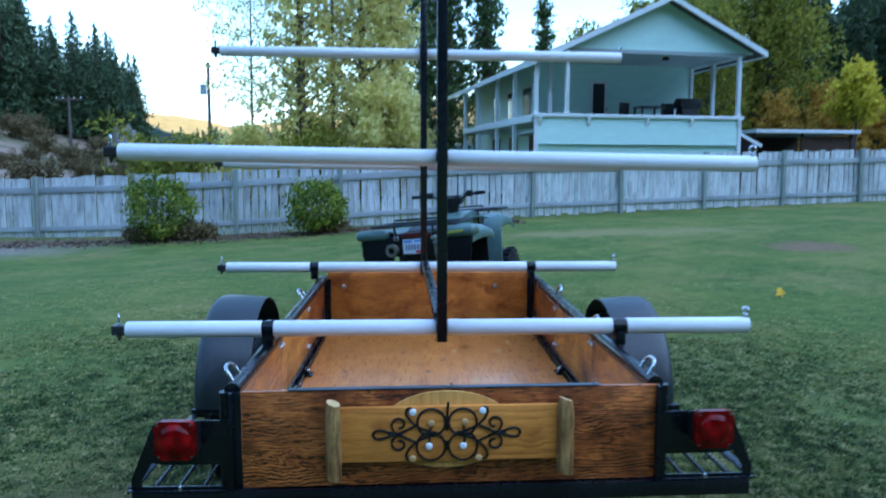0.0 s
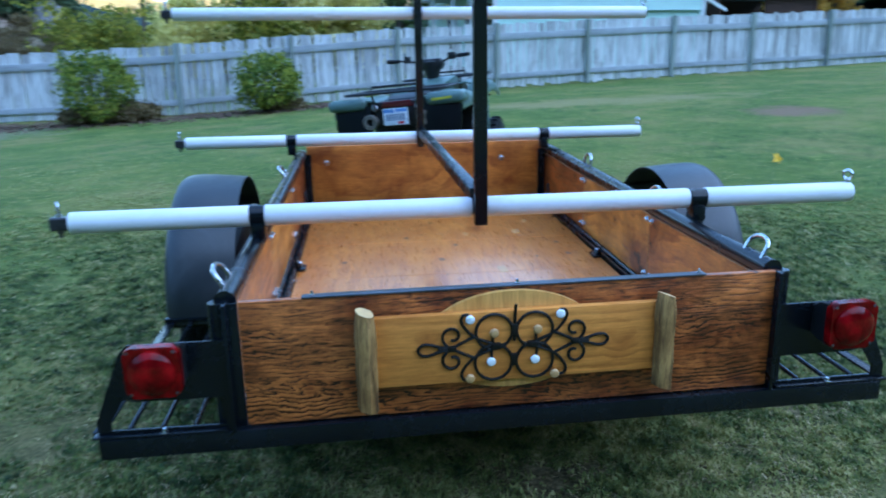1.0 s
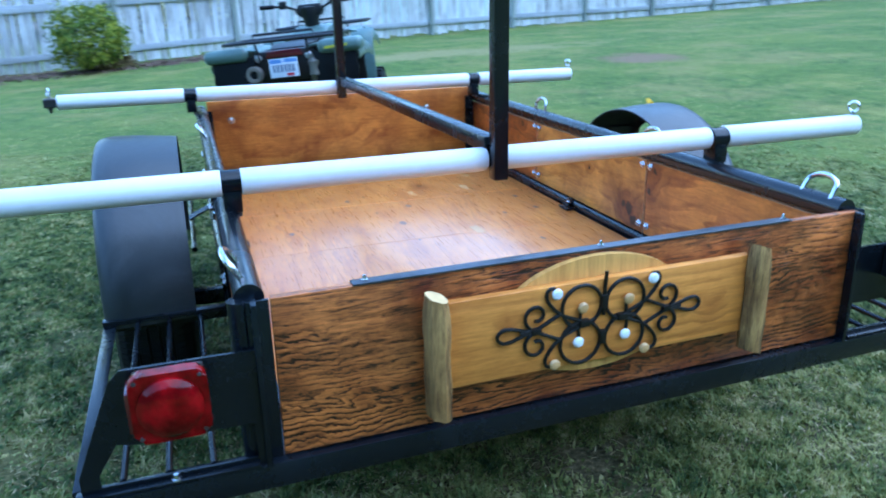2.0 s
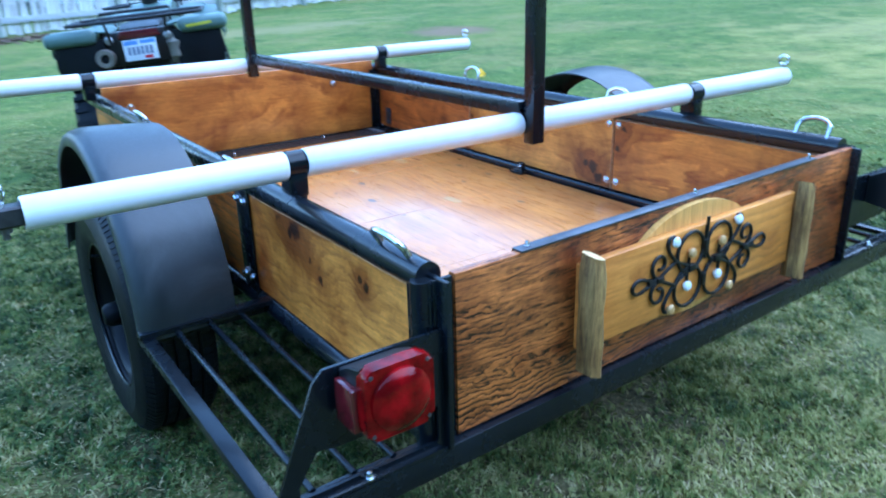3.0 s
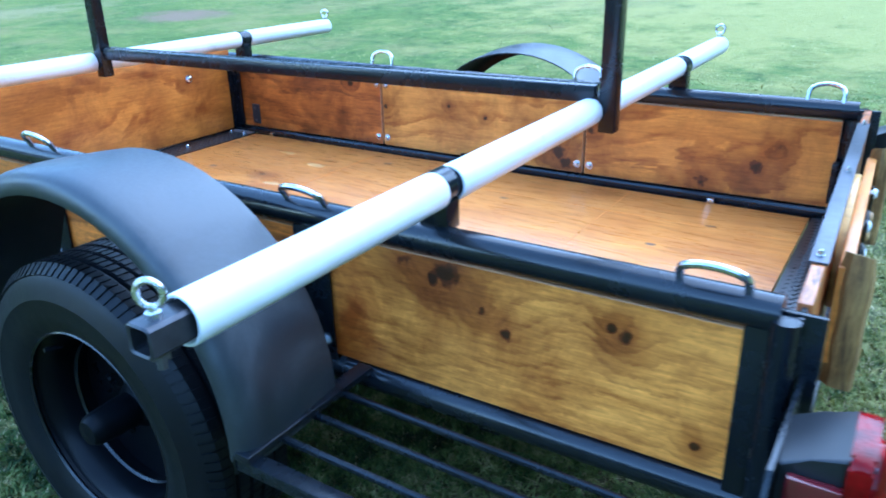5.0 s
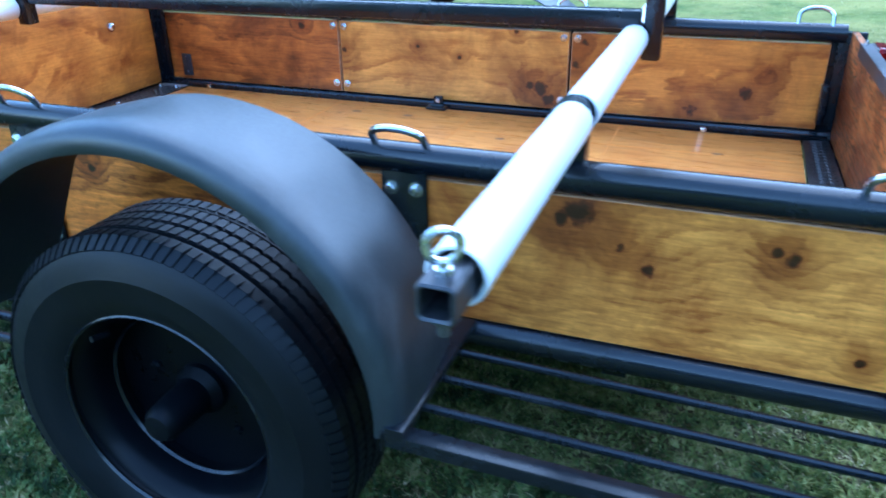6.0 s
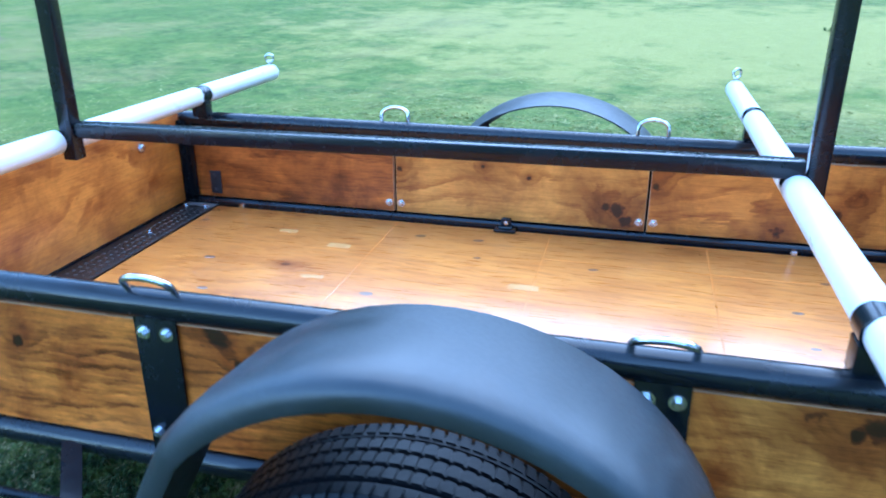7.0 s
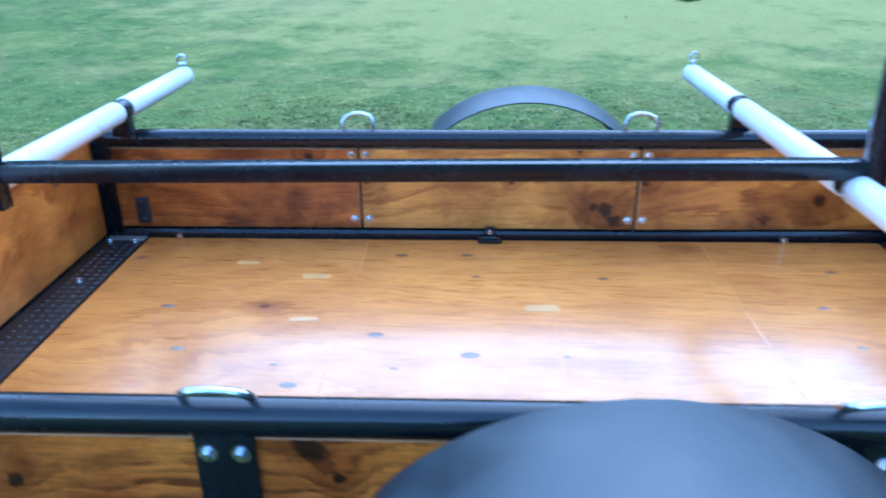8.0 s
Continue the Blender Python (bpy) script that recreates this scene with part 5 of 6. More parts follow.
        part("fender_leg", prism(bmesh.new(), leg, min(s * 0.32, s * 0.535), max(s * 0.32, s * 0.535), "x", 0.006), G, quad, "grey-green fender leg before the foot well")
        if s > 0:
            part("decal", beam(bmesh.new(), (0.34, -0.4515, 0.846), (0.52, -0.4515, 0.856), 0.004, 0.020), M["yellow"], quad, "yellow decal")
        part("foot_well", B(min(s * 0.18, s * 0.50), max(s * 0.18, s * 0.50), 0.42, 0.94, 0.20, 0.24, bevel=0.01), K, quad)
        # handlebar with grip, lever and mirror-like brake box
        hb = part("handlebar", T([(0, 0.88, 1.07), (s * 0.08, 0.86, 1.13), (s * 0.22, 0.81, 1.19), (s * 0.42, 0.74, 1.20)], 0.012, 10), K, quad)
        part("grip", T([(s * 0.31, 0.778, 1.195), (s * 0.435, 0.735, 1.200)], 0.020, 12), M["tyre"], hb)
        part("lever", T([(s * 0.24, 0.84, 1.20), (s * 0.33, 0.835, 1.195), (s * 0.42, 0.79, 1.195)], 0.006, 8), M["aluminium"], hb)
        part("control_box", B(min(s * 0.20, s * 0.265), max(s * 0.20, s * 0.275), 0.77, 0.85, 1.165, 1.235, bevel=0.01), K, hb)
    # body: engine block, tank, seat, rear panel
    part("frame_block", B(-0.17, 0.17, -0.28, 1.50, 0.10, 0.72, bevel=0.04), K, quad, "dark engine and frame")
    tank = prism(bmesh.new(), [(0.50, 0.80), (0.62, 0.93), (0.85, 1.00), (1.10, 1.00), (1.40, 0.95), (1.68, 0.88), (1.74, 0.78), (1.3, 0.70), (0.6, 0.70)], -0.17, 0.17, "x", 0.04)
    part("tank_cover", tank, G, quad, "grey-green tank and nose cover")
    seat = prism(bmesh.new(), [(-0.24, 0.80), (-0.25, 0.87), (-0.15, 0.905), (0.25, 0.885), (0.48, 0.86), (0.66, 0.94), (0.66, 0.83), (0.4, 0.77)], -0.15, 0.15, "x", 0.03)
    part("seat", seat, M["seat"], quad, "black vinyl seat")
    part("rear_panel", prism(bmesh.new(), [(-0.22, 0.62), (0.22, 0.62), (0.27, 0.80), (0.24, 0.86), (-0.24, 0.86), (-0.27, 0.80)], -0.36, -0.18, "y", 0.02), K, quad)
    part("rear_light", prism(bmesh.new(), [(-0.15, 0.805), (0.15, 0.805), (0.13, 0.862), (-0.13, 0.862)], -0.385, -0.35, "y", 0.008), M["dark_red"], quad, "dark red tail light strip")
    part("front_stem", L([(0.06, 0.0), (0.075, 0.08), (0.10, 0.14), (0.10, 0.19), (0.05, 0.215), (0.0, 0.22)], (0, 0.88, 0.97), "z", 18), K, quad)
    pod = prism(bmesh.new(), [(-0.10, 1.08), (-0.13, 1.13), (-0.10, 1.19), (0.10, 1.19), (0.13, 1.13), (0.10, 1.08)], 0.81, 0.96, "y", 0.02)
    part("instrument_pod", pod, K, quad, "black handlebar instrument pod")
    # muffler, plate, hitch
    part("muffler", L([(0.0, 0.30), (0.064, 0.30), (0.068, 0.0), (0.068, -0.05), (0.060, -0.062), (0.034, -0.062), (0.030, -0.03), (0.0, -0.03)], (-0.255, -0.36, 0.690), "y", 28), M["muffler"], quad, "dusty round muffler")
    plate = part("number_plate", B(-0.115, 0.115, -0.445, -0.440, 0.655, 0.80, bevel=0.001), M["plate_white"], quad, "white and blue number plate")
    part("plate_bracket", B(-0.05, 0.05, -0.44, -0.35, 0.70, 0.74), K, quad)
    for i in range(6):
        part("printed_bar", B(-0.088 + i * 0.030, -0.066 + i * 0.030, -0.4462, -0.4452, 0.694, 0.752), M["plate_ink"], plate)
    part("printed_bar", B(-0.108, -0.012, -0.4462, -0.4452, 0.764, 0.794), M["plate_blue"], plate)
    part("printed_bar", B(0.004, 0.108, -0.4462, -0.4452, 0.768, 0.794), M["plate_blue"], plate)
    part("printed_bar", B(0.02, 0.075, -0.4462, -0.4452, 0.664, 0.685), M["plate_red"], plate)
    part("reflector", L([(0.030, 0.0), (0.030, -0.02), (0.02, -0.03), (0.0, -0.032)], (0.20, -0.38, 0.80), "y", 16), M["aluminium"], quad)
    part("reflector", L([(0.030, 0.0), (0.030, -0.02), (0.02, -0.03), (0.0, -0.032)], (-0.21, -0.37, 0.81), "y", 16), M["aluminium"], quad)
    part("hitch", B(-0.03, 0.03, -0.55, -0.25, 0.22, 0.25, bevel=0.004), M["worn_steel"], quad)
    part("hitch_ball", L([(0.014, 0.0), (0.014, 0.02), (0.025, 0.035), (0.0, 0.058)], (0, -0.53, 0.25), "z", 16), M["zinc"], quad)
    bag = bmesh.new()
    lathe(bag, [(0.03, -0.08), (0.055, -0.05), (0.05, 0.0), (0.06, 0.05), (0.03, 0.09)], (0.235, -0.36, 0.70), "z", 14)
    part("shock_absorber", bag, M["muffler"], quad)
    part("light_bracket", B(0.19, 0.30, -0.37, -0.30, 0.60, 0.66, bevel=0.01), M["muffler"], quad)
    # tubular racks
    for y0, y1, z, w, name in ((-0.45, 0.12, 0.940, 0.46, "rear_rack"), (1.20, 1.72, 0.985, 0.44, "front_rack")):
        bm = tube(bmesh.new(), [(-w, y0 + 0.04, z), (-w + 0.04, y0, z), (w - 0.04, y0, z), (w, y0 + 0.04, z), (w, y1 - 0.04, z), (w - 0.04, y1, z), (-w + 0.04, y1, z), (-w, y1 - 0.04, z)], 0.013, 8, closed=True)
        rack = part(name, bm, K, quad, "black tubular carrying rack")
        for i in range(2):
            y = y0 + (y1 - y0) * (i + 1) / 3
            part("rack_rod", T([(-w, y, z - 0.012), (w, y, z - 0.012)], 0.006, 8), K, rack)
        for s in (-1, 1):
            part("rack_leg", T([(s * w * 0.45, y0 + 0.02, z), (s * w * 0.42, y0 + 0.06, z - 0.16)], 0.010, 8), K, rack)
            part("rack_leg", T([(s * w * 0.45, y1 - 0.02, z), (s * w * 0.42, y1 - 0.06, z - 0.16)], 0.010, 8), K, rack)
        part("rack_hoop", T([(-w * 0.55, y0 + 0.12, z), (-w * 0.52, y0 + 0.14, z + 0.05), (w * 0.52, y0 + 0.14, z + 0.05), (w * 0.55, y0 + 0.12, z)], 0.011, 8), K, rack)
    # pointed fender tips behind the rack
    for s in (-1, 1):
        part("fender_lobe", B(min(s * 0.28, s * 0.63), max(s * 0.28, s * 0.63), -0.45, -0.20, 0.80, 0.905, bevel=0.042, seg=3), G, quad, "grey-green rounded rear fender lobe")


build_quad()


# ---- fence of weathered boards ----
FENCE = ((-19.0, 17.6), (-9.5, 16.6), (-4.3, 16.0), (3.2, 17.4), (10.4, 18.8), (20.0, 20.3), (32.0, 21.5))


def build_fence():
    rng = random.Random(5)
    fence = thing("board_fence", "long weathered whitewashed board fence with posts and rails behind the lawn", "fence", pose(0, 17, 0), kind="")
    # walk along the line in steps of a bay
    total = 0.0
    segs = []
    for a, b in zip(FENCE, FENCE[1:]):
        d = math.dist(a, b)
        segs.append((total, total + d, a, b))
        total += d
    def along(s):
        for s0, s1, a, b in segs:
            if s <= s1 + 1e-6:
                k = (s - s0) / (s1 - s0)
                return (a[0] + (b[0] - a[0]) * k, a[1] + (b[1] - a[1]) * k, math.degrees(math.atan2(b[1] - a[1], b[0] - a[0])))
        return along(total)
    start = segs[1][1] - 6 * 2.47
    stops = [start + i * 2.47 for i in range(int((total - start) / 2.47))]
    H = 1.56
    down = Matrix.Translation((0, -17, 0))
    def sag(x):
        # the far ends have sunk into the ground
        return 0.014 * max(0.0, -x - 2.0) if x < 0 else 0.010 * max(0.0, min(14.0, x) - 7.0)
    post0 = None
    boards = []
    for i in range(5):
        bm = bmesh.new()
        w = 0.126 + 0.009 * i
        box(bm, -w / 2, w / 2, -0.009, 0.009, 0.02 + 0.01 * i, H - 0.02 + 0.012 * rng.uniform(-1, 1))
        bmesh.ops.bevel(bm, geom=[e for e in bm.edges if abs(e.verts[0].co.z - e.verts[1].co.z) > 1], offset=0.003, segments=1, affect="EDGES")
        boards.append(bm)
    shared = []
    for k, s in enumerate(stops):
        x, y, turn = along(s)
        z = ground_z(x, y) - sag(x)
        m = down @ pose(x, y, z - 0.05, 0, rng.uniform(-0.8, 0.8), turn) @ Matrix.Translation((0, -0.075, 0))
        if post0 is None:
            post0 = part("fence_post", B(-0.05, 0.05, -0.05, 0.05, 0, H + 0.06, bevel=0.006, seg=1), M["fence_post"], fence, "square weathered fence post", at=m)
        else:
            repeat(post0, m)
        if k + 1 == len(stops):
            break
        x2, y2, _ = along(stops[k + 1])
        z2 = ground_z(x2, y2) - sag(x2)
        back = Vector((math.sin(radians(turn)), -math.cos(radians(turn)), 0)) * 0.034
        for h, size in ((H - 0.32, 0.15), (0.30, 0.12)):
            a, b = Vector((x, y - 17, z + h)) + back, Vector((x2, y2 - 17, z2 + h)) + back
            part("fence_rail", beam(bmesh.new(), a, b, 0.040, size, 0.004), M["fence_rail"], fence)
        count = 15
        for j in range(count):
            u = (j + 0.5) / count
            bx, by = x + (x2 - x) * u, y + (y2 - y) * u
            mm = down @ pose(bx + rng.uniform(-0.012, 0.012), by, z + (z2 - z) * u + rng.uniform(-0.03, 0.02), 0, rng.uniform(-0.9, 0.9), turn)
            i = rng.randrange(5)
            if len(shared) < 5 and boards[i] is not None:
                shared.append((i, part("fence_board", boards[i], M["fence_wood"], fence, at=mm)))
                boards[i] = None
            else:
                repeat(rng.choice(shared)[1], mm, fence)


build_fence()


# ---- plants ----
def leaf_cloud(spots, size, seed, flat=0.5, name="crown", slim=1.0):
    """A mesh of many small leaf clumps, each a folded pair of blades, at the given spots."""
    rng = np.random.default_rng(seed)
    c = np.asarray(spots, float)
    n = len(c)
    d = rng.normal(size=(n, 3))
    d /= np.linalg.norm(d, axis=1, keepdims=True)
    e = np.cross(d, rng.normal(size=(n, 3)))
    e /= np.linalg.norm(e, axis=1, keepdims=True)
    f = np.cross(d, e)
    s = size * rng.uniform(0.6, 1.4, (n, 1))
    w = s * slim * rng.uniform(0.35, 0.6, (n, 1))
    v = np.stack([c - d * s, c + e * w + f * w * flat, c + d * s, c - e * w + f * w * flat], 1).reshape(-1, 3)
    me = bpy.data.meshes.new(name)
    base = np.arange(n) * 4
    idx = np.stack([base, base + 1, base + 2, base, base + 2, base + 3], 1).reshape(-1)
    me.vertices.add(len(v))
    me.vertices.foreach_set("co", v.ravel())
    me.loops.add(len(idx))
    me.loops.foreach_set("vertex_index", idx)
    me.polygons.add(len(idx) // 3)
    me.polygons.foreach_set("loop_start", np.arange(0, len(idx), 3))
    me.update(calc_edges=True)
    me.validate()
    return me


def limbs(rng, height, reach, count, r0, lean=0.3, start=0.25):
    """A tapered trunk with limbs; returns the bmesh and the tips for leaves."""
    bm = bmesh.new()
    pts = [Vector((0.02 * height * math.sin(2.2 * i / 6) * lean, 0.02 * height * math.cos(i) * lean, height * 0.92 * i / 8)) for i in range(9)]
    tube(bm, pts, [r0 * (1 - 0.88 * i / 8) for i in range(9)], 9)
    tips = []
    for k in range(count):
        u = start + (0.95 - start) * (k + rng.random()) / count
        i = min(7, int(u * 8))
        base = pts[i].lerp(pts[i + 1], u * 8 - i)
        a = 2.4 * k + rng.uniform(-0.5, 0.5)
        out = reach(u) * rng.uniform(0.75, 1.1)
        rise = rng.uniform(0.15, 0.6) * out + 0.1
        mid = base + Vector((math.cos(a) * out * 0.5, math.sin(a) * out * 0.5, rise * 0.45))
        end = base + Vector((math.cos(a) * out, math.sin(a) * out, rise))
        r = r0 * (1 - 0.8 * u) * 0.4
        tube(bm, [base, mid, end], [r, r * 0.6, r * 0.15], 5)
        tips += [base.lerp(mid, 0.8), mid, mid.lerp(end, 0.5), end]
    tips.append(pts[-1])
    return bm, tips


def tree(name, label, material, seed, height, reach, count, leaves, spread, leaf, start=0.25, r0=None, at=None, group="", category="tree"):
    rng = random.Random(seed)
    t = thing(name, label, category, at, group)
    bm, tips = limbs(rng, height, reach, count, r0 or height * 0.018, start=start)
    part("trunk", bm, M["bark"], t, "grey-brown furrowed trunk and limbs", sharp=60)
    g = np.random.default_rng(seed)
    pick = np.array([tuple(p) for p in tips])[g.integers(0, len(tips), leaves // 9)]
    # uneven clumps round the limbs, with gaps
    heart = pick + g.normal(size=pick.shape) * spread
    spots = np.repeat(heart, 9, 0) + g.normal(size=(len(heart) * 9, 3)) * spread * 0.42
    me = leaf_cloud(spots, leaf, seed)
    me.materials.append(material)
    c = new("crown", me)
    c.parent = t
    return t


def conifer(name, label, seed, height, at=None, group=""):
    t = thing(name, label, "tree", at, group)
    part("trunk", T([(0, 0, -1.0), (0, 0, height * 0.5), (0, 0, height * 0.98)], [height * 0.016, height * 0.010, 0.02], 7), M["bark"], t)
    g = np.random.default_rng(seed)
    spots = []
    layers = int(height * 3.0)
    for k in range(layers):
        u = 0.10 + 0.90 * (k + 0.5) / layers
        r = height * 0.25 * (1 - u) ** 0.8 * g.uniform(0.75, 1.2) + 0.12
        arms = max(4, int(11 * (1 - u)) + 3)
        for a in g.uniform(0, 6.28, arms):
            rr = r * g.uniform(0.7, 1.1)
            for q in np.linspace(0.25, 1, max(2, int(rr * 4))):
                spots.append((math.cos(a) * rr * q, math.sin(a) * rr * q, height * u - 0.30 * rr * q * q + g.normal() * 0.08))
    me = leaf_cloud(spots, 0.40, seed, 0.2, slim=0.5)
    me.materials.append(M["needles"])
    c = new("crown", me)
    c.parent = t
    return t


def bush(label, x, y, w, h, seed, material):
    t = thing("garden_bush", label, "bush", pose(x, y, ground_z(x, y)), "bushes along the fence")
    rng = random.Random(seed)
    for k in range(16):
        a = k * 2.4
        out = w * 0.42 * rng.uniform(0.4, 1)
        top = h * rng.uniform(0.6, 0.9)
        p = [Vector((0.05 * math.cos(a), 0.05 * math.sin(a), -0.05)), Vector((out * 0.5 * math.cos(a), out * 0.5 * math.sin(a), top * 0.5)), Vector((out * math.cos(a), out * math.sin(a), top))]
        bm = bmesh.new()
        tube(bm, p, [0.014, 0.010, 0.004], 5)
        part("stem", bm, M["bark"], t)
    g = np.random.default_rng(seed)
    d = g.normal(size=(520, 3))
    d /= np.linalg.norm(d, axis=1, keepdims=True)
    d *= g.uniform(0.55, 1.0, (520, 1)) ** 0.5
    lump = 1 + 0.22 * np.sin(d[:, :1] * 7 + seed) * np.cos(d[:, 2:] * 6) + 0.10 * np.sin(d[:, 1:2] * 11 + seed)
    heart = d * lump * np.array([w / 2, w / 2.2, h / 2 * 0.92]) + np.array([0, 0, h * 0.53])
    spots = np.repeat(heart, 9, 0) + g.normal(size=(520 * 9, 3)) * 0.065
    spots = spots[spots[:, 2] > 0.06]
    me = leaf_cloud(spots, 0.042, seed)
    me.materials.append(material)
    c = new("crown", me)
    c.parent = t
    return t


bush("rounded green garden bush with yellowing leaves before the fence", -5.62, 14.6, 1.46, 1.42, 3, M["leaf_bush"])
bush("smaller green garden bush with yellow-green leaves before the fence", -2.28, 15.0, 1.34, 1.22, 4, M["leaf_bush"])
bush("low dry brown brush at the foot of the fence", -6.10, 14.75, 0.60, 0.24, 5, M["leaf_dry"])
bush("low dry brown brush at the foot of the fence", -5.05, 14.85, 0.95, 0.30, 6, M["leaf_dry"])
bush("low dry brown brush at the foot of the fence", -2.05, 15.25, 0.80, 0.20, 7, M["leaf_dry"])


def place(x, y, turn=0, scale=1.0):
    return pose(x, y, ground_z(x, y) - 0.1, 0, 0, turn) @ Matrix.Scale(scale, 4)


def copies(first, spots):
    """More of a tree on the same meshes, each at its own place, turn and size."""
    for x, y, turn, k in spots:
        m = place(x, y, turn)
        o = copy_thing(first, m)
        o.scale = (k, k, k)


def rock(label, x, y, w, h, seed):
    bm = bmesh.new()
    bmesh.ops.create_icosphere(bm, subdivisions=4, radius=1)
    for v in bm.verts:
        p = v.co.copy()
        k = 1 + 0.45 * noise.noise(p * 1.3 + Vector((seed, 0, 0))) + 0.25 * noise.noise(p * 3.1) + 0.12 * noise.noise(p * 8)
        v.co = Vector((p.x * w / 2, p.y * w / 2.5, p.z * h * 0.8)) * k
    ob = part("rock_outcrop", bm, M["rock"], sharp=25, at=pose(x, y, ground_z(x, y)))
    tagged(ob, label, "rock", "rocks on the hillside")


def build_trees():
    rock("grey weathered rock outcrop among the conifers", -30.5, 80, 3.2, 3.6, 3)
    rock("pale tan rock face at the foot of the hill", -24.5, 82, 4.2, 1.8, 5)
    rock("small grey rock outcrop on the slope", -40, 70, 3.0, 2.2, 7)
    # yellowing cottonwoods behind the fence
    Y = M["leaf_yellow"]
    tree("cottonwood_tree", "tall half-bare cottonwood with thin yellow leaves", Y, 11, 17, lambda u: 2.4 * (1.1 - u) + 0.9, 150, 5200, 0.30, 0.085, 0.25, r0=0.07, at=place(-8.3, 37))
    tree("cottonwood_tree", "tall dense yellow-green cottonwood behind the fence", Y, 12, 19, lambda u: 1.7 * (1.05 - u) + 0.5, 100, 6800, 0.42, 0.16, 0.04, at=place(-6.0, 38))
    tree("cottonwood_tree", "slim half-bare cottonwood with a pale trunk", Y, 18, 18, lambda u: 0.9, 60, 5000, 0.40, 0.12, 0.10, r0=0.16, at=place(-4.4, 38.6))
    tree("cottonwood_tree", "tall yellow-green cottonwood with drooping limbs", Y, 13, 17.5, lambda u: 2.1 * (1.05 - u) + 0.5, 100, 7600, 0.46, 0.16, 0.03, at=place(-2.9, 39))
    tree("cottonwood_tree", "narrow yellow-green cottonwood beside the poplars", Y, 19, 16.5, lambda u: 1.5 * (1.05 - u) + 0.35, 80, 6000, 0.40, 0.16, 0.03, at=place(-1.3, 40))
    tree("shrub_tree", "low rounded yellow-green tree behind the fence", Y, 14, 3.6, lambda u: 1.8 * math.sin(math.pi * min(1, u + 0.15)) + 0.3, 34, 9000, 0.34, 0.13, 0.03, at=place(-8.2, 36))
    tree("shrub_tree", "broad yellow-green undergrowth tree below the cottonwoods", Y, 17, 5.6, lambda u: 2.5 * math.cos(1.4 * u) + 0.3, 46, 9000, 0.40, 0.17, 0.03, at=place(-1.5, 37))
    tree("shrub_tree", "low spreading green shrub behind the fence", M["leaf_green"], 15, 2.6, lambda u: 2.2, 26, 5000, 0.35, 0.12, 0.05, at=place(-11.4, 33))
    tree("shrub_tree", "low yellow-green shrub under the cottonwoods", M["leaf_green"], 16, 3.0, lambda u: 2.4, 26, 6000, 0.40, 0.13, 0.05, at=place(-4.2, 36))
    b = tree("hillside_shrub", "dry olive-brown brush on the tan slope", M["leaf_dry"], 61, 1.8, lambda u: 1.3, 24, 2400, 0.30, 0.12, 0.05, at=place(-22.5, 44), group="brush on the slope")
    rng = random.Random(23)
    copies(b, [(rng.uniform(-50, -17), rng.uniform(45, 80), rng.uniform(0, 360), rng.uniform(0.4, 0.95)) for _ in range(46)])
    # dark columnar poplars
    p = tree("poplar_tree", "tall dark green columnar poplar", M["leaf_poplar"], 21, 24, lambda u: 1.15 * math.sin(math.pi * min(1, 0.15 + u * 0.85)) + 0.25, 90, 9000, 0.36, 0.17, 0.03, at=place(0.5, 52), group="row of poplars")
    copies(p, ((2.4, 53, 80, 1.05), (5.3, 54, 150, 0.95), (9.9, 57, 20, 0.66), (-1.6, 50, 200, 0.8)))
    # mixed trees behind and beside the house
    g = tree("mixed_tree", "tall green and yellow autumn tree behind the house", M["leaf_green"], 31, 15, lambda u: 2.6 * math.sin(math.pi * min(1, 0.2 + u * 0.8)) + 0.4, 50, 6500, 0.55, 0.18, 0.08, at=place(18.5, 60), group="trees behind the house")
    copies(g, ((22, 55, 60, 0.9), (24.0, 58, 130, 1.05), (14.5, 62, 220, 0.9), (20.5, 50, 250, 0.85), (27.0, 56, 10, 1.15), (29.5, 60, 75, 1.3), (26.0, 66, 20, 1.45)))
    tree("golden_tree", "bright yellow autumn tree before the dark woods", M["leaf_gold"], 41, 6.6, lambda u: 1.25 * math.sin(math.pi * min(1, 0.22 + u * 0.78)) + 0.3, 40, 6000, 0.26, 0.14, 0.50, at=place(27.7, 45, 0, 1.08))
    o = tree("orange_tree", "small orange autumn tree at the wood's edge", M["leaf_orange"], 42, 6.0, lambda u: 1.3 * math.sin(math.pi * min(1, 0.2 + u * 0.8)) + 0.3, 30, 2600, 0.40, 0.15, 0.1, at=place(28.5, 48), group="orange trees")
    copies(o, ((32.5, 50, 90, 0.8), (26.0, 60, 190, 1.4), (25.2, 50, 40, 0.9), (29.5, 62, 130, 1.5), (31.0, 55, 10, 1.1)))
    # conifers on the hills
    c1 = conifer("conifer_tree", "dark green conifer on the hillside", 51, 14, place(-52, 96), "conifers on the hillsides")
    c2 = conifer("conifer_tree", "dark green conifer on the hillside", 52, 11, place(-46, 92), "conifers on the hillsides")
    rng = random.Random(9)
    spots1, spots2 = [], []
    for k in range(150):
        a = radians(rng.uniform(-38, -19.6))
        d = rng.uniform(88, 126)
        (spots1 if k % 2 else spots2).append((math.sin(a) * d, math.cos(a) * d, rng.uniform(0, 360), rng.uniform(0.50, 0.80) * (1 + 0.055 * min(8, -19.6 - math.degrees(a)))))
    for k in range(90):
        a = radians(rng.uniform(25.2, 42))
        d = rng.uniform(80, 125)
        (spots1 if k % 2 else spots2).append((math.sin(a) * d, math.cos(a) * d, rng.uniform(0, 360), rng.uniform(1.0, 1.6)))
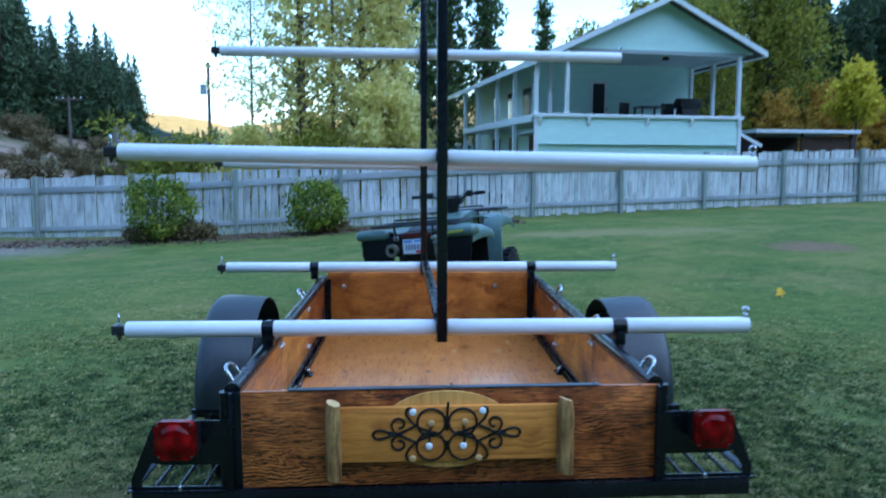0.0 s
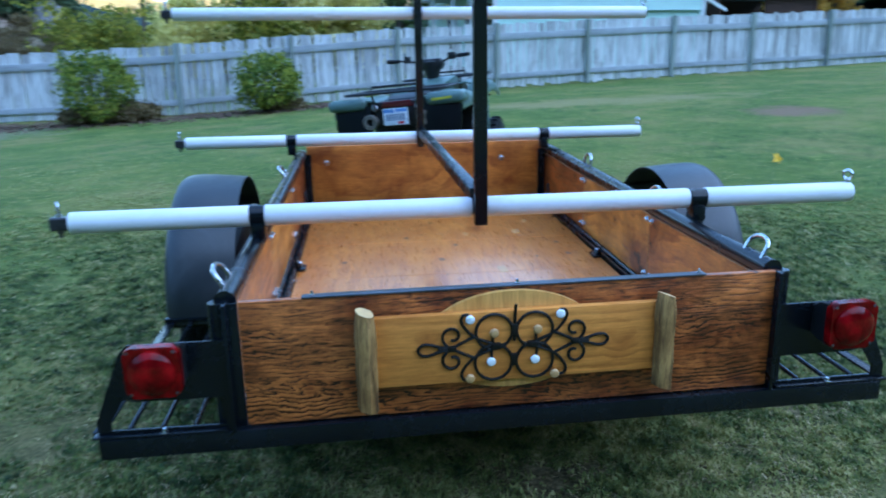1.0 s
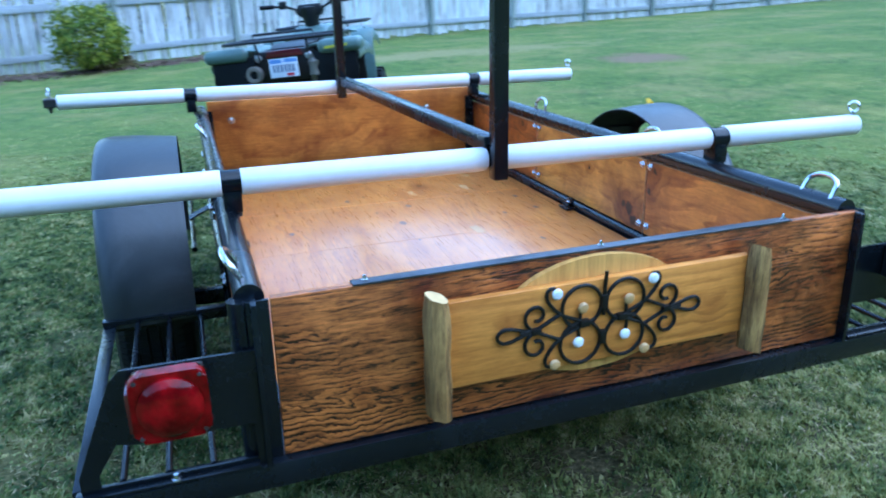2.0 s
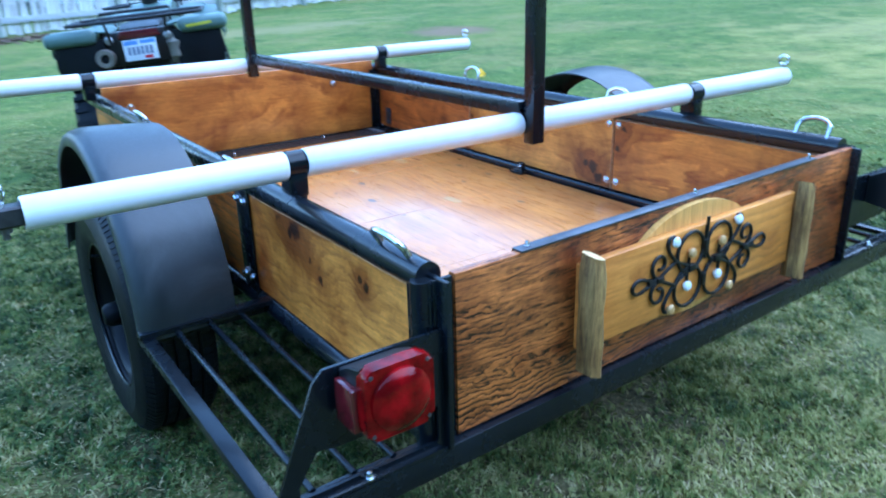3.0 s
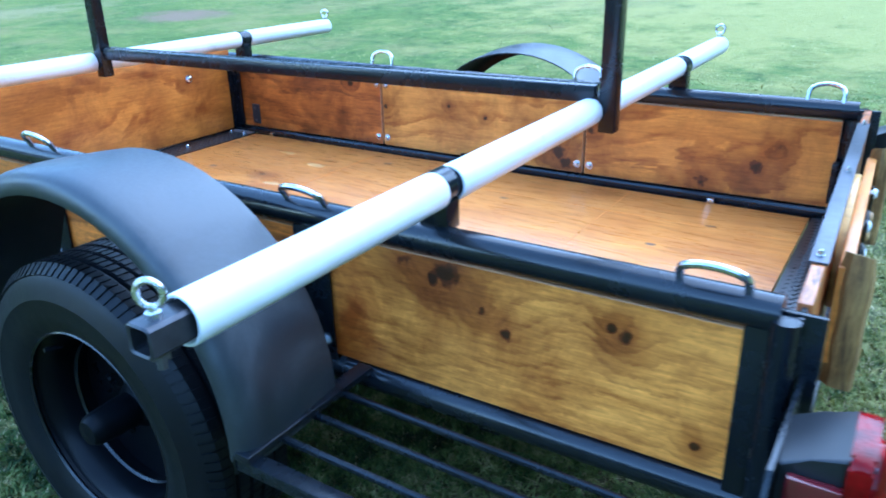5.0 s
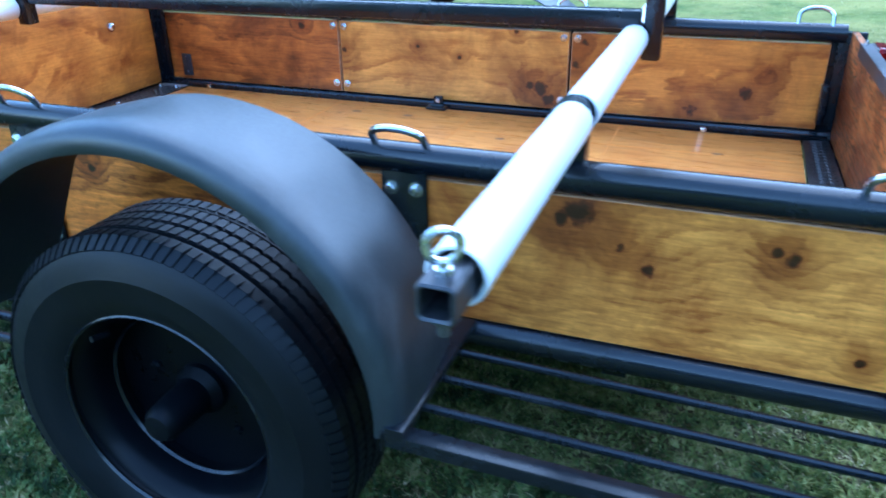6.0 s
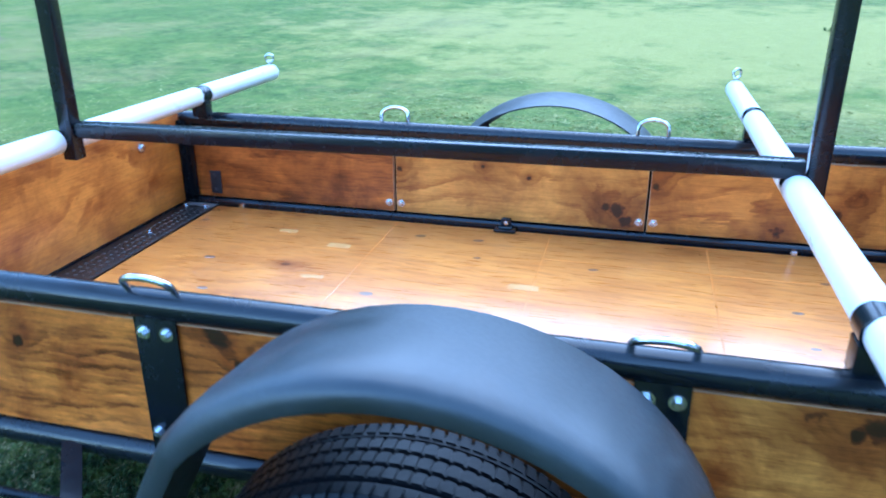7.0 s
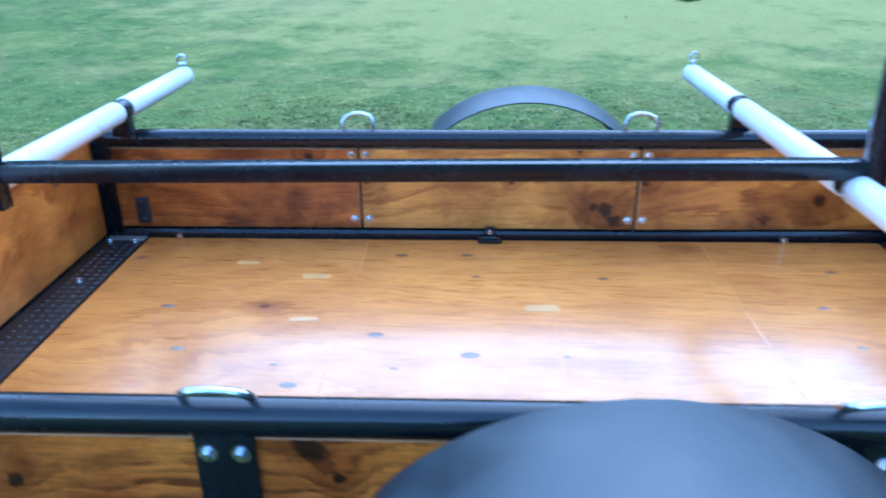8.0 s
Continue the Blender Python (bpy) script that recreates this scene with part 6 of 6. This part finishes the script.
    for k in range(70):
        a = radians(rng.uniform(-21, -6))
        d = rng.uniform(170, 260)
        (spots1 if k % 2 else spots2).append((math.sin(a) * d, math.cos(a) * d, rng.uniform(0, 360), rng.uniform(0.6, 0.9)))
    copies(c1, spots1)
    copies(c2, spots2)


build_trees()


# ---- the house behind the fence ----
def build_house():
    hx, hy = 4.26, 25.0
    base = ground_z(hx, hy) - 0.2
    house = thing("house", "two-storey mint-green house with white trim and a roofed deck", "house", pose(hx, hy, base, 0, 0, 9.4))
    S, W = M["siding"], M["house_trim"]
    W0, LONG, BACK = 8.10, 10.9, 3.5
    rail, deck, eave, low_eave, peak = 3.33 - base, 2.80 - base, 5.62 - base, 5.10 - base, 7.50 - base
    ridge, left_edge, right_edge = 4.92, -0.28, 8.80

    def clapboards(name, x0, x1, y0, z0, z1, label, side=False):
        """A wall of lapped boards, each board's foot standing proud."""
        back = (y0 + 0.002, y0 + 0.07, x0, x1) if side else (x0, x1, y0 + 0.002, y0 + 0.07)
        wall = part(name, B(*back, z0, z1), S, house, label)
        z = z0
        while z < z1 - 0.01:
            t = min(z + 0.15, z1)
            pts = [(0, z), (-0.022, z), (-0.010, t), (0, t)]
            part("siding_board", prism(bmesh.new(), [(d + y0, h) for d, h in pts], x0, x1, "y" if side else "x"), S, wall)
            z = t
        return wall

    def window(x, y, w, z0, z1, side=False):
        """A dark sash window with a white frame, set on a wall; side: on a wall that runs back."""
        bm = bmesh.new()
        for a0, a1, b0, b1 in ((-w / 2, w / 2, z0, z0 + 0.08), (-w / 2, w / 2, z1 - 0.08, z1), (-w / 2, -w / 2 + 0.08, z0 + 0.08, z1 - 0.08), (w / 2 - 0.08, w / 2, z0 + 0.08, z1 - 0.08)):
            box(bm, *((x - 0.05, x - 0.023, y + a0, y + a1) if side else (x + a0, x + a1, y - 0.05, y - 0.023)), b0, b1)
        frame_ob = part("window", bm, W, house, "white-framed dark window")
        inner = (x - 0.036, x - 0.028, y - w / 2 + 0.08, y + w / 2 - 0.08) if side else (x - w / 2 + 0.08, x + w / 2 - 0.08, y - 0.036, y - 0.028)
        part("pane", B(*inner, z0 + 0.08, z1 - 0.08), M["window_dark"], frame_ob)

    def post_at(x, y, top):
        post = bmesh.new()
        box(post, x - 0.07, x + 0.07, y - 0.07, y + 0.07, rail, top, bevel=0.01)
        box(post, x - 0.09, x + 0.09, y - 0.09, y + 0.09, rail, rail + 0.10)
        box(post, x - 0.10, x + 0.10, y - 0.10, y + 0.10, top - 0.42, top - 0.34)
        part("porch_post", post, W, house, "white porch post")

    # the deck's front with siding, cap and brackets
    clapboards("deck_front", 0, W0, 0, deck - 0.55, rail - 0.12, "mint-green lapped siding")
    clapboards("lower_wall", 0.1, W0, 0.15, -0.3, deck - 0.55, "mint-green lower wall")
    part("deck_cap", B(-0.1, W0 + 0.1, -0.12, 0.14, rail - 0.12, rail, bevel=0.01), W, house)
    for x in (-0.04, W0 - 0.10):
        part("corner_board", B(x, x + 0.14, -0.05, 0.06, 0, rail - 0.12), W, house)
    for x in (0.15, 2.00, 4.30, 6.05, W0 - 0.1):
        part("deck_bracket", prism(bmesh.new(), [(-0.05, rail - 0.42), (-0.16, rail - 0.18), (-0.16, rail - 0.12), (-0.03, rail - 0.12), (-0.03, rail - 0.42)], x - 0.06, x + 0.06, "x"), W, house)
    part("deck_floor", B(0.15, W0, 0.15, BACK, deck - 0.12, deck), M["soffit"], house)
    # walls of the upper storey, set back under the roof
    clapboards("upper_wall", 1.3, W0 - 0.2, BACK, deck, eave, "mint-green upper wall")
    clapboards("side_wall", BACK, LONG + 3, 1.3, -0.3, eave, "mint-green side wall", side=True)
    clapboards("side_wall", BACK, LONG + 3, W0 - 0.27, -0.3, eave, "mint-green side wall", side=True)
    part("back_wall", B(1.3, W0 - 0.2, LONG + 3, LONG + 3.1, -0.3, eave), S, house)
    door = part("door", B(3.45, 4.25, BACK - 0.06, BACK - 0.024, deck, deck + 2.15), W, house, "white door with a dark pane")
    part("pane", B(3.60, 4.10, BACK - 0.072, BACK - 0.062, deck + 0.25, deck + 2.02), M["window_dark"], door)
    part("door_handle", L([(0.03, 0.0), (0.03, -0.05), (0.0, -0.06)], (4.18, BACK - 0.062, deck + 1.0), "y", 10), M["atv_black"], door)
    for y in (4.9, 7.2, 9.6):
        window(1.3, y, 1.3, deck + 0.6, deck + 2.0, side=True)
    # porch posts: the front corners and the rows that run back on both sides
    for x, y in ((1.18, 0.02), (1.18, 1.8), (W0 - 0.10, 0.02), (W0 - 0.10, 1.8), (W0 - 0.10, BACK)):
        post_at(x, y, eave - 0.05)
    for y in (0.02, 2.6, 5.1, 8.2, LONG):
        post_at(0.02, y, low_eave - 0.02)
    # the gallery along the house's side, with posts below and a shaded lower storey
    part("gallery_floor", B(-0.10, 1.28, 0.15, LONG + 0.1, rail - 0.28, rail - 0.02, bevel=0.01), W, house, "white gallery edge")
    for y in (2.6, 5.1, 8.2, LONG):
        part("gallery_post", B(-0.05, 0.09, y - 0.07, y + 0.07, -0.3, rail - 0.28), W, house)
    for y in (1.7, 4.6, 7.4):
        window(1.3, y + 2.2, 1.5, 0.9, rail - 0.5, side=True)
    # gable
    slope_l, slope_r = (peak - low_eave) / (ridge - left_edge), (peak - eave) / (right_edge - ridge)
    def edge(h):
        return ridge - (peak - 0.10 - h) / slope_l, ridge + (peak - 0.10 - h) / slope_r
    gable = part("gable", prism(bmesh.new(), [(edge(eave + 0.03)[0], eave + 0.03), (edge(eave + 0.03)[1], eave + 0.03), (ridge, peak - 0.12)], 0.052, 0.10, "y"), S, house, "mint-green lapped gable")
    z = eave + 0.03
    while z < peak - 0.16:
        t = min(z + 0.15, peak - 0.12)
        a0, b0 = edge(z)
        a1, b1 = edge(t)
        board = bmesh.new()
        vs = [board.verts.new(p) for p in ((a0, -0.024, z), (b0, -0.024, z), (b1, -0.012, t), (a1, -0.012, t), (a0, 0.05, z), (b0, 0.05, z), (b1, 0.05, t), (a1, 0.05, t))]
        for f in ((0, 1, 2, 3), (4, 7, 6, 5), (0, 4, 5, 1), (3, 2, 6, 7), (0, 3, 7, 4), (1, 5, 6, 2)):
            board.faces.new([vs[i] for i in f])
        part("siding_board", board, S, gable)
        z = t
    part("porch_ceiling", B(1.1, W0, 0.05, BACK, eave - 0.02, eave + 0.02), M["soffit"], house)
    part("front_beam", B(1.05, W0 + 0.1, -0.04, 0.12, eave - 0.10, eave + 0.03), M["soffit"], house)
    part("side_beam", B(W0 - 0.18, W0 - 0.02, 0.12, BACK, eave - 0.14, eave - 0.02), W, house)
    for x in (2.6, 5.5):
        part("ceiling_lamp", L([(0.0, -0.14), (0.12, -0.13), (0.14, -0.05), (0.10, 0.0), (0.0, 0.0)], (x, 1.0, eave - 0.02), "z", 14), M["atv_black"], house, "dark round ceiling lamp")
    # roof: a long slope down over the gallery and a shorter one opposite
    for x, z, name in ((left_edge, low_eave, "long"), (right_edge, eave, "short")):
        slope = prism(bmesh.new(), [(ridge, peak + 0.04), (x, z + 0.04), (x, z - 0.10), (ridge, peak - 0.10)], -0.45, LONG + 3.4, "y")
        roof = part("roof", slope, M["roofing"], house, "dark shingle roof slope")
        part("barge_board", prism(bmesh.new(), [(ridge, peak + 0.06), (x, z + 0.06), (x, z - 0.14), (ridge, peak - 0.14)], -0.52, -0.45, "y"), W, roof)
        part("fascia", B(x - 0.03, x + 0.03, -0.5, LONG + 3.4, z - 0.14, z + 0.045), W, roof)
    part("stair_rail", beam(bmesh.new(), (W0 + 0.1, 0.3, deck - 0.05), (W0 + 1.3, 0.5, deck - 0.55), 0.06, 0.12), W, house)
    # things on the deck
    table = thing("deck_table", "dark garden table on the house's deck", "table", house.matrix_basis @ pose(5.15, 1.6, deck))
    part("tabletop", B(-0.5, 0.5, -0.4, 0.4, 0.92, 0.97, bevel=0.01), M["atv_black"], table)
    for x in (-0.42, 0.42):
        for y in (-0.32, 0.32):
            part("leg", B(x - 0.03, x + 0.03, y - 0.03, y + 0.03, 0, 0.92), M["atv_black"], table)
    for x, turn in ((4.45, 20), (6.1, -30)):
        ch = thing("deck_chair", "dark garden chair on the house's deck", "chair", house.matrix_basis @ pose(x, 1.9, deck, 0, 0, turn), "chairs on the deck")
        part("seat", B(-0.25, 0.25, -0.25, 0.25, 0.62, 0.67, bevel=0.01), M["atv_black"], ch)
        part("backrest", B(-0.25, 0.25, 0.20, 0.25, 0.67, 1.15, bevel=0.01), M["atv_black"], ch)
        for lx in (-0.22, 0.22):
            for ly in (-0.22, 0.22):
                part("leg", B(lx - 0.02, lx + 0.02, ly - 0.02, ly + 0.02, 0, 0.62), M["atv_black"], ch)
    grill = thing("barbecue", "black barbecue with a domed lid on the house's deck", "barbecue", house.matrix_basis @ pose(6.75, 1.5, deck))
    part("cabinet", B(-0.35, 0.35, -0.25, 0.25, 0.1, 0.92, bevel=0.02), M["atv_black"], grill)
    part("lid", prism(bmesh.new(), [(-0.3, 0.92), (-0.3, 1.12), (-0.15, 1.30), (0.15, 1.30), (0.3, 1.12), (0.3, 0.92)], -0.45, 0.45, "x", 0.02), M["atv_black"], grill)
    for x in (-0.3, 0.3):
        part("wheel", L([(0.08, -0.02), (0.08, 0.02)], (x, 0, 0.08), "x", 14), M["tyre"], grill)


build_house()


def build_shed():
    x, y = 15.0, 28.8
    shed = thing("open_shed", "low brown open shed with a pale flat roof beyond the fence", "shed", pose(x, y, ground_z(x, y) - 0.2, 0, 0, 8))
    part("roof", B(-2.0, 2.6, -1.5, 2.5, 2.42, 2.56, bevel=0.01), M["house_trim"], shed)
    part("back_wall", B(-1.9, 2.5, 2.3, 2.4, -0.1, 2.42), M["brown_wall"], shed)
    part("end_wall", B(-1.9, -1.8, -1.2, 2.3, -0.1, 2.42), M["brown_wall"], shed)
    part("front_wall", B(0.2, 2.4, -1.2, -1.1, -0.1, 2.3), M["brown_wall"], shed)
    for px in (-1.85, 0.2, 2.4):
        part("post", B(px - 0.05, px + 0.05, -1.25, -1.15, -0.1, 2.42), M["brown_wall"], shed)


build_shed()


def utility_pole(x, y, h, arm, label):
    pole = thing("utility_pole", label, "utility pole", pose(x, y, ground_z(x, y)), "utility poles")
    part("shaft", T([(0, 0, -0.5), (0, 0, h * 0.5), (0, 0, h)], [0.15, 0.13, 0.10], 10), M["pole_wood"], pole)
    part("crossarm", B(-arm, arm, -0.06, 0.06, h - 0.35, h - 0.22), M["pole_wood"], pole)
    for u in (-0.9, -0.4, 0.4, 0.9):
        part("insulator", L([(0.03, 0.0), (0.06, 0.05), (0.05, 0.12), (0.0, 0.16)], (u * arm, 0, h - 0.22), "z", 8), M["house_trim"], pole)
    return pole


utility_pole(-28.3, 62.0, 5.6, 1.1, "brown wooden utility pole with a crossarm on the slope")
tall = utility_pole(-16.4, 60.0, 9.8, 0.2, "tall thin wooden utility pole with a grey box")
part("transformer", L([(0.0, 0.0), (0.26, 0.0), (0.26, 0.75), (0.0, 0.8)], (-0.42, 0, 7.3), "z", 14), M["soffit"], tall)

# a dark weed left by the mower on the far side of the lawn
def weed_clump(x, y, w, h, seed):
    g = np.random.default_rng(seed)
    spots = g.normal(size=(260, 3)) * np.array([w, w, h]) * 0.35 + np.array([0, 0, h * 0.45])
    me = leaf_cloud(spots[spots[:, 2] > 0.0], 0.035, seed, name="weed_clump")
    me.materials.append(M["leaf_poplar"])
    tuft = new("weed_clump", me)
    tuft.matrix_basis = pose(x, y, ground_z(x, y))
    tagged(tuft, "small dark green weed clump standing in the lawn", "weed", kind="stuff")


weed_clump(8.9, -1.45, 0.17, 0.07, 81)


# ---- mulch bed, fallen leaves and grass ----
def build_litter():
    rng = random.Random(17)
    bm = bmesh.new()
    for k in range(5200):
        u = rng.random()
        x = -13 + 15.5 * u
        y = 15.1 + 0.06 * x + rng.gauss(0, 0.55) if x < -4 else 14.9 + 0.16 * (x + 4) + rng.gauss(0, 0.42)
        z = ground_z(x, y) + 0.012
        a, s = rng.uniform(0, 6.3), rng.uniform(0.03, 0.075)
        ca, sa = math.cos(a) * s, math.sin(a) * s
        vs = [bm.verts.new((x + ca, y + sa, z + rng.uniform(0, 0.03))), bm.verts.new((x - sa * 0.4, y + ca * 0.4, z + 0.02)), bm.verts.new((x - ca, y - sa, z + rng.uniform(0, 0.03))), bm.verts.new((x + sa * 0.4, y - ca * 0.4, z))]
        bm.faces.new(vs)
    tagged(part("bark_mulch", bm, M["mulch"]), "brown bark mulch bed along the fence", "mulch", kind="stuff")
    def leaf(x, y, s, m, label):
        bm = bmesh.new()
        c = bm.verts.new((0, 0, 0.02))
        ring = [bm.verts.new((s * (1 + 0.35 * math.cos(5 * a)) * math.cos(a), s * (1 + 0.35 * math.cos(5 * a)) * math.sin(a), 0.02 + 0.012 * math.sin(3 * a))) for a in (2 * math.pi * i / 20 for i in range(20))]
        for i in range(20):
            bm.faces.new((c, ring[i], ring[(i + 1) % 20]))
        ob = part("fallen_leaf", bm, m, at=pose(x, y, ground_z(x, y) + 0.04, 62, 10, 15))
        tagged(ob, label, "leaf")
    leaf(3.74, 5.5, 0.052, M["leaf_amber"], "bright yellow fallen leaf lying on the lawn")


build_litter()


def grass(name, count, reach, height, width, seed, label, flop=1.6, tuft=0.016, inner=0.0, material="grass_blade"):
    """Blades of grass in tufts, each a bent strip of three triangles; thickest round the trailer, thinning outwards."""
    g = np.random.default_rng(seed)
    tufts = count // 7
    r = inner + (reach - inner) * g.uniform(0, 1, tufts) ** 1.15
    r = r[g.uniform(0, 1, tufts) > ((r - inner) / (reach - inner)) ** 1.2]
    tufts = len(r)
    turn = g.uniform(0, 6.283, tufts)
    tx, ty = 0.2 + r * np.cos(turn), 1.2 + r * np.sin(turn)
    patch = np.array([0.5 * noise.noise((a * 1.3, b * 1.3, 0.5)) + 0.6 * noise.noise((a * 4.5, b * 4.5, 2.5)) + 0.5 * noise.noise((a * 13, b * 13, 5.5)) for a, b in zip(tx, ty)])
    patch = patch + 0.12 - 0.15 * np.exp(-((tx + 0.9) ** 2 + (ty - 0.5) ** 2) / 1.2)
    scuffed = np.array([noise.noise((a * 2.6, b * 2.6, 9.5)) + 0.5 * noise.noise((a * 9, b * 9, 1.5)) for a, b in zip(tx, ty)])
    keep = (scuffed > g.uniform(-0.80, -0.12, tufts)) & (patch > g.uniform(-1.0, 0.12, tufts)) & (ty < 15.2) & (ty > -3.2) & (tx > -8)
    tx, ty, patch, r = tx[keep], ty[keep], patch[keep], np.repeat(r[keep], 7)
    n = len(tx) * 7
    loose = tuft + 0.006 * r
    x = np.repeat(tx, 7) + g.normal(0, 1, n) * loose
    y = np.repeat(ty, 7) + g.normal(0, 1, n) * loose
    z = np.repeat([ground_z(a, b) for a, b in zip(tx, ty)], 7) - 0.004
    h = height * np.clip(1.35 - 0.2 * r, 0.3, 1) * g.uniform(0.4, 1.3, n) * np.repeat(0.8 + 0.4 * np.clip(patch, -0.5, 0.8), 7)
    w = width * (1 + r / 2.2) * g.uniform(0.6, 1.3, n)
    a = g.uniform(0, 6.283, n)
    lean = height * g.uniform(0.2, 0.9, n) * flop
    dx, dy = np.cos(a), np.sin(a)
    sx, sy = -dy * w / 2, dx * w / 2
    v = np.empty((n, 5, 3))
    v[:, 0] = np.stack([x - sx, y - sy, z], 1)
    v[:, 1] = np.stack([x + sx, y + sy, z], 1)
    mx, my, mz = x + dx * lean * 0.35, y + dy * lean * 0.35, z + h * 0.62
    v[:, 2] = np.stack([mx - sx * 0.8, my - sy * 0.8, mz], 1)
    v[:, 3] = np.stack([mx + sx * 0.8, my + sy * 0.8, mz], 1)
    v[:, 4] = np.stack([x + dx * lean, y + dy * lean, z + h * 0.85], 1)
    base = np.arange(n)[:, None] * 5
    idx = (base + np.array([0, 1, 3, 0, 3, 2, 2, 3, 4])).reshape(-1)
    me = bpy.data.meshes.new(name)
    me.vertices.add(n * 5)
    me.vertices.foreach_set("co", v.ravel())
    me.loops.add(len(idx))
    me.loops.foreach_set("vertex_index", idx)
    me.polygons.add(len(idx) // 3)
    me.polygons.foreach_set("loop_start", np.arange(0, len(idx), 3))
    me.update(calc_edges=True)
    me.validate()
    me.materials.append(M[material])
    return tagged(new(name, me), label, "grass", kind="stuff")


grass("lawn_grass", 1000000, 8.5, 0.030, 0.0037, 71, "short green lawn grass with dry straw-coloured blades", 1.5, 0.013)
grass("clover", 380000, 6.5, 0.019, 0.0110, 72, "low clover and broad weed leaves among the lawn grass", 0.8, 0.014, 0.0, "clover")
grass("dry_straw", 130000, 4.5, 0.017, 0.0028, 74, "dry straw-coloured stalks lying in the lawn", 3.0, 0.03, 0.0, "straw")
